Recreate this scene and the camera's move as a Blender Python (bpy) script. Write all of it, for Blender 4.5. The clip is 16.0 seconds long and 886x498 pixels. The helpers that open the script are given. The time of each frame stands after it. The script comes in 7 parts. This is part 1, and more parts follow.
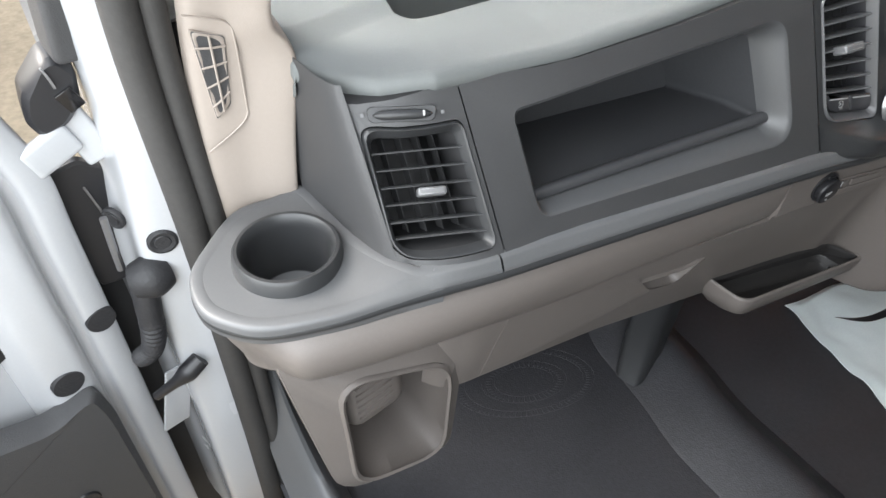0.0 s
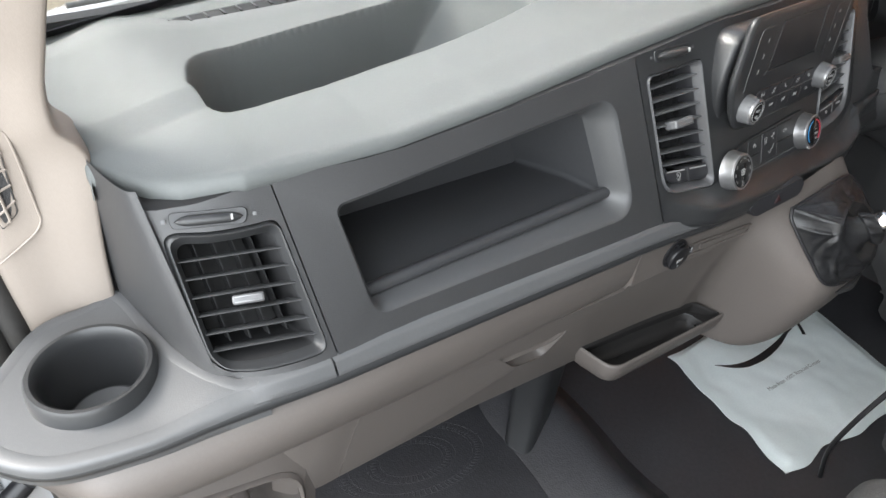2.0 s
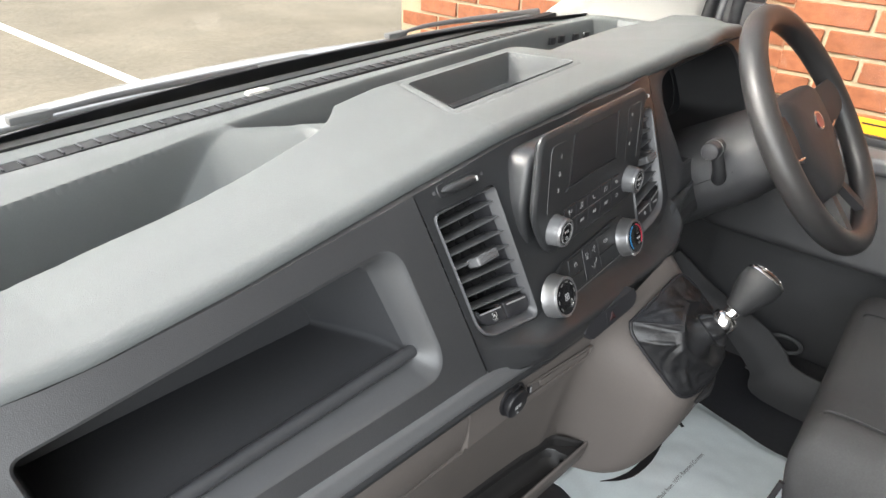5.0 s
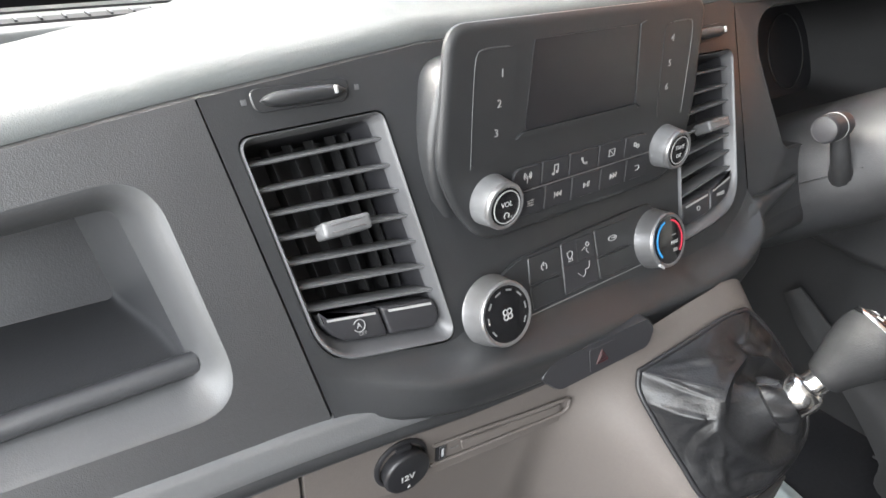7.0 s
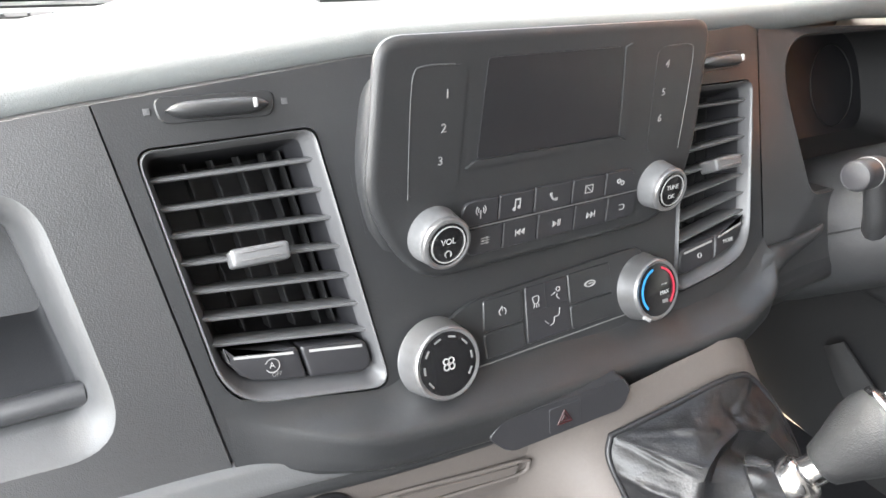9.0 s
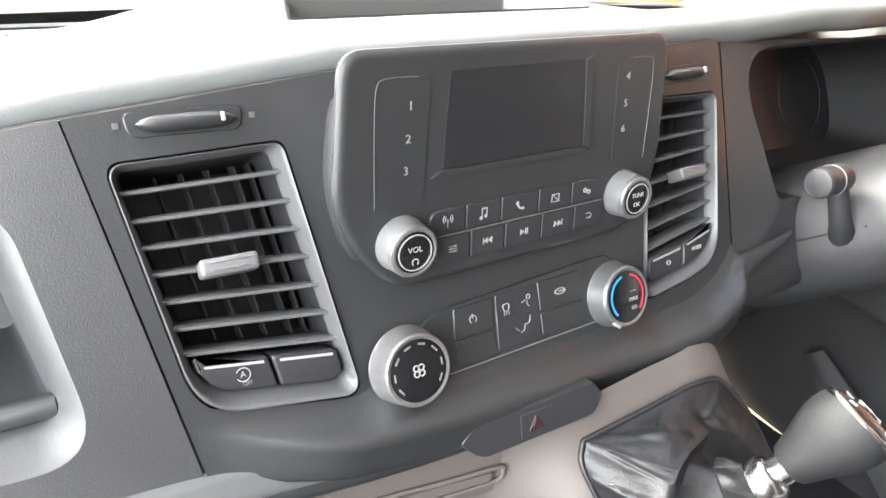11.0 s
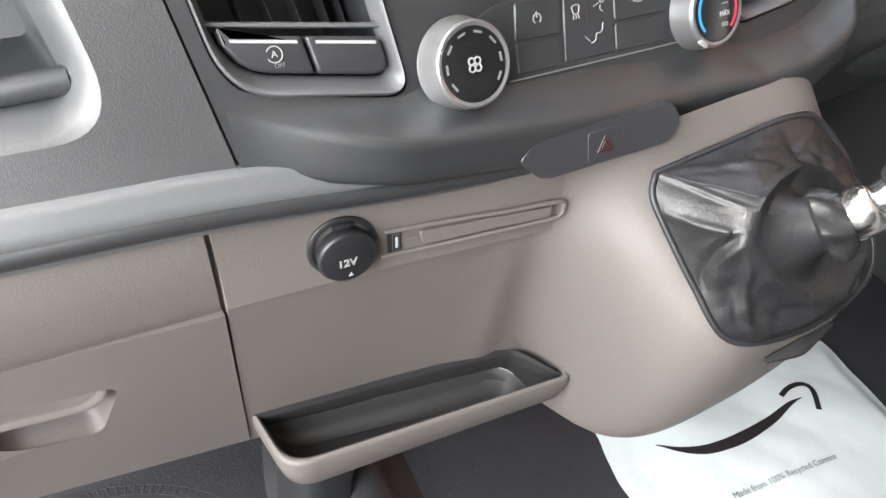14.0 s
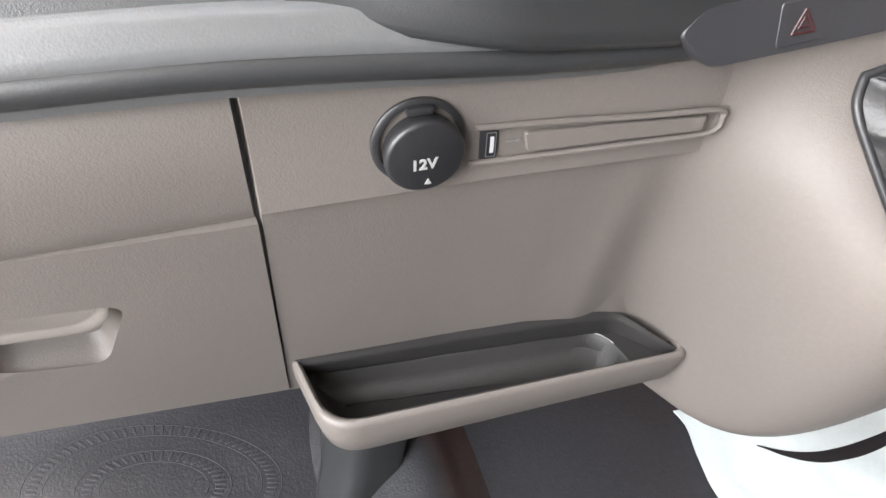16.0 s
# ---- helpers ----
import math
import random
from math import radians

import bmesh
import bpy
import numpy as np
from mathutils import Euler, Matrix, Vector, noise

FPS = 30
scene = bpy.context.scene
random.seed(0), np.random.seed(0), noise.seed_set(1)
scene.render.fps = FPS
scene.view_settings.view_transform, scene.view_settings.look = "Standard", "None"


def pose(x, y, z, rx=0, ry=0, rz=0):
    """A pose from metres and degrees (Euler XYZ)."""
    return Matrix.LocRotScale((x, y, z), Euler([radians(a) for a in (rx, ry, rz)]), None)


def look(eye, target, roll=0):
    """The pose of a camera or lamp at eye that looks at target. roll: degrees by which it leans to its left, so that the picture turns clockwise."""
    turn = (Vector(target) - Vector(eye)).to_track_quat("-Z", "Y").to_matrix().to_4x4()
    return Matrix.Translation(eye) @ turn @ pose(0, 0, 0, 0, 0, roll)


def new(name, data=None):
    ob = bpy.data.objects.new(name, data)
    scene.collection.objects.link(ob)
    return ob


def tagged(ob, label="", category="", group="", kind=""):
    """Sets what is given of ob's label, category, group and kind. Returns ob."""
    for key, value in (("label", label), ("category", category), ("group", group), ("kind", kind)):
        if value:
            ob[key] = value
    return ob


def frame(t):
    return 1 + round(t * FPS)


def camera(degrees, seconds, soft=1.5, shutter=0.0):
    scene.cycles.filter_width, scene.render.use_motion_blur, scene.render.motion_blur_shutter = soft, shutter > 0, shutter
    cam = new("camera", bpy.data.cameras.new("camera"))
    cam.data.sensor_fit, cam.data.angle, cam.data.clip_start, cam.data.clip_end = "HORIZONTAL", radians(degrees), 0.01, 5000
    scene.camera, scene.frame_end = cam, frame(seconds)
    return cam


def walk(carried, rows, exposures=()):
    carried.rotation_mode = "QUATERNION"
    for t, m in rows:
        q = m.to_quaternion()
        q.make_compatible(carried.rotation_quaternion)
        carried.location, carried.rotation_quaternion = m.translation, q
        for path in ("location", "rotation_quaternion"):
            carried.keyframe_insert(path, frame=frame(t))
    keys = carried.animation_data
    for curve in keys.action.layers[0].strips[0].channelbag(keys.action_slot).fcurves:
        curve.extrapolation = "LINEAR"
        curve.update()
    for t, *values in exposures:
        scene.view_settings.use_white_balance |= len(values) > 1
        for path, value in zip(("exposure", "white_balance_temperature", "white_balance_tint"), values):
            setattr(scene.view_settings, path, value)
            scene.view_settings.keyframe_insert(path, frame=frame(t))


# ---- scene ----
EXPOSURES = [(0.0, 1.40, 6500, 9), (1.5, 1.48, 6500, 9), (3.0, 1.50, 6500, 9), (4.2, 1.50, 6550, 9), (6.4, 2.13, 6600, 10), (7.5, 2.55, 6600, 10), (9.0, 2.84, 6600, 10), (12.5, 3.01, 6700, 10), (14.5, 2.86, 6750, 11), (16.0, 2.97, 6800, 12)]
cam = camera(67.03, 16.0)
# seconds, eye in metres, Euler angles in degrees
PATH = [
    (0.0, -0.8799, -0.2793, 0.9658, 46.44, -2.09, -32.21),
    (0.5, -0.8532, -0.2769, 0.9648, 47.29, -3.17, -33.06),
    (1.0, -0.8281, -0.2816, 0.9628, 47.80, -3.79, -35.46),
    (1.5, -0.8071, -0.2805, 0.9680, 48.71, -3.89, -37.66),
    (2.0, -0.7870, -0.2796, 0.9806, 50.82, -4.10, -39.43),
    (2.5, -0.7674, -0.2797, 0.9909, 53.82, -4.50, -41.93),
    (3.0, -0.7374, -0.2762, 1.0011, 56.20, -4.63, -45.77),
    (3.5, -0.7250, -0.2716, 1.0138, 58.75, -4.54, -49.50),
    (4.0, -0.7132, -0.2706, 1.0200, 60.77, -3.72, -52.42),
    (4.2, -0.7134, -0.2702, 1.0163, 60.71, -3.79, -53.36),
    (6.3, -0.3802, -0.2328, 0.8659, 58.84, 0.25, -46.08),
    (6.5, -0.3652, -0.2410, 0.8538, 58.77, -0.31, -44.97),
    (7.0, -0.3387, -0.2538, 0.8324, 60.23, -2.51, -38.05),
    (7.5, -0.2996, -0.2538, 0.8236, 60.70, -2.33, -35.23),
    (8.0, -0.2611, -0.2323, 0.8227, 60.65, -3.21, -33.89),
    (8.5, -0.2481, -0.2354, 0.8187, 60.47, -3.52, -31.83),
    (9.0, -0.2592, -0.2546, 0.8258, 61.10, -3.82, -32.05),
    (9.5, -0.2549, -0.2571, 0.8227, 61.17, -4.02, -32.56),
    (9.7, -0.2548, -0.2613, 0.8226, 61.36, -4.07, -32.81),
    (11.8, -0.2502, -0.2725, 0.8263, 63.19, -3.15, -33.13),
    (12.0, -0.2483, -0.2740, 0.8246, 62.29, -3.21, -32.79),
    (12.5, -0.2515, -0.2770, 0.8000, 59.99, -3.15, -32.44),
    (13.0, -0.2575, -0.2849, 0.7615, 56.04, -2.52, -31.78),
    (13.4, -0.2601, -0.2822, 0.7435, 52.32, -2.31, -31.24),
    (13.5, -0.2602, -0.2834, 0.7393, 51.84, -2.15, -31.12),
    (14.0, -0.2583, -0.2747, 0.7275, 50.77, -1.57, -29.88),
    (14.5, -0.2495, -0.2575, 0.6878, 49.55, -1.28, -26.97),
    (15.0, -0.2399, -0.2294, 0.6430, 50.28, 0.59, -23.98),
    (15.5, -0.2373, -0.2249, 0.6343, 49.17, 1.16, -23.09),
    (16.0, -0.2409, -0.2169, 0.6434, 48.05, -1.43, -22.57),
]
walk(cam, [(t, pose(x, y, z, rx, ry, rz)) for t, x, y, z, rx, ry, rz in PATH],
     exposures=EXPOSURES)

# ---- world, sun ----
world = bpy.data.worlds.new("world")
scene.world = world
world.use_nodes = True
wn = world.node_tree.nodes
sky = wn.new("ShaderNodeTexSky")
sky.sky_type, sky.sun_disc = 'NISHITA', False
sky.sun_elevation, sky.sun_rotation = radians(42), radians(-50)
sky.air_density, sky.dust_density, sky.ozone_density = 1.0, 4.0, 1.0
wn["Background"].inputs["Strength"].default_value = 0.15
hazy = wn.new("ShaderNodeHueSaturation")
hazy.inputs["Saturation"].default_value = 0.55
world.node_tree.links.new(sky.outputs["Color"], hazy.inputs["Color"])
world.node_tree.links.new(hazy.outputs["Color"], wn["Background"].inputs["Color"])
sun_data = bpy.data.lights.new("sun", 'SUN')
sun_data.energy, sun_data.angle, sun_data.color = 1.45, radians(20), (1.0, 0.965, 0.91)
sun = new("sun", sun_data)
sun.matrix_world = look((-2.5, 2.2, 3.2), (0, 0, 0.5))

# sky light entering by the open passenger door
door_light = bpy.data.lights.new("door_sky", 'AREA')
door_light.shape, door_light.size, door_light.size_y = 'RECTANGLE', 1.2, 0.95
door_light.energy, door_light.color = 8.2, (0.93, 0.97, 1.0)
sky_door = new("door_sky", door_light)
sky_door.matrix_world = look((-1.02, -0.32, 0.94), (0.0, -0.16, 0.60))


# ---- materials ----
def mat(name, color, rough=0.5, metal=0.0, grain=0.0, scale=900.0, vary=0.06, coat=0.0, spec=0.5, big=9.0, object_random=0.0):
    """Principled surface with two scales of colour variation and a fine relief."""
    m = bpy.data.materials.new(name)
    m.use_nodes = True
    nt = m.node_tree
    b = nt.nodes["Principled BSDF"]
    tc = nt.nodes.new("ShaderNodeTexCoord")
    n1 = nt.nodes.new("ShaderNodeTexNoise")
    n1.inputs["Scale"].default_value, n1.inputs["Detail"].default_value = big, 5
    nt.links.new(tc.outputs["Object"], n1.inputs["Vector"])
    n2 = nt.nodes.new("ShaderNodeTexNoise")
    n2.inputs["Scale"].default_value, n2.inputs["Detail"].default_value = scale * 0.35, 3
    nt.links.new(tc.outputs["Object"], n2.inputs["Vector"])
    add = nt.nodes.new("ShaderNodeMath")
    add.operation = 'ADD'
    nt.links.new(n1.outputs["Fac"], add.inputs[0])
    nt.links.new(n2.outputs["Fac"], add.inputs[1])
    ramp = nt.nodes.new("ShaderNodeMapRange")
    ramp.inputs["From Min"].default_value, ramp.inputs["From Max"].default_value = 0.6, 1.4
    ramp.inputs["To Min"].default_value, ramp.inputs["To Max"].default_value = 1 - vary, 1 + vary
    nt.links.new(add.outputs[0], ramp.inputs["Value"])
    last = ramp.outputs[0]
    if object_random:
        info = nt.nodes.new("ShaderNodeObjectInfo")
        r2 = nt.nodes.new("ShaderNodeMapRange")
        r2.inputs["To Min"].default_value, r2.inputs["To Max"].default_value = 1 - object_random, 1 + object_random
        nt.links.new(info.outputs["Random"], r2.inputs["Value"])
        mul = nt.nodes.new("ShaderNodeMath")
        mul.operation = 'MULTIPLY'
        nt.links.new(last, mul.inputs[0])
        nt.links.new(r2.outputs[0], mul.inputs[1])
        last = mul.outputs[0]
    mix = nt.nodes.new("ShaderNodeVectorMath")
    mix.operation = 'SCALE'
    mix.inputs[0].default_value = color[:3]
    nt.links.new(last, mix.inputs["Scale"])
    nt.links.new(mix.outputs[0], b.inputs["Base Color"])
    rr = nt.nodes.new("ShaderNodeMapRange")
    rr.inputs["To Min"].default_value, rr.inputs["To Max"].default_value = max(0.02, rough - 0.07), min(1, rough + 0.07)
    nt.links.new(n1.outputs["Fac"], rr.inputs["Value"])
    nt.links.new(rr.outputs[0], b.inputs["Roughness"])
    b.inputs["Metallic"].default_value = metal
    b.inputs["Specular IOR Level"].default_value = spec
    b.inputs["Coat Weight"].default_value = coat
    b.inputs["Coat Roughness"].default_value = 0.08
    if grain:
        v = nt.nodes.new("ShaderNodeTexVoronoi")
        v.inputs["Scale"].default_value = scale
        n3 = nt.nodes.new("ShaderNodeTexNoise")
        n3.inputs["Scale"].default_value, n3.inputs["Detail"].default_value = scale * 0.6, 2
        nt.links.new(tc.outputs["Object"], v.inputs["Vector"])
        nt.links.new(tc.outputs["Object"], n3.inputs["Vector"])
        s = nt.nodes.new("ShaderNodeMath")
        s.operation = 'ADD'
        nt.links.new(v.outputs["Distance"], s.inputs[0])
        nt.links.new(n3.outputs["Fac"], s.inputs[1])
        bump = nt.nodes.new("ShaderNodeBump")
        bump.inputs["Strength"].default_value, bump.inputs["Distance"].default_value = grain, 0.0006
        nt.links.new(s.outputs[0], bump.inputs["Height"])
        nt.links.new(bump.outputs[0], b.inputs["Normal"])
    return m


def glass(name, tint=(1, 1, 1), rough=0.0):
    m = bpy.data.materials.new(name)
    m.use_nodes = True
    b = m.node_tree.nodes["Principled BSDF"]
    b.inputs["Base Color"].default_value = (*tint, 1)
    b.inputs["Transmission Weight"].default_value = 1
    b.inputs["Roughness"].default_value = rough
    b.inputs["IOR"].default_value = 1.16
    return m


PAD = mat("grained_grey_dash_plastic", (0.108, 0.116, 0.115), 0.62, grain=0.26, scale=1300, vary=0.05)
FASCIA = mat("charcoal_leather_grain_plastic", (0.040, 0.0405, 0.042), 0.45, grain=0.19, scale=1500, vary=0.10)
SMOOTH = mat("smooth_charcoal_plastic", (0.0275, 0.0285, 0.0300), 0.38, grain=0.08, scale=1200, vary=0.05)
# paler than the fascia: the light on the shelf recess is in this colour
RECESS = mat("grey_recess_lit_tone", (0.060, 0.0615, 0.064), 0.42, grain=0.08, scale=1200, vary=0.05)
STRIP = mat("satin_grey_strip_plastic", (0.092, 0.094, 0.097), 0.38, grain=0.1, scale=1000, vary=0.05)
BROWN = mat("taupe_grained_plastic", (0.123, 0.109, 0.1005), 0.5, grain=0.13, scale=1100, vary=0.06)
# the tray's taupe with its inner shade put into the colour
SHADETAUPE = mat("shaded_taupe", (0.018, 0.0168, 0.0165), 0.6, grain=0.2, scale=800, vary=0.08)
BEIGE = mat("beige_trim_plastic", (0.30, 0.26, 0.228), 0.6, grain=0.12, scale=900, vary=0.03)
PALE = mat("pale_grey_trim_plastic", (0.45, 0.44, 0.41), 0.6, grain=0.12, scale=900, vary=0.03)
VENTEDGE = mat("dark_grey_vent_frame", (0.088, 0.089, 0.093), 0.34, vary=0.05)
INNER = mat("smooth_dark_grey_plastic", (0.043, 0.044, 0.047), 0.36, grain=0.1, scale=1000, vary=0.12)
LINER = mat("dark_grey_insert_plastic", (0.078, 0.081, 0.081), 0.55, grain=0.2, scale=800, vary=0.05)
GRILLE = mat("pale_grille_plastic", (0.40, 0.39, 0.365), 0.6, grain=0.2, scale=900, vary=0.04)
BLACK = mat("black_plastic", (0.016, 0.016, 0.018), 0.4, vary=0.1)
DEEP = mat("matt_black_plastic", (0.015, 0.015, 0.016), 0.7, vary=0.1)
GLOSS = mat("gloss_black_plastic", (0.010, 0.010, 0.011), 0.12, vary=0.1, coat=0.4)
SCREEN = mat("dark_display_glass", (0.016, 0.016, 0.018), 0.36, vary=0.05, coat=0.25)
BUTTON = mat("dark_button_plastic", (0.028, 0.028, 0.031), 0.4, vary=0.06)
COLUMN = mat("matt_charcoal_plastic", (0.033, 0.033, 0.0345), 0.55, grain=0.2, scale=900, vary=0.06)
RIMBLACK = mat("smooth_black_wheel_rim", (0.028, 0.027, 0.027), 0.42, grain=0.1, scale=1400, vary=0.05)
COWL = mat("weathered_grey_plastic", (0.17, 0.17, 0.165), 0.6, grain=0.3, scale=500, vary=0.15)
SATIN = mat("satin_silver_plastic", (0.25, 0.25, 0.255), 0.31, metal=0.7, vary=0.04)
DULLGREY = mat("grey_vent_plastic", (0.125, 0.127, 0.131), 0.36, vary=0.05)
CHROME = mat("chrome", (0.78, 0.78, 0.78), 0.17, metal=1.0, vary=0.03)
LEATHER = mat("black_leather", (0.0135, 0.0138, 0.015), 0.38, grain=0.18, scale=600, vary=0.12, spec=0.45)
SOFTGRIP = mat("soft_grey_knob", (0.0165, 0.017, 0.018), 0.6, grain=0.25, scale=1100, vary=0.06, spec=0.3)
RUBBER = mat("black_rubber", (0.022, 0.022, 0.024), 0.6, grain=0.5, scale=300, vary=0.15)
MATMAT = mat("black_rubber_floor", (0.038, 0.0386, 0.0430), 0.46, grain=0.42, scale=380, vary=0.22)
SEAL = mat("rubber_door_seal", (0.036, 0.0345, 0.033), 0.7, grain=0.2, scale=400, vary=0.15)
WHITE = mat("white_car_paint", (0.44, 0.45, 0.465), 0.25, vary=0.02, coat=0.6)
FABRIC = mat("dark_grey_seat_fabric", (0.043, 0.0435, 0.045), 0.9, grain=0.8, scale=1100, vary=0.15, spec=0.2)
DOORGREY = mat("dark_door_trim", (0.055, 0.055, 0.057), 0.55, grain=0.4, scale=900, vary=0.08)
BAG = mat("white_plastic_bag", (0.76, 0.84, 0.85), 0.38, vary=0.05, big=14)
BAGPRINT = mat("black_bag_print", (0.02, 0.02, 0.022), 0.4, vary=0.1)
GREYPRINT = mat("grey_bag_print", (0.22, 0.23, 0.24), 0.4, vary=0.1)
MARK = mat("white_print", (0.32, 0.32, 0.32), 0.5, vary=0.03)
PRESET = mat("pale_grey_print", (0.21, 0.21, 0.21), 0.5, vary=0.03)
DIMMARK = mat("grey_print", (0.15, 0.15, 0.15), 0.5, vary=0.03)
DULLRED = mat("dull_red_print", (0.036, 0.005, 0.006), 0.5, vary=0.03)
BADGE = mat("dull_red_enamel", (0.20, 0.045, 0.05), 0.35, vary=0.05)
RED = mat("red_print", (0.50, 0.03, 0.06), 0.5, vary=0.03)
BLUE = mat("blue_print", (0.03, 0.25, 0.55), 0.5, vary=0.03)
BRICK = mat("red_brick", (0.33, 0.122, 0.060), 0.85, grain=1.0, scale=160, vary=0.22, big=16, object_random=0.18, spec=0.2)
MORTAR = mat("pale_mortar", (0.42, 0.33, 0.215), 0.9, grain=1.0, scale=200, vary=0.15, spec=0.2)
YELLOW = mat("yellow_sign", (0.80, 0.38, 0.008), 0.5, vary=0.05)
TARMAC = mat("weathered_tarmac", (0.235, 0.205, 0.155), 0.95, grain=0.8, scale=90, vary=0.28, big=1.3, spec=0.1)
LINE = mat("worn_white_line_paint", (0.82, 0.80, 0.76), 0.9, vary=0.15, big=20, spec=0.1)
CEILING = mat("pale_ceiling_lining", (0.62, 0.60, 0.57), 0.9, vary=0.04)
# for unseen cab walls; darker than the ceiling so they bounce less light
LINING = mat("dimmed_wall_lining", (0.24, 0.235, 0.225), 0.9, vary=0.04)
GLASS = glass("window_glass", (0.97, 0.99, 0.98))
MIRROR = mat("mirror_glass", (0.85, 0.85, 0.85), 0.02, metal=1.0, vary=0.01)


# ---- mesh helpers ----
def mesh_of(bm, name, smooth=40):
    bmesh.ops.recalc_face_normals(bm, faces=bm.faces)
    for f in bm.faces:
        f.smooth = True
    for e in bm.edges:
        if len(e.link_faces) == 2 and e.calc_face_angle(0) > radians(smooth):
            e.smooth = False
    me = bpy.data.meshes.new(name)
    bm.to_mesh(me)
    bm.free()
    return me


def part(name, bm, material, parent=None, label="", m=None, smooth=40):
    me = mesh_of(bm, name, smooth) if isinstance(bm, bmesh.types.BMesh) else bm
    if not me.materials:
        me.materials.append(material)
    ob = new(name, me)
    if parent:
        ob.parent = parent
        ob.matrix_parent_inverse = Matrix.Identity(4)
    if m is not None:
        ob.matrix_basis = m
    if label:
        ob["label"] = label
    return ob


def thing(name, label, category, at=(0, 0, 0), m=None, group="", kind=""):
    ob = new(name)
    ob.empty_display_size = 0.02
    ob.matrix_basis = m if m is not None else pose(*at)
    return tagged(ob, label, category, group, kind)


def solo(name, bm, material, label, category, m=None, kind="", group="", smooth=40):
    return tagged(part(name, bm, material, None, "", m, smooth), label, category, group, kind)


def lerp(a, b, t):
    return a + (b - a) * t


def table(x, xs, ys):
    return float(np.interp(x, xs, ys))


def smooth01(t):
    t = max(0.0, min(1.0, t))
    return t * t * (3 - 2 * t)


def spline(pts, n):
    """Catmull-Rom through the points, n samples."""
    p = [Vector(q) for q in pts]
    p = [p[0] * 2 - p[1]] + p + [p[-1] * 2 - p[-2]]
    out = []
    segs = len(p) - 3
    for i in range(n):
        s = i / (n - 1) * segs
        k = min(int(s), segs - 1)
        t = s - k
        a, b, c, d = p[k:k + 4]
        out.append(0.5 * (2 * b + (c - a) * t + (2 * a - 5 * b + 4 * c - d) * t * t + (3 * b - a - 3 * c + d) * t ** 3))
    return out


def net(rows, nu, nv):
    """A smooth surface through a net of control points."""
    lines = [spline(r, nu) for r in rows]
    cols = [spline([l[i] for l in lines], nv) for i in range(nu)]
    return [[cols[i][j] for i in range(nu)] for j in range(nv)]


def grid_bm(g, thick=0.0, closed=False):
    bm = bmesh.new()
    vs = [[bm.verts.new(p) for p in row] for row in g]
    n = len(vs[0])
    for a, b in zip(vs, vs[1:]):
        for i in range(n if closed else n - 1):
            j = (i + 1) % n
            bm.faces.new((a[i], a[j], b[j], b[i]))
    if thick:
        bmesh.ops.recalc_face_normals(bm, faces=bm.faces)
        bmesh.ops.solidify(bm, geom=bm.faces[:], thickness=thick)
    return bm


def rings_bm(loops, cap0=False, cap1=False):
    bm = grid_bm(loops, closed=True)
    bm.verts.ensure_lookup_table()
    n = len(loops[0])
    if cap0:
        bm.faces.new([bm.verts[i] for i in range(n)])
    if cap1:
        k = len(bm.verts) - n
        bm.faces.new([bm.verts[k + i] for i in range(n)])
    return bm


def rquad(corners, r, seg=5, edge=4):
    """A closed loop of 2D points round four corners, with rounded corners of radius r (one or four)."""
    rs = [r] * 4 if not isinstance(r, (list, tuple)) else r
    c = [Vector(p) for p in corners]
    arcs = []
    for i in range(4):
        p, a, b = c[i], c[i - 1], c[(i + 1) % 4]
        u, v = (a - p).normalized(), (b - p).normalized()
        s, e = p + u * rs[i], p + v * rs[i]
        arc = []
        for k in range(seg + 1):
            t = k / seg
            arc.append((1 - t) ** 2 * s + 2 * t * (1 - t) * p + t * t * e)
        arcs.append(arc)
    out = []
    for i in range(4):
        out += arcs[i]
        s, e = arcs[i][-1], arcs[(i + 1) % 4][0]
        out += [s.lerp(e, k / edge) for k in range(1, edge)]
    return out


def lathe(profile, seg=32, cap0=True):
    """Rings of (radius, height) turned about z."""
    loops = [[(r * math.cos(2 * math.pi * i / seg), r * math.sin(2 * math.pi * i / seg), z) for i in range(seg)] for r, z in profile]
    return rings_bm(loops, cap0, True)


def box_bm(sx, sy, sz, bevel=0.0, at=(0, 0, 0), seg=2):
    bm = bmesh.new()
    bmesh.ops.create_cube(bm, size=1)
    bmesh.ops.scale(bm, vec=(sx, sy, sz), verts=bm.verts)
    if bevel:
        bmesh.ops.bevel(bm, geom=bm.edges[:], offset=bevel, segments=seg, affect='EDGES', profile=0.6)
    bmesh.ops.translate(bm, vec=at, verts=bm.verts)
    return bm


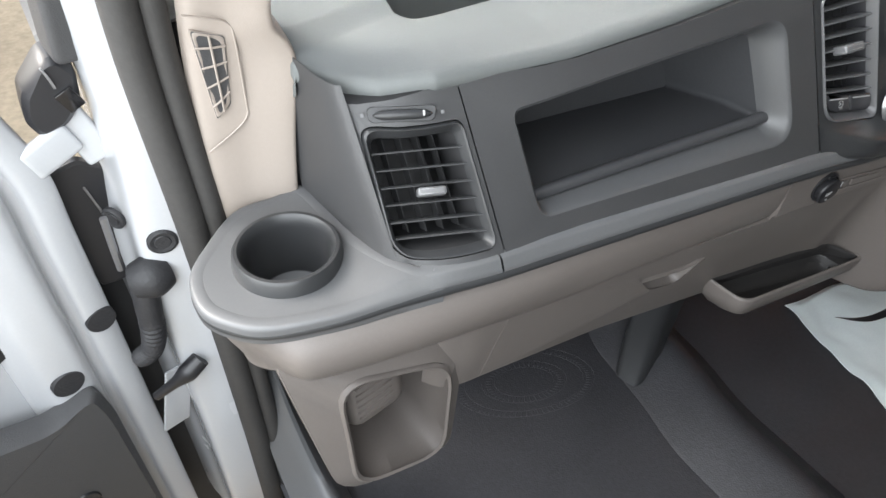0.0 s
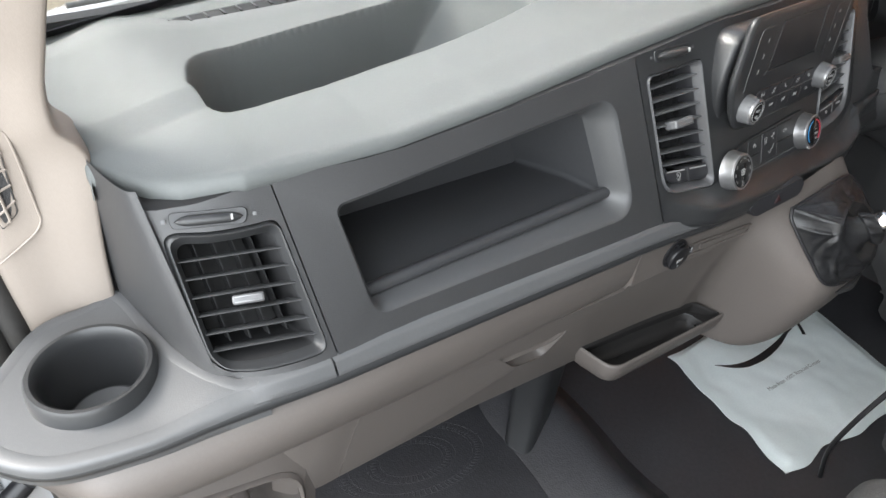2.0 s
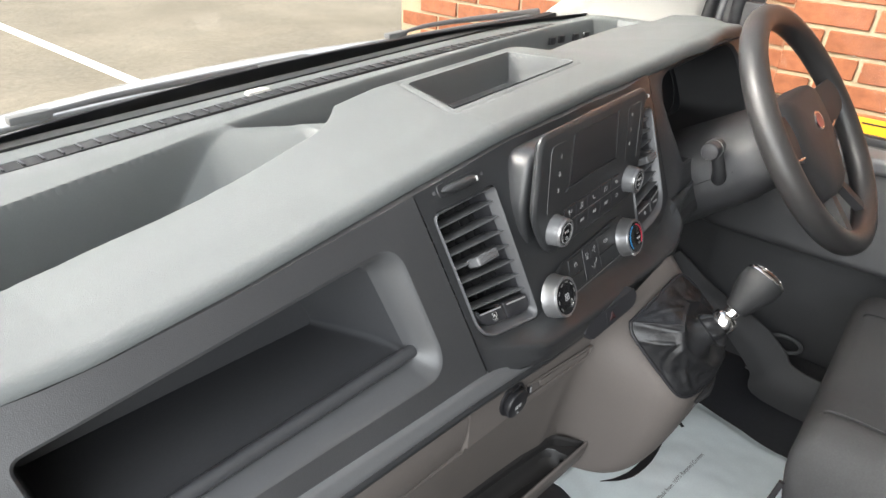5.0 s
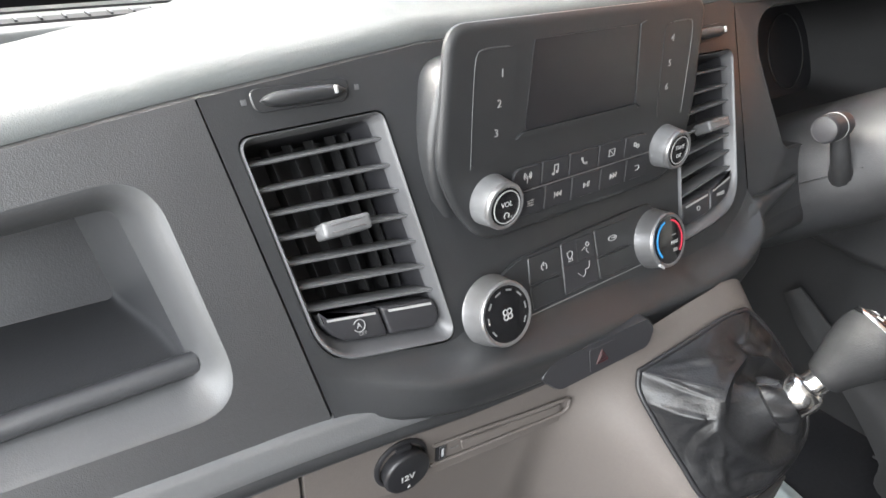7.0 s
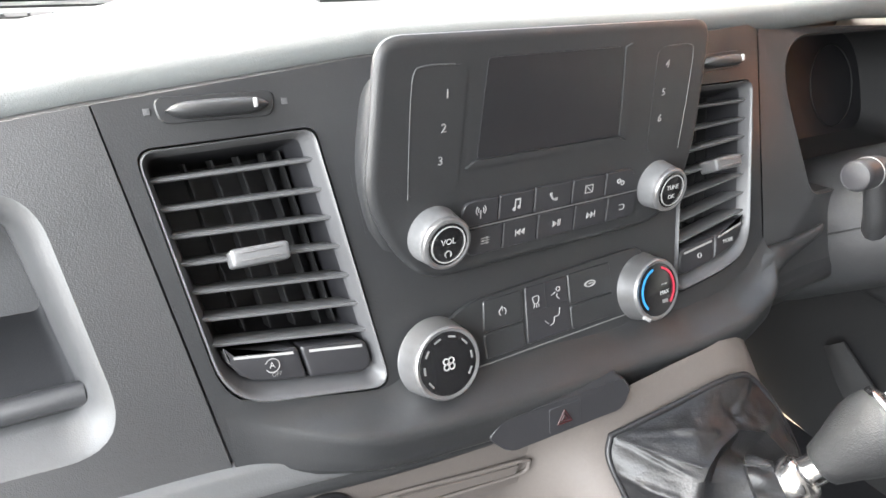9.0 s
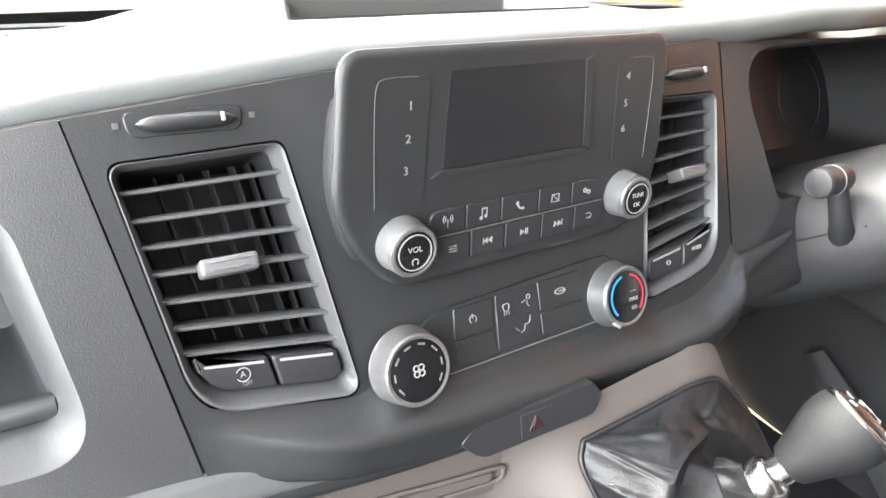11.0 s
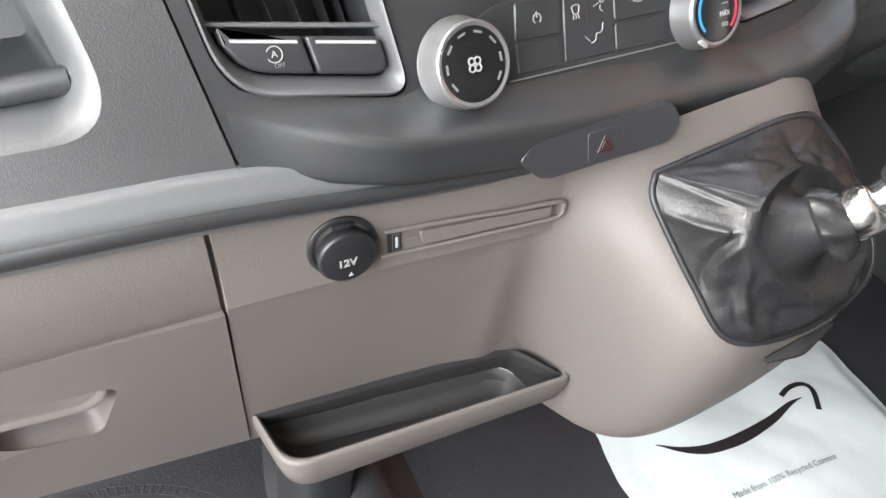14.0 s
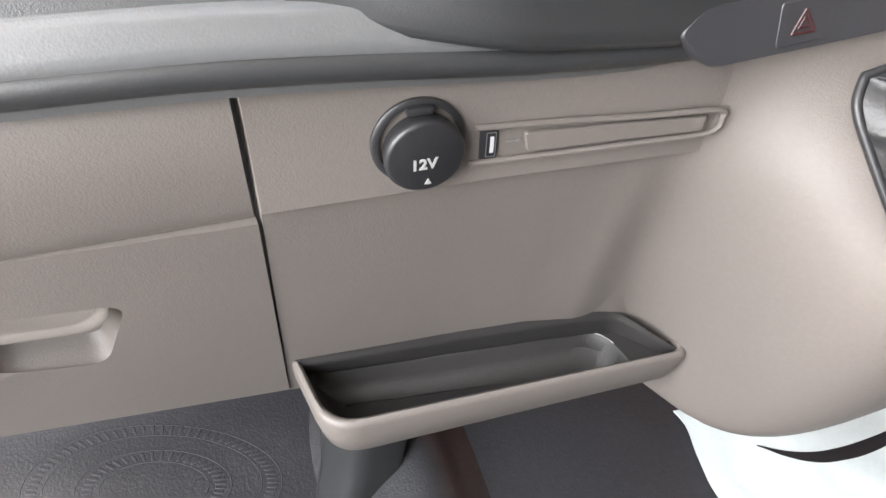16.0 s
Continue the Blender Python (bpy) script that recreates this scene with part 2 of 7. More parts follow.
def tube(pts, r, n=40, seg=10, closed=False, caps=True):
    """A tube of radius r (or a list of radii) along a smooth line."""
    if closed:
        k = len(pts)
        line = spline([pts[-2], pts[-1]] + list(pts) + [pts[0], pts[1]], (n + 1) * (k + 3) // k)
        line = [p for p in spline(list(pts) + [pts[0]], n + 1)][:-1]
    else:
        line = spline(pts, n)
    loops = []
    up = Vector((0.31, 0.2, 0.93)).normalized()
    for i, p in enumerate(line):
        a = line[i - 1] if (i or closed) else p
        b = line[(i + 1) % len(line)] if (i < len(line) - 1 or closed) else p
        d = (b - a).normalized()
        s = d.cross(up).normalized()
        up = s.cross(d).normalized()
        rad = r if not isinstance(r, (list, tuple)) else table(i / (len(line) - 1), [j / (len(r) - 1) for j in range(len(r))], r)
        loops.append([p + rad * (math.cos(2 * math.pi * j / seg) * s + math.sin(2 * math.pi * j / seg) * up) for j in range(seg)])
    if closed:
        loops.append(loops[0])
        bm = rings_bm(loops)
        bmesh.ops.remove_doubles(bm, verts=bm.verts, dist=1e-6)
        return bm
    return rings_bm(loops, caps, caps)


def prism(pts2, depth, m=None, bevel=0.0):
    """A flat plate: a polygon in its own x-y plane, depth along +z, with a small bevel round the front."""
    bm = bmesh.new()
    n = len(pts2)
    c = sum((Vector(p) for p in pts2), Vector((0, 0))) / n

    def inset(p, d):
        v = Vector(p) - c
        return c + v * max(0.0, 1 - d / max(v.length, 1e-6))
    lv = [(0, 0), (depth - bevel, 0), (depth, bevel)] if bevel else [(0, 0), (depth, 0)]
    loops = [[(*inset(p, i), z) for p in pts2] for z, i in lv]
    bm.free()
    bm = rings_bm(loops, True, True)
    if m is not None:
        bm.transform(m)
    return bm


def text_mesh(body, size, depth=0.0003, name="lettering", bold=0.0):
    cu = bpy.data.curves.new(name, 'FONT')
    cu.body, cu.size, cu.extrude, cu.align_x, cu.align_y, cu.offset = body, size, depth, 'CENTER', 'CENTER', bold
    cu.resolution_u = 3
    ob = bpy.data.objects.new(name, cu)
    scene.collection.objects.link(ob)
    bpy.context.view_layer.update()
    me = bpy.data.meshes.new_from_object(ob)
    me.name = name
    bpy.data.objects.remove(ob)
    bpy.data.curves.remove(cu)
    return me


def facing(x, y, z, lean=0.0, yaw=0.0):
    """Pose whose x goes right, y up along a face and z out of it to the rear; lean: degrees the face tips back."""
    return pose(x, y, z, 90 - lean, 0, yaw)


# ---- dash surface ----
def soften(xs, ys, grid, width):
    """A table smoothed over a width along its line."""
    return sum(np.interp(grid + o, xs, ys) for o in np.linspace(-width, width, 21)) / 21


FGRID = np.linspace(-0.72, 0.0, 721)
FXS, FYS = [-0.72, -0.708, -0.70, -0.69, -0.675, -0.64, -0.60, -0.54, -0.25, -0.20, -0.1, 0], [0.33, 0.23, 0.15, 0.10, 0.076, 0.058, 0.050, 0.047, 0.008, 0.004, -0.002, -0.004]
near = 1 / (1 + np.exp((FGRID + 0.672) / 0.004))
FBASE = near * soften(FXS, FYS, FGRID, 0.005) + (1 - near) * soften(FXS, FYS, FGRID, 0.022)
FSLOPE = soften([-0.708, -0.69, -0.60, -0.54, -0.28, -0.20, 0], [0.1, 0.6, 0.62, 0.5, 0.42, 0.40, 0.38], FGRID, 0.02)


def face_y(x, z):
    """The dash face: its depth at a width and height."""
    ax = x if x < 0 else (-x if x < 0.26 else -0.26)
    right = 0.012 * max(0.0, min(1.0, (x - 0.06) / 0.10))
    return table(ax, FGRID, FBASE) + table(ax, FGRID, FSLOPE) * (z - 0.57) - right


def face_pt(x, z, d=0.0):
    """A point of the dash face, d metres into the dash."""
    return Vector((x, face_y(x, z) + 0.93 * d, z - 0.37 * d))


def face_lean(x):
    return math.degrees(math.atan(0.62 if x < -0.57 else 0.40))


LIP_X, LIP_Z = ([-0.72, -0.6, -0.5, -0.39, -0.24, -0.1, 0.15, 0.26, 0.35, 0.5, 0.62, 0.70], [0.690, 0.700, 0.703, 0.715, 0.737, 0.752, 0.753, 0.757, 0.765, 0.765, 0.752, 0.740])


def lip_z(x):
    return table(x, LIP_X, LIP_Z)


LIP_YX, LIP_Y = ([-0.705, -0.695, -0.68, -0.66, -0.62, -0.5, -0.39, -0.24, -0.1, 0.1, 0.26, 0.4, 0.62, 0.70, 0.775], [0.21, 0.19, 0.166, 0.146, 0.124, 0.104, 0.093, 0.08, 0.071, 0.071, 0.062, 0.045, 0.06, 0.098, 0.15])


def lip_y(x):
    return table(x, LIP_YX, LIP_Y)


def poly_sd(x, y, poly):
    """Signed distance to a polygon, negative inside; numbers or arrays."""
    x, y = np.asarray(x, float), np.asarray(y, float)
    best, inside = np.full(np.broadcast(x, y).shape, 1e9), np.zeros(np.broadcast(x, y).shape, bool)
    n = len(poly)
    for i in range(n):
        (ax, ay), (bx, by) = poly[i], poly[(i + 1) % n]
        dx, dy = bx - ax, by - ay
        t = np.clip(((x - ax) * dx + (y - ay) * dy) / (dx * dx + dy * dy), 0, 1)
        best = np.minimum(best, (x - ax - t * dx) ** 2 + (y - ay - t * dy) ** 2)
        if dy:
            inside = inside ^ (((ay > y) != (by > y)) & (x < dx * (y - ay) / dy + ax))
    d = np.sqrt(best)
    return np.where(inside, -d, d)


def ease(t):
    t = np.clip(t, 0.0, 1.0)
    return t * t * (3 - 2 * t)


def blend_max(a, b, k):
    """The larger of two, with a soft crossing."""
    return 0.5 * (a + b + np.sqrt((a - b) ** 2 + k * k) - k)


BIN = [(-0.603, 0.260), (-0.600, 0.223), (-0.585, 0.206), (-0.535, 0.205), (-0.469, 0.204), (-0.34, 0.197), (-0.26, 0.201), (-0.205, 0.210), (-0.150, 0.25), (-0.135, 0.285), (-0.16, 0.378), (-0.33, 0.358), (-0.47, 0.340), (-0.55, 0.325), (-0.585, 0.300)]
BIN = [(p.x, p.y) for p in spline([(x, y, 0) for x, y in BIN + BIN[:1]], 61)][:-1]
TROUGH = [(-0.20, 0.310), (-0.12, 0.288), (0.05, 0.270), (0.20, 0.262), (0.36, 0.252), (0.50, 0.246), (0.62, 0.236), (0.69, 0.236), (0.735, 0.27), (0.75, 0.345), (0.71, 0.385), (0.58, 0.411), (0.40, 0.418), (0.05, 0.404), (-0.235, 0.378)]
RIGHT_BIN = [(0.44, 0.256), (0.62, 0.244), (0.685, 0.246), (0.726, 0.28), (0.736, 0.345), (0.70, 0.376), (0.46, 0.402)]
CUBBY = [(-0.098, 0.133), (0.160, 0.137), (0.137, 0.223), (-0.066, 0.222)]


def pad_z(x, y):
    """Height of the top pad; numbers or arrays."""
    x, y = np.asarray(x, float), np.asarray(y, float)
    h = np.maximum(0.0, np.interp(x, LIP_X, LIP_Z) - 0.700)
    back = 1 - ease((y - 0.236) / 0.05)
    back = back * (1 - 0.5 * ease((x - 0.15) / 0.15) * np.clip((y - 0.07) / 0.17, 0, 1))
    z = 0.702 + h * back + 0.004 * ease((y - np.interp(x, LIP_YX, LIP_Y)) / 0.05)
    z = z - 0.014 * ease((y - 0.38) / 0.10)
    z = z - 0.012 * ease((-0.60 - x) / 0.09)
    z = z + 0.010 * ease((y - 0.222) / 0.03) * ease((-0.52 - x) / 0.09)
    # a slanting crest parts the long bin from the trough behind the hump
    u = (x + 0.165) * 0.63 + (y - 0.344) * 0.776
    ramp = 1 - 0.975 * ease((u + 0.115) / 0.115)
    cut = (0.104 + 0.5 * (z - 0.706)) * ease(-poly_sd(x, y, BIN) / 0.012) * ramp
    cut = np.maximum(cut, 0.052 * ease(-poly_sd(x, y, TROUGH) / 0.020) * ease((u + 0.002) / 0.028))
    cut = np.maximum(cut, 0.088 * ease(-poly_sd(x, y, RIGHT_BIN) / 0.014))
    c = poly_sd(x, y, CUBBY)
    cut = np.maximum(cut, 0.036 * ease(-c / 0.011))
    return z - cut - 0.0014 * np.clip(1 - np.abs(c - 0.009) / 0.0022, 0, 1)


dashboard = thing("dashboard", "charcoal and taupe moulded plastic van dashboard with storage trays", "dashboard", (0, 0.05, 0.3))
D = Matrix.Translation((0, -0.05, -0.3))


def dash(name, bm, material, label="", smooth=40):
    return part(name, bm, material, dashboard, label, D, smooth)


NX = 760
xs_pad = [lerp(-0.705, 0.775, i / NX) for i in range(NX + 1)]
rows_pad = []
for k in range(9):
    a = k / 8 * math.pi * 0.95
    row = []
    for x in xs_pad:
        ly, lz, r = lip_y(x), lip_z(x), 0.011
        z0 = float(pad_z(x, ly + r))
        row.append((x, ly + r + r * math.cos(math.pi * 1.5 - a) if k else ly + r + 0.004, z0 - r + r * math.sin(math.pi * 1.5 - a)))
    rows_pad.append(row)
NY = 210
px = np.array(xs_pad)
ly = np.interp(px, LIP_YX, LIP_Y) + 0.012
for k in range(1, NY + 1):
    py = ly + (0.47 - ly) * (k / NY)
    rows_pad.append(list(zip(px.tolist(), py.tolist(), pad_z(px, py).tolist())))
for row in rows_pad:
    row.insert(0, (-0.7065, row[0][1], row[0][2] - 0.003))
    row.insert(0, (-0.7070, row[0][1], row[0][2] - 0.010))
dash("dash_pad", grid_bm(rows_pad), PAD, "light-catching grained grey plastic top pad with open bins", 60)


# separate insert in the small tray on the hump
lo = []
for s in (0.0002, 0.003, 0.0055, 0.008, 0.011, 0.016, 0.03):
    lo.append([(x, y, float(pad_z(x, y)) + 0.0012) for x, y in rquad([(x - math.copysign(s, x - 0.03), y - math.copysign(s, y - 0.18)) for x, y in CUBBY], 0.004, 5, 24)])
dash("cubby_insert", rings_bm(lo, False, True), LINER, "dark grey insert of the small top tray", 60)
# dark fittings on the far wall of the driver's bin
for x in (0.565, 0.595, 0.635, 0.665):
    dash("bin_button", box_bm(0.016, 0.006, 0.014, 0.002), BLACK, "small dark button in the bin wall").matrix_basis = D @ pose(x, 0.394 - 0.25 * max(0.0, x - 0.58), 0.680, 0, 0, -14)


def face_cell(x0a, x0b, x1a, x1b, z0, z1, loops):
    """Dash face between two leaning side lines; inner loops are (loop of (x, z), depth)."""
    n_edge = 10
    tops = (z1(x0b), z1(x1b)) if callable(z1) else (z1, z1)
    outer = rquad([(x0a, z0), (x1a, z0), (x1b, tops[1]), (x0b, tops[0])], 0.0004, 9, n_edge)
    pts = []
    for x, z in outer:
        if callable(z1) and z > z0 + 0.9 * (min(tops) - z0):
            z = min(z, z1(x)) if z < max(tops) else z1(x)
        pts.append(face_pt(x, z))
    ls = [pts]
    for lp, d in loops:
        ls.append([face_pt(x, z, d) for x, z in lp])
    return ls


def quad_in(q, s):
    """Shrinks a quad of (x, z) by s metres."""
    cx, cz = sum(p[0] for p in q) / 4, sum(p[1] for p in q) / 4
    return [(p[0] - math.copysign(s, p[0] - cx), p[1] - math.copysign(s, p[1] - cz)) for p in q]


def top_z(x):
    return float(pad_z(x, lip_y(x) + 0.011)) - 0.012


# vent openings: bottom-left, bottom-right, top-right, top-left as (x, z)
VENT_END = [(-0.677, 0.569), (-0.6050, 0.571), (-0.6100, 0.655), (-0.677, 0.654)]
VENT_L = [(-0.1972, 0.5960), (-0.1204, 0.5835), (-0.1405, 0.7070), (-0.2150, 0.7040)]
VENT_R = [(0.1204, 0.5835), (0.1972, 0.5960), (0.2150, 0.7040), (0.1405, 0.7070)]
N_EDGE = 10


def vloop(q, s, r):
    """Vent outline, shrunk by s; the outer lower corner is the roundest."""
    if q is VENT_END:
        rs = [0.013, 0.006, 0.005, 0.010]
    elif q[0][0] < 0:
        rs = [0.020, 0.008, 0.004, 0.006]
    else:
        rs = [0.008, 0.020, 0.006, 0.004]
    return rquad(quad_in(q, s), [max(0.002, k - s * 0.6) for k in rs], 9, N_EDGE)


def frame_loop(q, f, gap=0.0):
    """Outline of a vent's frame; f from 0 at the opening to 1 at the outer edge."""
    if q is VENT_END:
        left, right, top, low = 0.0062, 0.0048, 0.0082, 0.0052
        rs = [0.016, 0.010, 0.008, 0.011]
    else:
        left, right, top, low = 0.0040, 0.0062, 0.0036, 0.0095
        rs = [0.024, 0.012, 0.006, 0.009]
    if q[0][0] > 0:
        left, right, rs = right, left, [rs[1], rs[0], rs[3], rs[2]]
    inner = vloop(q, 0.0, 0.009)
    (ax, az), (bx, bz), (cx, cz), (dx, dz) = q
    g = gap
    outer = rquad([(ax - left - g, az - low - g), (bx + right + g, bz - low - g), (cx + right + g, cz + top + g), (dx - left - g, dz + top + g)], rs, 9, N_EDGE)
    return [Vector(a).lerp(Vector(b), f) for a, b in zip(inner, outer)]


def face_tile(name, xa, xb, xc, xd, z0, hole, material, extra=()):
    ls = face_cell(xa, xb, xc, xd, z0, top_z, extra if extra else [(frame_loop(hole, 1.0, 0.0009), 0.0), (frame_loop(hole, 1.0, 0.0008), 0.006)])
    return dash(name, rings_bm(ls), material)


# end tile with the side cheek
face_tile("fascia_panel", -0.682, -0.690, -0.5945, -0.6015, 0.556, VENT_END, FASCIA)
cheek = [[face_pt(x, z) for x in (-0.6815 - 0.0266 * k / 10 for k in range(11))] for z in (0.540, 0.58, 0.62, 0.66, 0.682, 0.694)]
for row, z in zip(cheek, (0.540, 0.58, 0.62, 0.66, 0.682, 0.694)):
    f = (z - 0.556) / 0.14
    for k, p in enumerate(row):
        p.x -= 0.008 * f * (1 - k / 10)
dash("fascia_cheek", grid_bm(cheek), FASCIA)

# shelf tile: opening with a rounded recess and a deep pocket
slot_loops = [
    (rquad([(-0.552, 0.574), (-0.2465, 0.580), (-0.2635, 0.699), (-0.560, 0.664)], [0.016, 0.030, 0.024, 0.010], 9, N_EDGE), 0.0),
    (rquad([(-0.549, 0.577), (-0.2510, 0.584), (-0.2680, 0.695), (-0.558, 0.662)], [0.014, 0.028, 0.022, 0.009], 9, N_EDGE), 0.002),
    (rquad([(-0.545, 0.582), (-0.259, 0.595), (-0.275, 0.687), (-0.555, 0.659)], [0.010, 0.016, 0.012, 0.007], 9, N_EDGE), 0.024),
    (rquad([(-0.544, 0.588), (-0.262, 0.601), (-0.277, 0.685), (-0.554, 0.658)], 0.007, 9, N_EDGE), 0.030),
    (rquad([(-0.541, 0.604), (-0.266, 0.614), (-0.280, 0.692), (-0.551, 0.664)], 0.007, 9, N_EDGE), 0.07),
    (rquad([(-0.536, 0.618), (-0.273, 0.626), (-0.286, 0.698), (-0.546, 0.672)], 0.007, 9, N_EDGE), 0.14),
]
ls = face_cell(-0.5933, -0.6003, -0.2053, -0.2334, 0.556, top_z, slot_loops)
dash("shelf_panel", rings_bm(ls[:2]), FASCIA, "charcoal grained panel with an open recessed shelf")
# recess band painted lighter to stand for the light it catches
dash("shelf_recess", rings_bm(ls[1:5]), RECESS, "grey recess below the shelf opening, coloured lighter as if lit", 60)
dash("shelf_interior", rings_bm(ls[4:], False, True), INNER, "dark shelf interior")
# rounded retaining bar along the shelf's front
bar = tube([face_pt(lerp(-0.545, -0.260, t), lerp(0.5865, 0.6030, t), 0.025) for t in (0, 0.33, 0.67, 1)], 0.0065, 24, 12)
dash("shelf_lip", bar, INNER)

# centre stack face
face_tile("stack_panel", -0.2045, -0.2325, -0.104, -0.125, 0.560, VENT_L, SMOOTH)
face_tile("stack_panel", 0.104, 0.125, 0.2215, 0.2325, 0.560, VENT_R, SMOOTH)
mid = []
for j in range(13):
    t = j / 12
    row = []
    for i in range(15):
        x = lerp(lerp(-0.104, -0.125, t), lerp(0.104, 0.125, t), i / 14)
        row.append(face_pt(x, lerp(0.560, top_z(x), t)))
    mid.append(row)
dash("stack_panel", grid_bm(mid), SMOOTH)

# closing strip between face and pad
xs = [lerp(-0.689, 0.70, i / 120) for i in range(121)]
dash("top_joint", grid_bm([[(x, face_y(x, top_z(x)) + 0.0004, top_z(x) - 0.0006) for x in xs], [(x, max(lip_y(x), face_y(x, top_z(x))) + 0.006, top_z(x) - 0.001) for x in xs], [(x, lip_y(x) + 0.03, top_z(x) - 0.002) for x in xs]]), DEEP)

# rolled lower lip of the stack, a wide U below the dials
def lip_edge(x):
    """Height of the lip's crest."""
    return table(x, [-0.206, -0.192, -0.178, -0.150, -0.125, -0.05, 0.04, 0.12, 0.17, 0.20, 0.22, 0.232], [0.582, 0.577, 0.573, 0.568, 0.5635, 0.5565, 0.5515, 0.5515, 0.556, 0.565, 0.578, 0.592])


roll = []
for dz, dy in ((0.022, 0.0008), (0.0165, -0.0014), (0.0120, -0.0042), (0.0086, -0.0076), (0.0060, -0.0114), (0.0040, -0.0154), (0.0022, -0.0192), (0.0004, -0.0218), (-0.0018, -0.0228), (-0.005, -0.0222), (-0.010, -0.0192), (-0.016, -0.0170), (-0.022, -0.0145), (-0.026, -0.0100), (-0.028, 0.0), (-0.034, 0.006)):
    row = []
    for i in range(71):
        x = lerp(-0.204, 0.224, i / 70)
        b = smooth01((x + 0.204) / 0.075) * smooth01((0.240 - x) / 0.035)
        z = max(lip_edge(x) + dz * (1 - 0.5 * smooth01((abs(x) - 0.09) / 0.03) if dz > 0 else 1), 0.5205)
        row.append((x, face_y(x, z) + (0.95 * dy - 0.0008) * (0.03 + 0.97 * b), z))
    roll.append(row)
dash("stack_lip", grid_bm(roll), SMOOTH, "", 70)

# ---- ledge strip, cup shelf, lower dash ----
def front_y(x):
    """Front edge of the ledge."""
    return table(x, [-0.749, -0.70, -0.603, -0.439, -0.211, -0.10, 0.0, 0.2], [0.059, 0.052, 0.035, 0.016, -0.011, -0.022, -0.028, -0.03])


def strip_rows(x0, x1, n):
    rows = []
    for f, z, back in ((0, 0.560, 0), (0.3, 0.5590, 0), (0.50, 0.5578, 0), (0.56, 0.5570, 0), (0.62, 0.5555, 0), (0.85, 0.5500, 0), (0.97, 0.5470, 0), (0.95, 0.5445, 0), (0.90, 0.5440, 0), (0.85, 0.536, 0), (0.6, 0.529, 0)):
        rows.append([(x, lerp(face_y(x, 0.560) + 0.002, front_y(x), f), z - 0.012 * smooth01((x + 0.25) / 0.2)) for x in (lerp(x0, x1, i / n) for i in range(n + 1))])
    return rows


dash("ledge_strip", grid_bm(strip_rows(-0.5995, 0.06, 50)), STRIP, "satin grey strip with a dark joint below")
dash("ledge_strip", grid_bm(strip_rows(-0.668, -0.6013, 12)), STRIP)

# end shelf with the cup opening
CUP = (-0.757, 0.143)
shelf_line = spline([(-0.6515, 0.0635, 0), (-0.672, 0.074, 0), (-0.694, 0.13, 0), (-0.706, 0.226, 0), (-0.735, 0.231, 0), (-0.776, 0.229, 0), (-0.812, 0.199, 0), (-0.839, 0.165, 0),
                     (-0.843, 0.124, 0), (-0.826, 0.094, 0), (-0.80, 0.0745, 0), (-0.749, 0.0595, 0), (-0.70, 0.0515, 0), (-0.6515, 0.0435, 0)], 120)
shelf_line = [(p.x, p.y) for p in shelf_line] + [(-0.6515, 0.0435 + 0.02 * k / 6) for k in range(1, 6)]
def shelf_level(x, y):
    """Top of the end shelf, running over into the ledge strip."""
    yb = min(face_y(max(x, -0.70), 0.560) + 0.002, 0.075)
    f = max(0.0, min(1.0, (yb - y) / (yb - front_y(x))))
    strip = table(f, [0, 0.3, 0.5, 0.56, 0.62, 0.85, 1.0], [0.5600, 0.5590, 0.5578, 0.5570, 0.5555, 0.5500, 0.5465])
    return lerp(0.5485, strip, smooth01((x + 0.745) / 0.077))


def inward(d):
    """The shelf outline moved inwards by d."""
    n = len(shelf_line)
    out = []
    for i in range(n):
        a, b = Vector(shelf_line[i - 2]), Vector(shelf_line[(i + 2) % n])
        t = (b - a).normalized()
        out.append(Vector(shelf_line[i]) + Vector((-t.y, t.x)) * d)
    return out


loops = []
for d, dz in ((0.004, -0.024), (0.0, -0.019), (0.0, -0.0045), (0.0006, -0.0022), (0.0018, -0.0007), (0.0034, 0.0), (0.0110, 0.0002), (0.0150, -0.0012)):
    loops.append([(q.x, q.y, shelf_level(q.x, q.y) + dz) for p, q in list(zip(shelf_line, inward(d)))[1:119]])
dash("shelf_edge", grid_bm(loops), STRIP, "dark grey rounded shelf edge", 60)
bm = bmesh.new()
cell = {}


def shelf_vert(i, j):
    if (i, j) not in cell:
        x, y = -0.846 + 0.002 * i, 0.040 + 0.002 * j
        cell[i, j] = bm.verts.new((x, y, shelf_level(x, y) - 0.0002))
    return cell[i, j]


inside = poly_sd(*np.meshgrid(-0.845 + 0.002 * np.arange(100), 0.041 + 0.002 * np.arange(97), indexing="ij"), [(x + (0.007 if x > -0.6525 else 0.0), y) for x, y in shelf_line]) < -0.0090
for i in range(100):
    for j in range(97):
        x, y = -0.845 + 0.002 * i, 0.041 + 0.002 * j
        if inside[i, j] and math.hypot(x - CUP[0], y - CUP[1]) > 0.0465:
            bm.faces.new((shelf_vert(i, j), shelf_vert(i + 1, j), shelf_vert(i + 1, j + 1), shelf_vert(i, j + 1)))
dash("end_shelf", bm, STRIP, "dark grey end shelf with a round cup opening")
cup = thing("cup_holder", "round black plastic cup holder sunk in the dash end", "cup holder", (*CUP, 0.48))
part("cup_body", lathe([(0.049, 0.066), (0.0475, 0.0805), (0.0455, 0.0835), (0.0425, 0.0835), (0.0400, 0.081), (0.0385, 0.07), (0.0355, 0.020), (0.0345, 0.018), (0.001, 0.018)], 64, False), SMOOTH, cup)
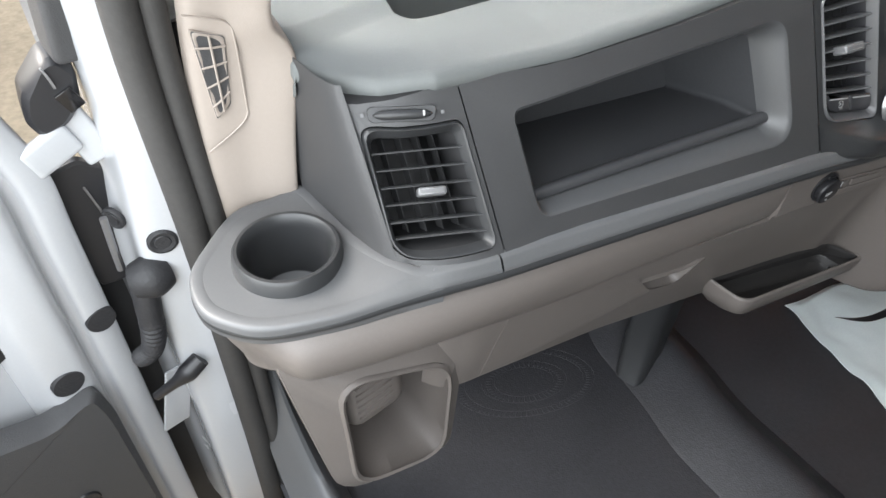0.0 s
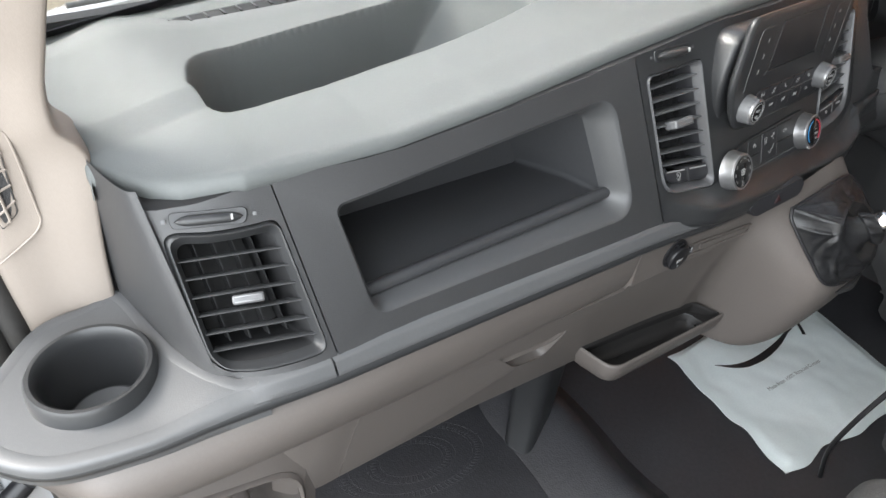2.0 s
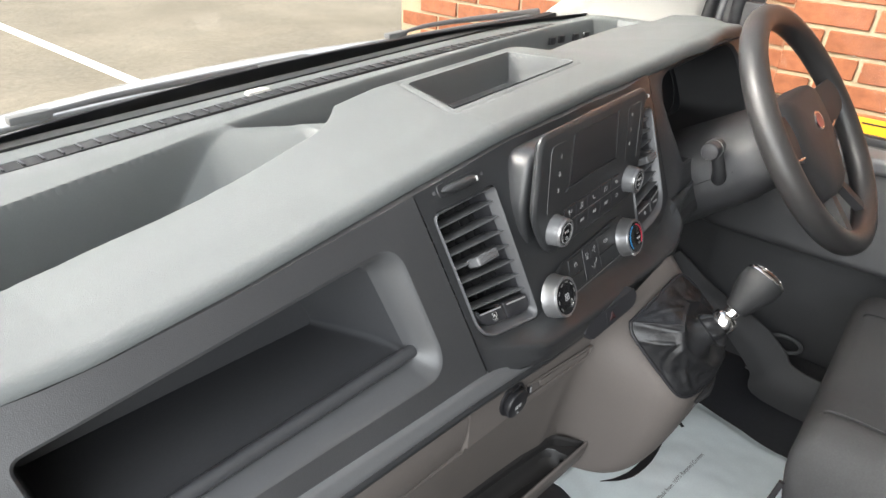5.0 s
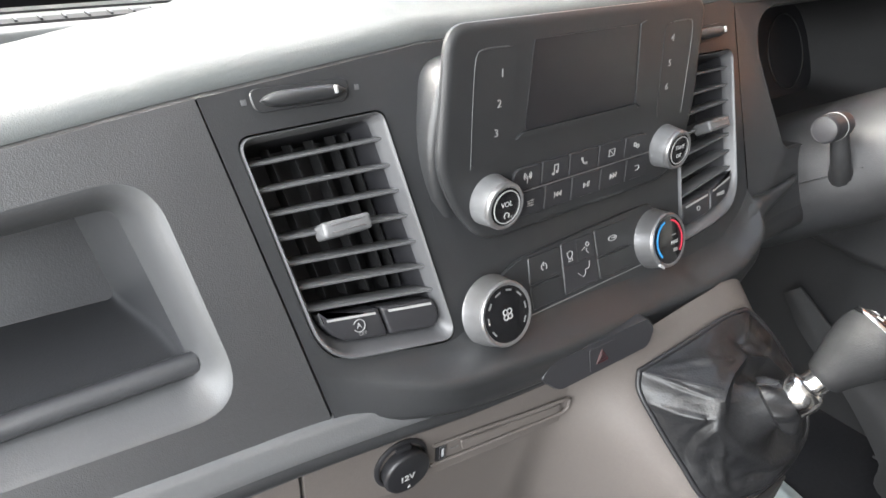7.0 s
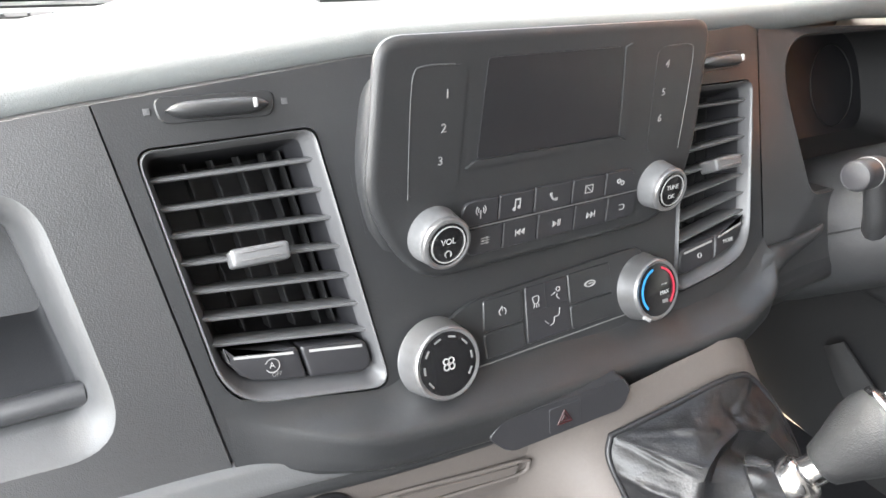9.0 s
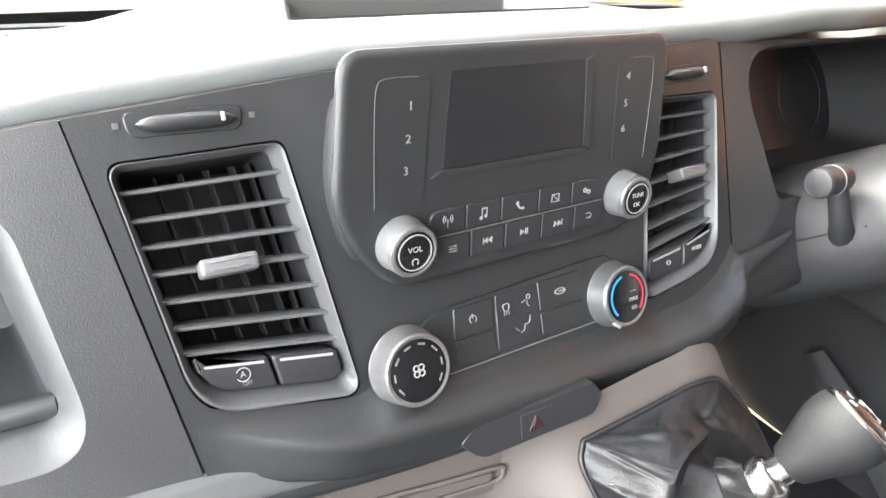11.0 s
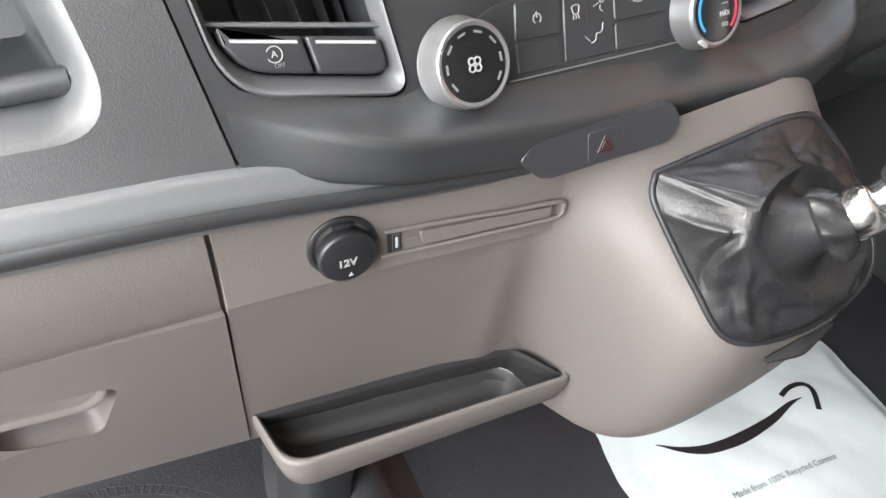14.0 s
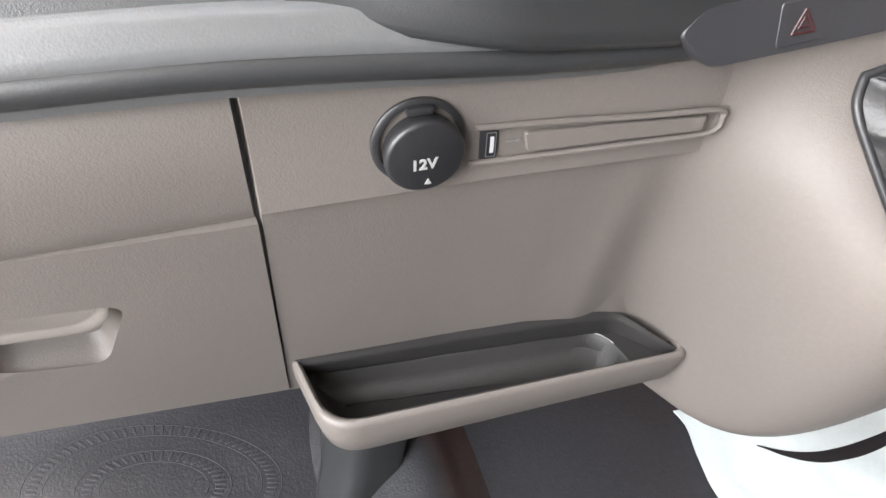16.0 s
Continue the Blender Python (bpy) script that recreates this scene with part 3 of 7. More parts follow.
part("cup_mat", lathe([(0.032, 0.0185), (0.031, 0.0205), (0.012, 0.0205), (0.011, 0.0195), (0.001, 0.0195)], 48), DULLGREY, cup, "grey cup base")

# dark rounded bead along the front of ledge and shelf
bead = [(x, front_y(x) + 0.0048, 0.5395 - 0.012 * smooth01((x + 0.25) / 0.2)) for x in (0.06, 0.0, -0.06, -0.12, -0.18, -0.24, -0.30, -0.36, -0.42, -0.48, -0.54, -0.60, -0.65, -0.70)]
bead += [(-0.745, 0.0640, 0.5375), (-0.795, 0.0785, 0.5365), (-0.8215, 0.0975, 0.5365), (-0.8375, 0.126, 0.5365), (-0.8335, 0.163, 0.5365), (-0.808, 0.196, 0.5365), (-0.775, 0.225, 0.5365)]
dash("edge_bead", tube(bead, 0.0064, 160, 10), SMOOTH, "dark rounded bead")

# taupe roll under the ledge, swept round the dash end
plan = spline([(-0.2268, 0.0064, 0), (-0.33, 0.015, 0), (-0.439, 0.025, 0), (-0.603, 0.041, 0), (-0.749, 0.062, 0), (-0.795, 0.078, 0), (-0.824, 0.097, 0), (-0.840, 0.126, 0), (-0.837, 0.165, 0), (-0.81, 0.20, 0)], 90)
rows = []
prof = [(0.003, 0.536), (-0.001, 0.529), (-0.004, 0.516), (-0.004, 0.502), (-0.002, 0.488), (0.001, 0.475), (0.003, 0.468), (0.006, 0.464)]
for off, z in prof:
    row = []
    for i, p in enumerate(plan):
        a, b = plan[max(0, i - 1)], plan[min(len(plan) - 1, i + 1)]
        d = (b - a).normalized()
        nrm = Vector((-d.y, d.x, 0))
        tuck = smooth01((-0.775 - p.x) / 0.05)
        q = p - nrm * lerp(off * (1 + 2.5 * smooth01((-0.45 - p.x) / 0.25)), 0.004 + 0.022 * smooth01((0.532 - z) / 0.07), tuck)
        drop = 0.012 * smooth01((-0.35 - p.x) / 0.3) * smooth01((0.53 - z) / 0.06)
        row.append((q.x, q.y, z - drop))
    rows.append(row)
dash("lower_roll", grid_bm(rows), BROWN, "rounded taupe plastic roll", 70)

# glovebox lid below the roll
def lid_bottom(x):
    return table(x, [-0.62, -0.216], [0.345, 0.288])


def lid_pt(x, v, d=0.0):
    """v from 0 at the roll to 1 at the lower edge; d into the dash."""
    y0 = table(x, [-0.62, -0.439, -0.33, -0.216], [0.058, 0.036, 0.020, 0.0060])
    z0 = 0.464 - 0.012 * smooth01((-0.35 - x) / 0.3)
    y1 = table(x, [-0.62, -0.40, -0.226], [0.068, 0.066, 0.055])
    z1 = lid_bottom(x)
    return Vector((x, lerp(y0, y1, v) + 0.93 * d, lerp(z0, z1, v) + 0.3 * d))


def lid_uv(x, z):
    return (z - lid_pt(x, 0).z) / (lid_pt(x, 1).z - lid_pt(x, 0).z)


glovebox = thing("glovebox", "closed taupe plastic glovebox lid with a recessed pull handle", "glovebox", (-0.4, 0.06, 0.36))
GB = Matrix.Translation((0.4, -0.06, -0.36))
HAND = [(-0.358, 0.376), (-0.306, 0.3675), (-0.285, 0.4235), (-0.400, 0.432)]
outer = rquad([(-0.566, 0.0), (-0.2258, 0.0), (-0.2244, 1.0), (-0.585, 1.0)], 0.0004, 5, N_EDGE)
ol = [lid_pt(x, v) for x, v in outer]
hand_ls = []
for s, r, d in ((-0.003, 0.011, 0.0), (-0.0005, 0.010, 0.0012), (0.0015, 0.009, 0.012), (0.004, 0.008, 0.018)):
    q = quad_in(HAND, s)
    q = [q[3], q[2], q[1], q[0]]
    hand_ls.append([lid_pt(x, lid_uv(x, z), d) for x, z in rquad(q, r, 5, N_EDGE)])
back = [lid_pt(x, v) + Vector((0, 0.010, 0.002)) for x, v in outer]
part("lid", rings_bm([back, ol] + hand_ls, False, True), BROWN, glovebox, "", GB)
# inset plate of the pull
def pull_loop(s, d):
    q = quad_in([(-0.404, 0.438), (-0.2925, 0.4285), (-0.301, 0.4015), (-0.400, 0.408)], s)
    return [lid_pt(x, lid_uv(x, z), d) for x, z in rquad(q, [0.006, 0.012, 0.014, 0.006], 5, N_EDGE)]


part("pull_handle", rings_bm([pull_loop(-0.001, 0.017), pull_loop(-0.0010, 0.0025), pull_loop(0.0002, 0.0004), pull_loop(0.0022, 0.0004), pull_loop(0.0036, 0.0024), pull_loop(0.0050, 0.0030)], False, True), BROWN, glovebox, "taupe recessed pull plate", GB, 60)
# panel left of the lid, to the dash end
endp = []
for v in (0, 0.33, 0.67, 1.0):
    row = [lid_pt(lerp(-0.5875 + 0.02 * (1 - v), -0.650, t), v, d) for t, d in ((-0.004, 0.008), (0, 0.0005), (0.02, 0.0), (0.35, 0.0), (0.6, 0.003), (0.8, 0.009), (1, 0.022))]
    endp.append(row)
dash("end_panel", grid_bm(net(endp, 24, 12)), BROWN, "", 70)

# open pocket under the dash end
pocket = thing("side_pocket", "open taupe moulded pocket with a ribbed back under the dash end", "pocket", (-0.70, 0.08, 0.3))
PK = Matrix.Translation((0.70, -0.08, -0.3))
POCK = [(-0.752, 0.262), (-0.634, 0.240), (-0.626, 0.405), (-0.757, 0.445)]


def pk_pt(x, z, d):
    y = table(z, [0.23, 0.36, 0.44, 0.48], [0.052, 0.057, 0.066, 0.085])
    return Vector((x, y + d, z))


outer = rquad([(-0.766, 0.246), (-0.622, 0.226), (-0.604, 0.46), (-0.800, 0.475)], [0.05, 0.03, 0.01, 0.01], 5, N_EDGE)
lo = [[pk_pt(x, z, 0.11) for x, z in outer], [pk_pt(x, z, 0.012) for x, z in outer]]
for s, r, d in ((-0.006, 0.036, 0.002), (-0.003, 0.036, 0.0), (0.0, 0.036, 0.003), (0.004, 0.034, 0.03), (0.012, 0.03, 0.10)):
    lo.append([pk_pt(x, z, d) for x, z in rquad(quad_in(POCK, s), r, 5, N_EDGE)])
part("pocket_shell", rings_bm(lo, False, True), BROWN, pocket, "", PK, 55)
rib = box_bm(0.074, 0.06, 0.100, 0.020, (0, 0, 0), 5)
part("bottle_rest", rib, BROWN, pocket, "", PK @ pose(-0.711, 0.112, 0.388, -8, 0, 10))
for k in range(7):
    part("rib", box_bm(0.044, 0.003, 0.0025, 0.001), BROWN, pocket, "", PK @ pose(-0.711, 0.0775 + 0.0012 * k, 0.362 + 0.0085 * k, -8, 0, 10))

# ---- panel with socket, and its tray ----
def panel_y(x, z):
    y = table(x, [-0.2235, -0.16, -0.127, -0.03, 0.03], [0.0028, -0.0042, -0.0075, -0.0215, -0.03])
    if z < 0.4715:
        y += 0.003 + (0.4715 - z) * table(x, [-0.2235, 0.0], [0.28, 0.16])
    return y


rows = []
for z in (0.533, 0.52, 0.50, 0.485, 0.4765, 0.4720, 0.4705, 0.466, 0.44, 0.41, 0.38, 0.34, 0.285):
    rows.append([(x, panel_y(x, z), z) for x in (lerp(-0.2237, 0.0, i / 24) for i in range(25))])
dash("socket_panel", grid_bm(rows), BROWN, "taupe grained lower panel", 25)
# edge of the joint beside the glovebox
edge = [[(-0.2237, panel_y(-0.2232, z), z), (-0.2240, panel_y(-0.2232, z) + 0.0006, z), (-0.2242, panel_y(-0.2232, z) + 0.003, z), (-0.2242, panel_y(-0.2232, z) + 0.02, z)] for z in (0.533, 0.50, 0.4720, 0.4705, 0.42, 0.38, 0.34, 0.285)]
dash("joint_edge", grid_bm(edge), BROWN)

tray = thing("storage_tray", "open taupe plastic storage tray below the power socket", "tray", (-0.1, 0.0, 0.28))
TR = Matrix.Translation((0.1, 0.0, -0.28))


def tray_loop(inset, z0, z1, r=0.02, right=1.0):
    e = 0.0095 - inset * right
    q = [(-0.2215 + inset, 0.052), (-0.2150 + inset, -0.0085 + inset), (e, -0.0350 + inset), (e, 0.030)]
    return [(x, y, lerp(z0, z1, (x + 0.2165) / 0.226)) for x, y in rquad(q, [0.004, r, 0.006, 0.004], 7, N_EDGE)]


lo = [tray_loop(0.034, 0.266, 0.286, 0.012, 2.0), tray_loop(0.024, 0.268, 0.288, 0.014, 2.0), tray_loop(0.012, 0.284, 0.292, 0.018, 2.0), tray_loop(0.004, 0.2935, 0.299, 0.02, 1.6), tray_loop(0.0012, 0.308, 0.312), tray_loop(0.0004, 0.3225, 0.3205), tray_loop(0.0012, 0.3255, 0.3235), tray_loop(0.0030, 0.3265, 0.3245), tray_loop(0.0046, 0.3255, 0.3235), tray_loop(0.0052, 0.3235, 0.3215)]
part("tray_body", rings_bm(lo, True, False), BROWN, tray, "", TR, 50)


def well_loop(inset, z):
    """Outline of the tray's well; its back runs along the panel."""
    q = [(-0.2120 + inset, panel_y(-0.212, 0.308) - 0.001 - inset), (-0.2060 + inset, -0.0020 + inset), (-0.0230 - inset, -0.0260 + inset), (-0.0260 - inset, panel_y(-0.026, 0.308) - 0.001 - inset)]
    return [(x, y, z + 0.006 * smooth01((x + 0.16) / 0.12)) for x, y in rquad(q, [0.004, 0.016, 0.006, 0.018], 7, N_EDGE)]


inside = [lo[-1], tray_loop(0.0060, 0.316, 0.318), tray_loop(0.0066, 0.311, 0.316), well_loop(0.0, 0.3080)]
# inside and well are coloured dark to stand for the shade in them
part("tray_inside", rings_bm(inside), SHADETAUPE, tray, "taupe tray inside with shade put into its colour", TR, 60)
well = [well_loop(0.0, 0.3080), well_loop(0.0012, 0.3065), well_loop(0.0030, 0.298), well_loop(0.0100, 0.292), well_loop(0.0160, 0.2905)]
part("tray_well", rings_bm(well, False, True), SHADETAUPE, tray, "deep well of the tray, its shade put into the colour", TR, 40)
rim = well_loop(0.0, 0.3085)
back_rim = [p for p in rim if p[0] > -0.165 and p[1] > -0.020 - 0.13 * p[0] + 0.008]
part("liner_edge", tube(sorted(back_rim, key=lambda p: math.atan2(p[0] + 0.10, p[1] + 0.03)), 0.0005, 60, 6), DULLGREY, tray, "pale edge of the well", TR)
# the tray's back rises along the panel and sweeps down to the front tip
wall_rows = []
for k in range(13):
    v = k / 12
    row = []
    for i in range(41):
        u = i / 40
        x = lerp(-0.2185, 0.0085, u)
        top = table(u, [0, 0.25, 0.5, 0.7, 0.80, 0.88, 0.94, 1.0], [0.3280, 0.3310, 0.3345, 0.3380, 0.3375, 0.3335, 0.3280, 0.3215])
        z = lerp(0.3070 + 0.006 * smooth01((x + 0.16) / 0.12), top, v)
        yb = panel_y(x, z) - 0.0030 * smooth01(v / 0.05) * smooth01((1 - v) / 0.3)
        yf = lerp(yb, -0.031 + 0.002 * (1 - v), smooth01((u - 0.85) / 0.15))
        row.append((x, min(yb, yf), z))
    wall_rows.append(row)
# the shaded zone over the tray is painted by this dark back
part("tray_back", grid_bm(wall_rows), SHADETAUPE, tray, "taupe tray back darkened in colour for shade", TR, 60)

# ---- gear console ----
pod_rows = [
    [(-0.075, -0.014, 0.532), (-0.03, -0.026, 0.532), (0.02, -0.038, 0.541), (0.08, -0.040, 0.546), (0.14, -0.038, 0.549), (0.172, -0.018, 0.553), (0.18, 0.04, 0.556)],
    [(-0.070, -0.016, 0.495), (-0.02, -0.030, 0.500), (0.02, -0.047, 0.508), (0.08, -0.060, 0.512), (0.145, -0.066, 0.516), (0.180, -0.045, 0.51), (0.188, 0.04, 0.51)],
    [(-0.065, -0.006, 0.455), (-0.015, -0.030, 0.455), (0.022, -0.082, 0.468), (0.085, -0.098, 0.470), (0.15, -0.103, 0.475), (0.184, -0.07, 0.47), (0.19, 0.04, 0.46)],
    [(-0.060, 0.008, 0.41), (-0.012, -0.028, 0.40), (0.028, -0.112, 0.420), (0.085, -0.132, 0.430), (0.15, -0.130, 0.440), (0.182, -0.08, 0.43), (0.188, 0.04, 0.42)],
    [(-0.055, 0.022, 0.36), (-0.008, -0.026, 0.345), (0.030, -0.098, 0.345), (0.08, -0.124, 0.365), (0.14, -0.120, 0.385), (0.172, -0.07, 0.39), (0.178, 0.04, 0.38)],
    [(-0.05, 0.05, 0.31), (-0.008, -0.01, 0.286), (0.026, -0.066, 0.274), (0.07, -0.092, 0.303), (0.13, -0.090, 0.340), (0.162, -0.05, 0.360), (0.168, 0.04, 0.355)],
    [(-0.05, 0.07, 0.31), (-0.01, 0.03, 0.272), (0.012, -0.010, 0.262), (0.07, -0.03, 0.290), (0.12, -0.03, 0.325), (0.15, 0.0, 0.350), (0.158, 0.05, 0.35)],
]
for r in pod_rows:
    z = r[1][2]
    zz = max(z, 0.272)
    r[0] = (-0.100, panel_y(-0.100, zz) + 0.0006, zz)
    low = smooth01((0.49 - zz) / 0.05) * smooth01((zz - 0.285) / 0.04)
    r[1] = (-0.055, panel_y(-0.055, zz) + 0.0003 - 0.0018 * low, zz)
    flank = smooth01((0.44 - zz) / 0.08)
    r.insert(2, (lerp(-0.020, -0.006, flank), panel_y(-0.02, zz) - 0.0005 - 0.010 * low, zz))
console = thing("gear_console", "taupe plastic gear lever console on the dash centre", "console", (0.08, -0.03, 0.3))
PC = Matrix.Translation((-0.08, 0.03, -0.3))
frame_pts = [(0.0245, -0.0485, 0.5140), (0.070, -0.056, 0.526), (0.125, -0.060, 0.533), (0.150, -0.066, 0.524), (0.164, -0.095, 0.492), (0.160, -0.128, 0.452), (0.120, -0.138, 0.434), (0.068, -0.134, 0.429), (0.037, -0.121, 0.434), (0.027, -0.096, 0.460), (0.0200, -0.068, 0.490), (0.0190, -0.0550, 0.5040)]
shell = grid_bm(net(pod_rows, 60, 60))
mouth = [(p[0], p[2]) for p in frame_pts]
gone = [f for f in shell.faces if f.calc_center_median().y < -0.03 and poly_sd(f.calc_center_median().x, f.calc_center_median().z, mouth) < -0.006]
bmesh.ops.delete(shell, geom=gone, context='FACES')
part("console_shell", shell, BROWN, console, "", PC, 80)

slot_pts = [Vector((0.070, -0.134, 0.408)), Vector((0.095, -0.138, 0.412)), Vector((0.125, -0.137, 0.418))]
part("key_slot", tube(slot_pts, [0.002, 0.006, 0.002], 16, 8), DEEP, console, "dark narrow recess", PC)
gear = thing("gear_lever", "gear lever with black leather gaiter, chrome collar and grey knob", "gear lever", (0.09, -0.09, 0.45))
GC = Matrix.Translation((-0.09, 0.09, -0.45))
part("gaiter_frame", tube([Vector(p) for p in frame_pts], 0.0022, 132, 10, closed=True), BLACK, gear, "", GC)
COLLAR = Vector((0.100, -0.134, 0.518))
axis = Vector((0.43, -0.37, 0.82)).normalized()
fore = (Vector((0.0, 0.83, 0.55)) - axis * axis.dot(Vector((0.0, 0.83, 0.55)))).normalized()
side = fore.cross(axis).normalized()
base = spline([Vector(p) for p in frame_pts] + [Vector(frame_pts[0])], 221)[:-1]
# taut leather rises in flat planes to this crumpled rim
rim_pts = [(0.052, -0.0995, 0.519), (0.070, -0.094, 0.522), (0.098, -0.089, 0.522), (0.124, -0.095, 0.513), (0.140, -0.112, 0.494), (0.135, -0.133, 0.468), (0.112, -0.143, 0.452), (0.082, -0.140, 0.455), (0.050, -0.125, 0.477), (0.035, -0.110, 0.497), (0.038, -0.107, 0.506), (0.044, -0.103, 0.514)]
SLEEVE = Vector((0.085, -0.119, 0.502))
sl_axis = (COLLAR - SLEEVE).normalized()
sl_side = sl_axis.cross(Vector((0, 0, 1))).normalized()
sl_up = sl_side.cross(sl_axis).normalized()


def zig(v):
    """A triangular wave from -1 to 1."""
    return 4 * abs(v - math.floor(v + 0.5)) - 1


# creases in the leather: round the frame and up from it, from one place to another, with height and width
CREASES = [((0.1, 0.02), (1.3, 0.85), 0.0022, 0.22), ((0.0, 0.10), (11.2, 0.95), 0.0020, 0.25), ((1.7, 0.15), (2.3, 0.95), -0.0030, 0.30), ((2.7, 0.10), (2.2, 0.70), 0.0024, 0.22), ((3.6, 0.05), (3.0, 0.95), 0.0034, 0.28),
           ((4.6, 0.10), (4.9, 0.95), -0.0036, 0.30), ((6.2, 0.05), (5.6, 0.90), 0.0032, 0.30), ((7.4, 0.05), (8.6, 0.95), 0.0040, 0.28), ((7.9, 0.30), (7.0, 0.95), -0.0030, 0.25), ((9.0, 0.15), (9.6, 0.95), -0.0034, 0.30), ((10.3, 0.05), (9.9, 0.80), 0.0026, 0.24)]


def creased(s, t):
    """Height of the creases at a place of the gaiter."""
    h = 0.0
    for (s0, t0), (s1, t1), amp, w in CREASES:
        if s1 - s0 > 6:
            s1 -= nr
        f = max(0.0, min(1.0, (t - t0) / (t1 - t0)))
        for turn in (-nr, 0, nr):
            d = math.hypot(s + turn - lerp(s0, s1, f), 5 * (t - lerp(t0, t1, f)))
            h += amp * max(0.0, 1 - d / w) * (0.4 + 0.6 * f)
    return h


gl = []
nb, nr = len(base), len(rim_pts)
for k in range(35):
    lp = []
    for i, p in enumerate(base):
        s = i / nb * nr
        j = int(s) % nr
        rim = Vector(rim_pts[j]).lerp(Vector(rim_pts[(j + 1) % nr]), s - int(s))
        v = rim - SLEEVE
        a = math.atan2(v.dot(sl_up), v.dot(sl_side))
        dirn = math.cos(a) * sl_side + math.sin(a) * sl_up
        if k <= 20:
            t = k / 20
            q = p.lerp(rim, t)
            out = (q - Vector((0.09, -0.03, 0.45))).normalized()
            env = math.sin(math.pi * t)
            q += out * (0.0030 * env * zig(s * 4 / 12 + 0.35 * t) - 0.001 * env + 0.0030 * env * noise.noise(q * 28) + 0.0024 * env * abs(noise.noise(q * 62)) + creased(s, t) * min(1.0, 6 * (1 - t)))
        elif k <= 26:
            t = (k - 20) / 6
            q = rim.lerp(SLEEVE + dirn * 0.017, smooth01(t)) - sl_axis * (0.007 * math.sin(math.pi * t) - 0.006 * math.sin(math.pi * min(1.0, 2.2 * t)))
        else:
            t = (k - 26) / 8
            low = max(0.0, -math.sin(a))
            q = SLEEVE.lerp(COLLAR - axis * 0.010, t) + dirn * (lerp(0.0205, 0.0150, t ** 1.5) + 0.006 * low * math.sin(math.pi * t) + 0.0022 * math.sin(math.pi * t) * zig(a * 1.1 + 0.5 * t))
        lp.append(q)
    gl.append(lp)
part("gaiter", rings_bm(gl), LEATHER, gear, "black creased leather gaiter", GC, 50)
seam_line = [base[0].lerp(Vector(rim_pts[0]), t) + Vector((-0.0012, -0.0022, 0.0016)) for t in (0.06, 0.35, 0.65, 0.97)]
part("seam", tube(seam_line, 0.0007, 20, 6), BLACK, gear, "", GC)
for i in range(9):
    st = SLEEVE.lerp(COLLAR - axis * 0.010, 0.15 + 0.085 * i) + sl_up * lerp(0.0212, 0.0172, (0.15 + 0.085 * i) ** 1.5)
    part("stitch", box_bm(0.0030, 0.0011, 0.0011, 0.0004), SMOOTH, gear, "", GC @ Matrix.Translation(st) @ sl_axis.to_track_quat("X", "Z").to_matrix().to_4x4())
CM = GC @ Matrix.Translation(COLLAR) @ Matrix((side, fore, axis)).transposed().to_4x4()
part("collar", lathe([(0.0150, -0.013), (0.0164, -0.010), (0.0172, -0.006), (0.0173, -0.002), (0.0166, 0.002), (0.0150, 0.0048), (0.0128, 0.0062), (0.0112, 0.0068), (0.0108, 0.008), (0.0112, 0.011), (0.0112, 0.018)], 56), CHROME, gear, "bright chrome collar", CM @ Matrix.Diagonal((0.88, 0.88, 1, 1)), 30)
kl = []
for s, wa, wb in ((0.015, 0.0105, 0.0110), (0.0165, 0.0122, 0.0130), (0.021, 0.0134, 0.0146), (0.029, 0.0152, 0.0170), (0.038, 0.0178, 0.0205), (0.047, 0.0200, 0.0234), (0.055, 0.0206, 0.0244), (0.061, 0.0200, 0.0240), (0.066, 0.0186, 0.0226)):
    g = smooth01((s - 0.02) / 0.03)
    kl.append([(wa * math.cos(u), wb * math.sin(u) * (1 + 0.08 * math.cos(u)), s - 0.0026 * g * math.cos(u)) for u in (2 * math.pi * i / 48 for i in range(48))])
part("knob", rings_bm(kl, True, False), SOFTGRIP, gear, "soft dark grey shift knob", CM, 60)
PLATE = CM @ pose(0.0, 0.0, 0.066, 0, 8, 0) @ Matrix.Diagonal((0.91, 0.91, 0.91, 1))


def plate_loop(k, z):
    return [(0.0192 * k * math.cos(u), 0.0252 * k * math.sin(u) * (1 + 0.08 * math.cos(u)), z) for u in (2 * math.pi * i / 48 for i in range(48))]


part("plate_ring", rings_bm([plate_loop(1.0, -0.004), plate_loop(1.03, -0.0005), plate_loop(1.0, 0.0022), plate_loop(0.94, 0.0026), plate_loop(0.93, 0.0)]), CHROME, gear, "bright plate edge", PLATE, 60)
part("shift_plate", rings_bm([plate_loop(0.94, 0.0005), plate_loop(0.92, 0.002), plate_loop(0.8, 0.0046), plate_loop(0.55, 0.0072), plate_loop(0.25, 0.0085), plate_loop(0.02, 0.0088)], False, True), GLOSS, gear, "gloss black plate with the shift pattern", PLATE, 60)
for s in (-1, 0, 1):
    part("shift_line", box_bm(0.0010, 0.017, 0.0006), MARK, gear, "", PLATE @ pose(0.0075 * s + 0.001, 0.001, 0.0088 - 0.0012 * abs(s), 0, 9 * s, 0))
part("shift_line", box_bm(0.017, 0.0010, 0.0006), MARK, gear, "", PLATE @ pose(0.001, 0.001, 0.0090))
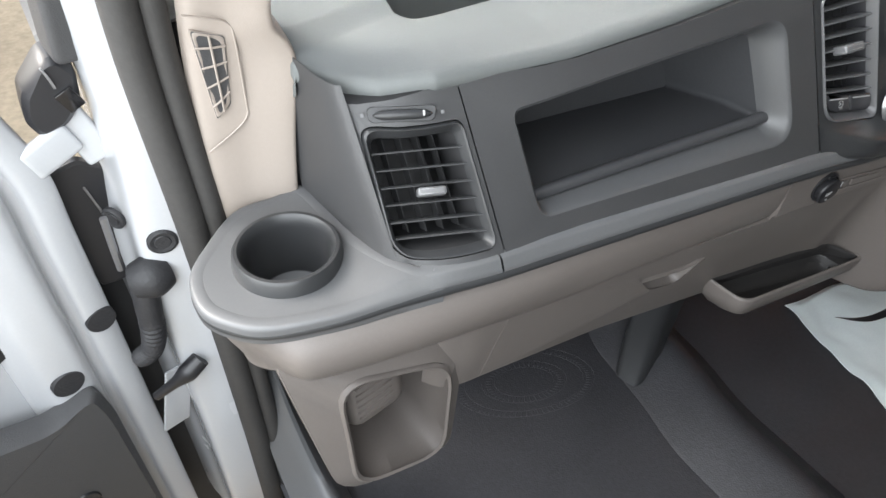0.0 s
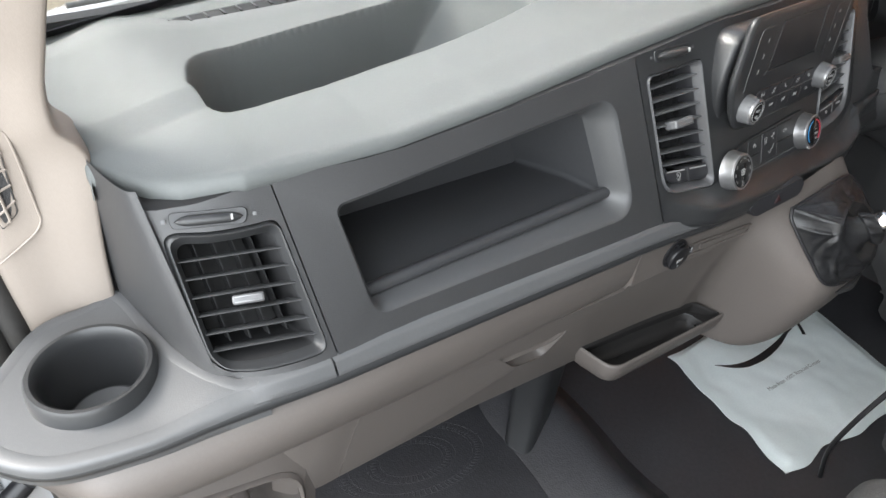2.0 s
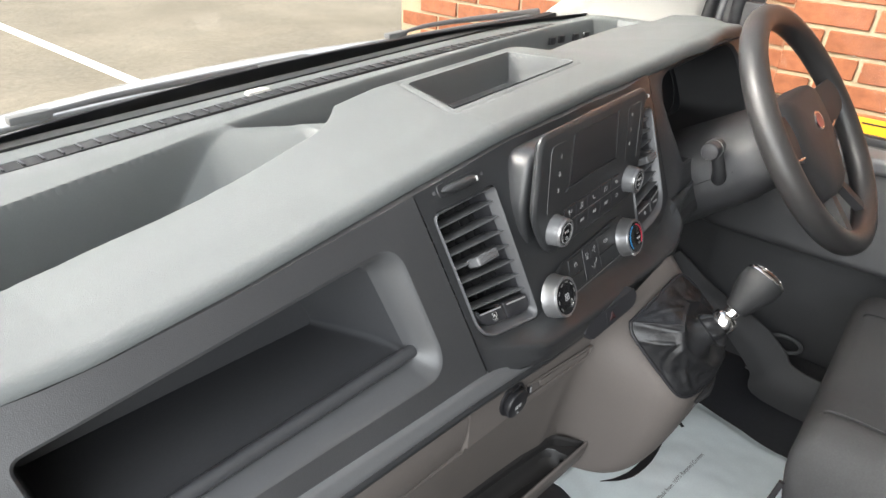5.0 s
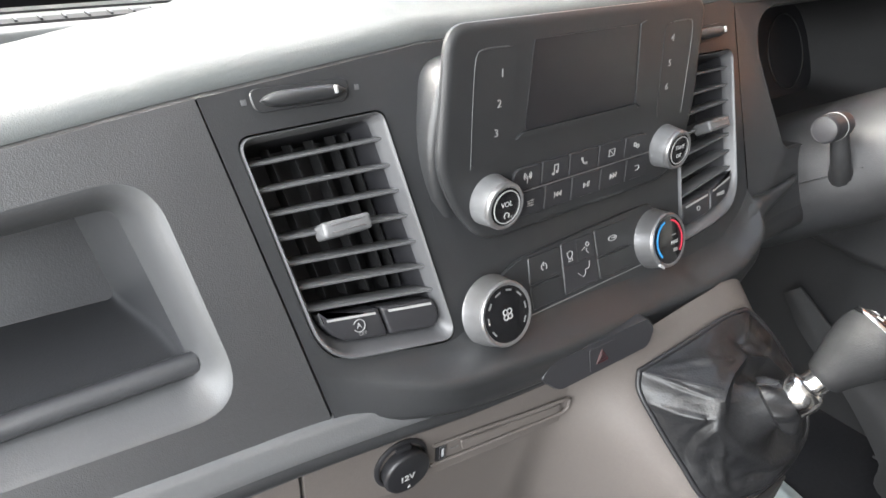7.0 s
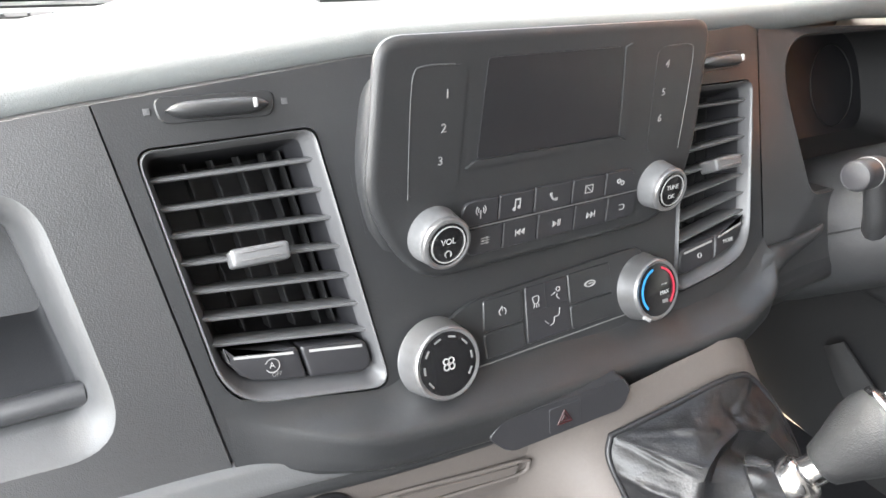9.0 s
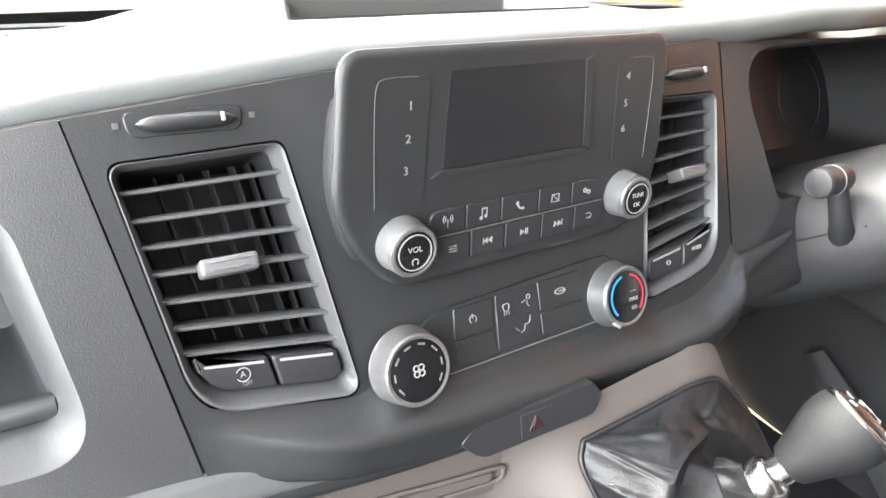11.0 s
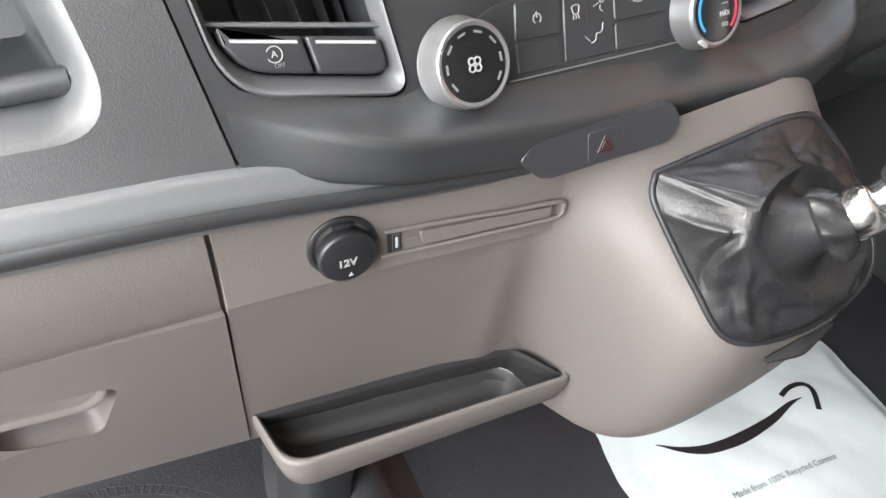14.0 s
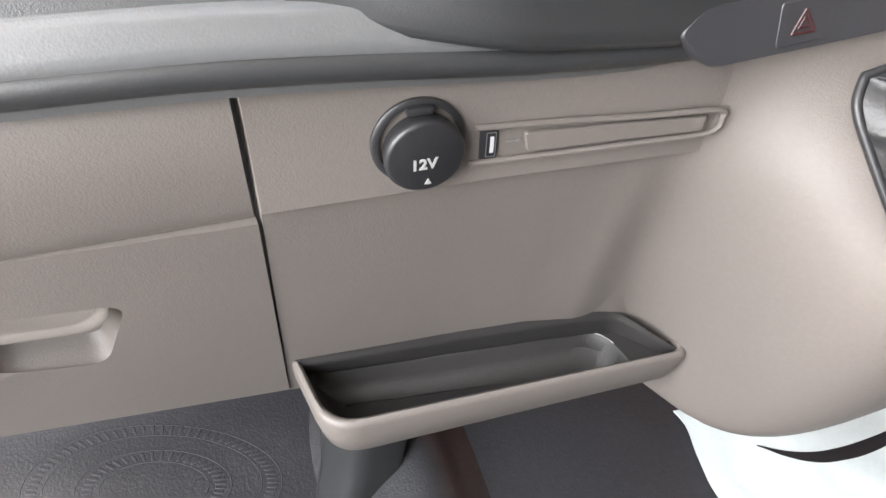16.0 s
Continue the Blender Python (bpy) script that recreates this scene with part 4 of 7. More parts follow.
for tx, x, y in (("1", -0.0065, 0.0145), ("3", 0.001, 0.0145), ("5", 0.0085, 0.0145), ("2", -0.0065, -0.0125), ("4", 0.001, -0.0125), ("6", 0.0085, -0.0125), ("R", -0.0140, 0.0105)):
    part("lettering", text_mesh(tx, 0.0075), MARK, gear, "", PLATE @ pose(x, y, 0.0064 if tx != "R" else 0.0050, -10 * y / 0.0145, 9 * x / 0.0075))

# ---- air vents ----
def bil(q, s, t):
    """Point (x, z) inside a quad; s across, t up."""
    a = Vector(q[0]).lerp(Vector(q[1]), s)
    b = Vector(q[3]).lerp(Vector(q[2]), s)
    return a.lerp(b, t)


def air_vent(q, slats, t0, vanes, knob_at, label, bright):
    c = bil(q, 0.5, 0.5)
    origin = face_pt(c.x, c.y)
    v = thing("air_vent", label, "air vent", origin, group="dash air vents")
    V = Matrix.Translation(-origin)
    lo = []
    for f, d in ((1.0, 0.010), (1.0, 0.0012), (0.96, -0.0006), (0.86, -0.0022), (0.74, -0.0018), (0.62, 0.0006), (0.20, 0.0042), (0.0, 0.0080)):
        lo.append([face_pt(x, z, d) for x, z in frame_loop(q, f)])
    part("vent_frame", rings_bm(lo), VENTEDGE if bright else SMOOTH, v, "", V, 50)
    lo = []
    for s, r, d in ((0.0, 0.009, 0.0080), (0.002, 0.008, 0.02), (0.008, 0.006, 0.06)):
        lo.append([face_pt(x, z, d) for x, z in vloop(q, s, r)])
    part("vent_duct", rings_bm(lo, False, True), BUTTON if bright else DEEP, v, "", V)
    tilt = 0.0012 if bright else -0.0035
    thick = 0.0015 if bright else 0.0010
    for t in slats:
        bm = []
        for f in (0, 0.5, 1):
            ring = []
            for dd, dz in ((0.0008, thick), (-0.001, thick * 0.5), (-0.001, -thick * 0.5), (0.0008, -thick), (0.0165, tilt - 0.0006), (0.0175, tilt), (0.0165, tilt + 0.0006)):
                p0, p1 = bil(q, -0.03, t), bil(q, 1.03, t)
                w = lerp(face_pt(p0.x, p0.y, dd + 0.004), face_pt(p1.x, p1.y, dd + 0.004), f)
                ring.append(w + Vector((0, 0, dz)))
            bm.append(ring)
        part("slat", rings_bm(bm, True, True), DULLGREY if bright else RECESS, v, "", V)
    for s in vanes:
        g = []
        for t in (t0 + 0.02, 0.5, 0.96):
            p = bil(q, s, t)
            g.append([face_pt(p.x, p.y, d) for d in (0.024, 0.036)])
        part("vane", grid_bm(g, 0.0010), DEEP, v, "", V)
    p = bil(q, *knob_at)
    lean = face_lean(c.x)
    slope = math.degrees(math.atan2(face_y(q[1][0], c.y) - face_y(q[0][0], c.y), q[1][0] - q[0][0]))
    k = part("vent_knob", box_bm(0.029 if bright else 0.024, 0.0092 if bright else 0.0075, 0.016, 0.0024, (0, 0, 0), 3), DULLGREY, v, "grey ridged slider knob", V @ Matrix.Translation(face_pt(p.x, p.y, -0.001)) @ facing(0, 0, 0, lean + 12, slope))
    for j in range(2):
        part("ridge", box_bm(0.020, 0.0008, 0.0008, 0.0003), SATIN, k, "", pose(0, -0.002 + 0.004 * j, 0.0081))
    return v


end_vent = air_vent(VENT_END, [0.09, 0.24, 0.40, 0.555, 0.71, 0.86], 0.1, [0.22, 0.42, 0.62, 0.82], (0.47, 0.545), "charcoal end air vent with six thin slats", False)
left_vent = air_vent(VENT_L, [0.190, 0.308, 0.431, 0.556, 0.675, 0.791, 0.911], 0.185, [0.25, 0.43, 0.61, 0.79, 0.9], (0.45, 0.565), "grey central air vent with seven slats above two switches", True)
right_vent = air_vent(VENT_R, [0.190, 0.308, 0.431, 0.556, 0.675, 0.791, 0.911], 0.185, [0.1, 0.21, 0.39, 0.57, 0.75], (0.52, 0.565), "grey central air vent with seven slats beside the radio", True)


def switch_pair(q, marks, label):
    c = bil(q, 0.5, 0.1)
    o = face_pt(c.x, c.y)
    sw = thing("switch_pair", label, "switch", o, group="switches below the vents")
    V = Matrix.Translation(-o)
    for (s0, s1, rr), kids in zip(((0.015, 0.495, (0.017, 0.002, 0.002, 0.004)), (0.515, 0.985, (0.002, 0.010, 0.004, 0.002))) if q is VENT_L else ((0.015, 0.485, (0.008, 0.002, 0.002, 0.004)), (0.505, 0.985, (0.002, 0.017, 0.004, 0.002))), marks):
        qq = [bil(q, s0, 0.008), bil(q, s1, 0.008), bil(q, s1, 0.150), bil(q, s0, 0.150)]
        lo = []
        for s, d in ((0.0, 0.014), (0.0, 0.0020), (0.0008, 0.0009), (0.0016, 0.0007)):
            lo.append([face_pt(x, z, d) for x, z in rquad([tuple(p) for p in quad_in(qq, s)], list(rr), 4, 4)])
        b = part("switch", rings_bm(lo, False, True), BUTTON, sw, "", V)
        bar = [[face_pt(*bil(q, lerp(s0 + 0.05, s1 - 0.04, k / 6), z), 0.0003) for k in range(7)] for z in (0.122, 0.134)]
        part("light_bar", grid_bm(bar, 0.0006), MARK, b, "pale indicator bar")
        for tx, size, s, t, m in kids:
            p = bil(q, s, t)
            part("lettering", text_mesh(tx, size), m, b, "", Matrix.Translation(face_pt(p.x, p.y, 0.0004)) @ pose(0, 0, 0, 90 - face_lean(c.x), 0, math.degrees(math.atan2(face_y(q[1][0], c.y) - face_y(q[0][0], c.y), q[1][0] - q[0][0]))))
    return sw


switch_pair(VENT_L, [[("A", 0.0044, 0.29, 0.080, MARK), ("OFF", 0.0030, 0.30, 0.038, DIMMARK)], []], "dark stop-start switch beside a blank switch")
switch_pair(VENT_R, [[("O", 0.006, 0.28, 0.075, MARK)], [("MODE", 0.0042, 0.72, 0.070, MARK)]], "dark drive mode switches under the vent")
# ring arrow round the stop-start letter
p = bil(VENT_L, 0.29, 0.080)
arc = [[(r * math.cos(a), r * math.sin(a), 0) for a in (lerp(-2.7, 2.7, i / 23) for i in range(24))] for r in (0.0034, 0.0039)]
solo_ring = grid_bm(arc, 0.0004)
stop_switch = [o for o in bpy.data.objects if o.name.startswith("switch_pair")][0]
part("symbol", solo_ring, MARK, stop_switch, "", Matrix.Translation(-stop_switch.location) @ Matrix.Translation(face_pt(p.x, p.y, 0.0003)) @ pose(0, 0, 0, 90 - 21.8, 0, -3))


def thumbwheel(x0, x1, z, label):
    cx = (x0 + x1) / 2
    lean = face_lean(cx)
    slope = math.degrees(math.atan2(face_y(x1, z) - face_y(x0, z), x1 - x0))
    w = x1 - x0
    t = thing("vent_thumbwheel", label, "thumbwheel", m=Matrix.Translation(face_pt(cx, z)) @ facing(0, 0, 0, lean, slope), group="vent thumbwheels")
    plate = prism(rquad([(-w * 0.56, -0.0058), (w * 0.54, -0.0058), (w * 0.58, 0.0066), (-w * 0.60, 0.0066)], 0.005, 4, 3), 0.0009, None, 0.0007)
    part("surround", plate, SMOOTH, t)
    body = [[(lerp(-w / 2, w / 2, i / 16), 0.0042 * math.cos(a) * (1 - abs(i / 8 - 1) ** 6), 0.001 + (0.0085 * math.sqrt(max(0.02, 1 - (i / 8 - 1) ** 2 * 0.75)) if math.sin(a) > 0 else 0) * max(0, math.sin(a)) ** 0.6) for a in (lerp(0, math.pi, j / 8) for j in range(9))] for i in range(17)]
    part("wheel", grid_bm(body), SMOOTH, t, "grey ridged thumbwheel")
    part("pointer", box_bm(0.0018, 0.0045, 0.002, 0.0005), MARK, t, "white pointer mark", pose(w * 0.34, 0.0006, 0.0083))
    part("symbol", box_bm(0.0030, 0.0030, 0.0004, 0.0001), STRIP, t, "", pose(-w * 0.66, 0.0005, 0.0002))
    part("symbol", box_bm(0.0030, 0.0030, 0.0004, 0.0001), STRIP, t, "", pose(w * 0.67, 0.0008, 0.0002))
    return t


thumbwheel(-0.675, -0.626, 0.672, "charcoal vent thumbwheel above the end vent")
thumbwheel(-0.203, -0.155, 0.7235, "grey vent thumbwheel above the central vent")
thumbwheel(0.155, 0.203, 0.7235, "grey vent thumbwheel above the vent beside the wheel")

# ---- radio ----
RL = 4.0
RM = facing(0, 0.0135, 0.692, RL)
radio = thing("radio", "black floating radio panel with a dark display and two knobs", "radio", m=RM)


def rounded(pts, r, seg=6):
    out = []
    n = len(pts)
    c = [Vector(p) for p in pts]
    rs = r if isinstance(r, (list, tuple)) else [r] * n
    for i in range(n):
        p, a, b = c[i], c[i - 1], c[(i + 1) % n]
        s, e = p + (a - p).normalized() * rs[i], p + (b - p).normalized() * rs[i]
        for k in range(seg + 1):
            t = k / seg
            out.append((1 - t) ** 2 * s + 2 * t * (1 - t) * p + t * t * e)
    return out


panel = rounded([(-0.1250, -0.006), (-0.1180, 0.0710), (0.1145, 0.0705), (0.1205, -0.006), (0.114, -0.045), (0.092, -0.062), (-0.090, -0.062), (-0.113, -0.034)], [0.012, 0.014, 0.014, 0.014, 0.012, 0.012, 0.018, 0.014])


def scaled(pts, d):
    """A closed outline moved inwards by d."""
    n = len(pts)
    turn = sum(pts[i][0] * pts[(i + 1) % n][1] - pts[(i + 1) % n][0] * pts[i][1] for i in range(n))
    out = []
    for i in range(n):
        t = (Vector(pts[(i + 1) % n]) - Vector(pts[i - 1])).normalized()
        out.append(Vector(pts[i]) + Vector((-t.y, t.x)) * math.copysign(d, turn))
    return [(p.x, p.y) for p in out]


lo = [[(x, y, z) for x, y in scaled(panel, s)] for s, z in ((0.010, -0.012), (0.0040, -0.0085), (0.0004, -0.0048), (0.0004, -0.0026), (0.0020, -0.0008), (0.0042, 0.0), (0.0060, 0.0))]
part("bezel", rings_bm(lo, True, True), SMOOTH, radio, "", None, 35)
scr = [(-0.060, 0.006), (0.043, 0.006), (0.038, 0.058), (-0.056, 0.058)]
part("display", prism(rquad(scr, 0.002, 3, 3), 0.0008), SCREEN, radio, "unlit dark display", pose(0, 0, 0.0))
low_edge = prism(rquad([(-0.068, 0.0015), (0.050, 0.0015), (0.044, 0.0052), (-0.062, 0.0052)], 0.001, 3, 3), 0.0016, None, 0.0006)
part("display_sill", low_edge, SMOOTH, radio)
part("display_side", prism(rquad([(0.0445, 0.006), (0.051, 0.002), (0.046, 0.060), (0.040, 0.058)], 0.0008, 3, 3), 0.0012, None, 0.0005), SMOOTH, radio)
for sx in (-1, 1):
    key = rounded([(sx * 0.072, -0.010), (sx * 0.102, -0.010), (sx * 0.100, 0.056), (sx * 0.068, 0.056)], 0.006)
    kb = part("preset_pad", prism(key if sx > 0 else key[::-1], 0.0005), SMOOTH, radio)
    outl = spline([Vector((sx * 0.102, -0.010, 0.0006)), Vector((sx * 0.1012, 0.03, 0.0006)), Vector((sx * 0.0995, 0.052, 0.0006)), Vector((sx * 0.094, 0.0565, 0.0006)), Vector((sx * 0.076, 0.0565, 0.0006))], 16)
    part("groove", tube(outl, 0.0003, 24, 5), STRIP, kb)
for tx, x, y in (("1", -0.080, 0.042), ("2", -0.0815, 0.025), ("3", -0.083, 0.008), ("4", 0.0780, 0.0455), ("5", 0.0785, 0.0285), ("6", 0.0790, 0.0120)):
    part("lettering", text_mesh(tx, 0.0066), PRESET, radio, "white preset number", pose(x, y, 0.0007))


def knob(parent, x, y, z, r, h, cap_r, skirt=SATIN, name="knob"):
    k = part(name, lathe([(r * 1.04, 0.0), (r * 1.01, h * 0.10), (r * 0.97, h * 0.45), (r * 0.93, h * 0.80), (cap_r * 1.12, h * 0.94), (cap_r * 1.03, h * 0.985), (cap_r, h * 0.97), (cap_r * 0.99, h * 0.90), (0.0005, h * 0.90)], 64), skirt, parent, "silver-rimmed rotary knob", pose(x, y, z))
    part("rim", lathe([(r * 0.935, h * 0.80), (r * 0.935, h * 0.88), (r * 0.90, h * 0.97), (cap_r * 1.06, h * 1.0), (cap_r * 1.01, h * 0.97)], 64), SATIN, k, "bright rim", None)
    part("cap", lathe([(cap_r, h * 0.90), (cap_r * 0.99, h * 0.965), (cap_r * 0.9, h * 0.985), (0.0005, h * 0.985)], 48), GLOSS, k, "gloss black cap")
    return k


kv = knob(radio, -0.0857, -0.0325, -0.001, 0.0158, 0.016, 0.0122, DULLGREY)
kt = knob(radio, 0.0857, -0.0325, -0.001, 0.0158, 0.016, 0.0122, DULLGREY)


def ring_mark(r0, r1, a0, a1, n=28):
    return grid_bm([[(r * math.cos(a), r * math.sin(a), 0) for a in (lerp(a0, a1, i / n) for i in range(n + 1))] for r in (r0, r1)], 0.0004)


for k in (kv, kt):
    part("ring_line", ring_mark(0.0098, 0.0105, 0, 2 * math.pi), MARK, k, "", pose(0, 0, 0.0159))
part("lettering", text_mesh("VOL", 0.0047), MARK, kv, "", pose(0, 0.0015, 0.0158))
part("symbol", ring_mark(0.0016, 0.0022, -0.9, 4.1, 12), MARK, kv, "", pose(0, -0.0055, 0.0159))
part("lettering", text_mesh("TUNE", 0.0043), MARK, kt, "", pose(0, 0.0022, 0.0158))
part("lettering", text_mesh("OK", 0.0043), MARK, kt, "", pose(0, -0.0042, 0.0158))

# button rows
xsb = [-0.069, -0.044, -0.0185, 0.0105, 0.038, 0.064]
for row, (y0, y1) in enumerate(((-0.0325, -0.0175), (-0.0508, -0.0345))):
    for i in range(5):
        a, b = xsb[i] + (0.004 if row else 0), xsb[i + 1] + (0.004 if row else 0)
        q = [(a + 0.0004, y0), (b - 0.0004, y0), (b - 0.0004, y1), (a + 0.0004, y1)]
        rad = [0.001] * 4
        if i == 0:
            rad = [0.001, 0.001, 0.001, 0.007] if row == 0 else [0.006, 0.001, 0.001, 0.001]
        if i == 4:
            rad = [0.001, 0.001, 0.007, 0.001] if row == 0 else [0.001, 0.006, 0.001, 0.001]
        bt = part("button", prism(rquad(q, rad, 4, 3), 0.0018, None, 0.0006), BUTTON, radio)
        cx, cy = (a + b) / 2, (y0 + y1) / 2
        I = lambda bm, dx=0.0, dy=0.0: part("symbol", bm, MARK, bt, "", pose(cx + dx, cy + dy, 0.0019))
        if row == 0 and i == 0:
            I(box_bm(0.0006, 0.005, 0.0004), 0, -0.001)
            for s in (0.0016, 0.003):
                I(ring_mark(s, s + 0.0005, -0.8, 0.8, 8), 0, 0.0015)
                I(ring_mark(s, s + 0.0005, math.pi - 0.8, math.pi + 0.8, 8), 0, 0.0015)
        elif row == 0 and i == 1:
            I(box_bm(0.0006, 0.0055, 0.0004), -0.0013, 0.0003)
            I(box_bm(0.0006, 0.0055, 0.0004), 0.0021, 0.0011)
            I(box_bm(0.004, 0.0010, 0.0004), 0.0004, 0.0033)
            I(ring_mark(0.0001, 0.0011, 0, 6.28, 10), -0.0021, -0.0023)
            I(ring_mark(0.0001, 0.0011, 0, 6.28, 10), 0.0013, -0.0015)
        elif row == 0 and i == 2:
            I(ring_mark(0.0030, 0.0042, math.pi, math.pi * 1.5, 10), 0.0015, 0.0018)
            I(box_bm(0.0018, 0.0018, 0.0004), -0.0022, 0.0020)
            I(box_bm(0.0018, 0.0018, 0.0004), 0.0022, -0.0018)
        elif row == 0 and i == 3:
            for dx, dy, w, h in ((0, 0.0024, 0.006, 0.0005), (0, -0.0024, 0.006, 0.0005), (-0.0029, 0, 0.0005, 0.005), (0.0029, 0, 0.0005, 0.005)):
                I(box_bm(w, h, 0.0004), dx, dy)
            part("symbol", box_bm(0.0072, 0.0005, 0.0004), MARK, bt, "", pose(cx, cy, 0.0019, 0, 0, -40))
        elif row == 0 and i == 4:
            I(ring_mark(0.0009, 0.0017, 0, 6.28, 12), -0.0016, 0.0008)
            I(ring_mark(0.0009, 0.0017, 0, 6.28, 12), 0.0017, -0.0008)
        elif i == 0:
            for d in (-0.0016, 0, 0.0016):
                I(box_bm(0.0058, 0.0004, 0.0004), 0, d)
                I(box_bm(0.0011, 0.0013, 0.0004), 0.0012 * (1 if d else -1), d)
        elif i in (1, 3):
            s = -1 if i == 1 else 1
            for dx in (-0.0018, 0.0014):
                tri = [(-0.0015 * s, -0.002), (0.0015 * s, 0), (-0.0015 * s, 0.002)]
                I(prism(tri if s > 0 else tri[::-1], 0.0004), dx, 0)
            I(box_bm(0.0006, 0.0042, 0.0004), 0.0034 * s, 0)
        elif i == 2:
            I(prism([(-0.0015, -0.002), (0.0018, 0), (-0.0015, 0.002)], 0.0004), -0.001, 0)
            I(box_bm(0.0007, 0.0042, 0.0004), 0.0017, 0)
            I(box_bm(0.0007, 0.0042, 0.0004), 0.0031, 0)
        else:
            I(ring_mark(0.0014, 0.0020, -1.5, 1.5, 12), 0.0006, 0)
            I(box_bm(0.0030, 0.0006, 0.0004), -0.0009, 0.0017)
            I(box_bm(0.0022, 0.0006, 0.0004), -0.0004, -0.0017)
# pale bar paints the highlight between the two button rows
part("row_glint", box_bm(0.135, 0.0006, 0.0006), DIMMARK, radio, "", pose(0, -0.0335, 0.0014))
# chrome-edged pod behind the panel
pod = rounded([(-0.122, -0.014), (-0.107, 0.050), (0.107, 0.050), (0.122, -0.014), (0.095, -0.077), (-0.095, -0.077)], [0.03, 0.02, 0.02, 0.03, 0.03, 0.03])
lo = [[(x, y, z) for x, y in scaled(pod, s)] for s, z in ((-0.004, -0.045), (0.0, -0.022), (0.002, -0.018), (0.006, -0.017), (0.012, -0.018))]
part("rear_pod", rings_bm(lo, False, True), SMOOTH, radio, "charcoal pod behind the panel", None, 50)

# ---- climate controls ----
CL = 21.0
CMX = facing(0, 0.0035, 0.588, CL)
climate = thing("climate_panel", "black climate control panel with two silver-rimmed dials", "climate control", m=CMX)
cp = rounded([(-0.085, -0.026), (0.088, -0.026), (0.088, 0.026), (0.062, 0.026), (-0.060, 0.022), (-0.085, 0.010)], [0.01, 0.012, 0.012, 0.008, 0.012, 0.012])
part("fascia", prism(cp, 0.0030, None, 0.001), SMOOTH, climate)
kf = knob(climate, -0.0865, -0.004, 0.002, 0.0230, 0.016, 0.0190)
kh = knob(climate, 0.083, -0.003, 0.002, 0.0232, 0.016, 0.0190)
for j in range(8):
    a = radians(215 - 35 * j)
    part("step_mark", box_bm(0.0046, 0.0011, 0.0004), DIMMARK, kf, "", pose(0.0155 * math.cos(a), 0.0155 * math.sin(a), 0.0159) @ pose(0, 0, 0, 0, 0, math.degrees(a) - 90))
for j in range(4):
    a = radians(45 + 90 * j)
    part("symbol", ring_mark(0.0013, 0.0021, 0, 6.28, 14), MARK, kf, "", pose(0.0024 * math.cos(a), 0.0024 * math.sin(a), 0.0159))
part("cool_arc", ring_mark(0.0146, 0.0161, radians(105), radians(225)), BLUE, kh, "blue arc", pose(0, 0, 0.0160))
part("warm_arc", ring_mark(0.0146, 0.0161, radians(-45), radians(75)), RED, kh, "red arc", pose(0, 0, 0.0160))
part("lettering", text_mesh("MAX", 0.0040), MARK, kh, "", pose(0.006, -0.003, 0.0158))
part("symbol", box_bm(0.005, 0.0008, 0.0004), DIMMARK, kh, "", pose(0.006, 0.003, 0.016))
part("symbol", box_bm(0.005, 0.0025, 0.0004), DIMMARK, kh, "", pose(0.006, -0.009, 0.016))
part("pointer", box_bm(0.007, 0.0026, 0.0022, 0.0006), MARK, kh, "white pointer", pose(-0.0118, -0.0178, 0.0150, 0, 0, -35))
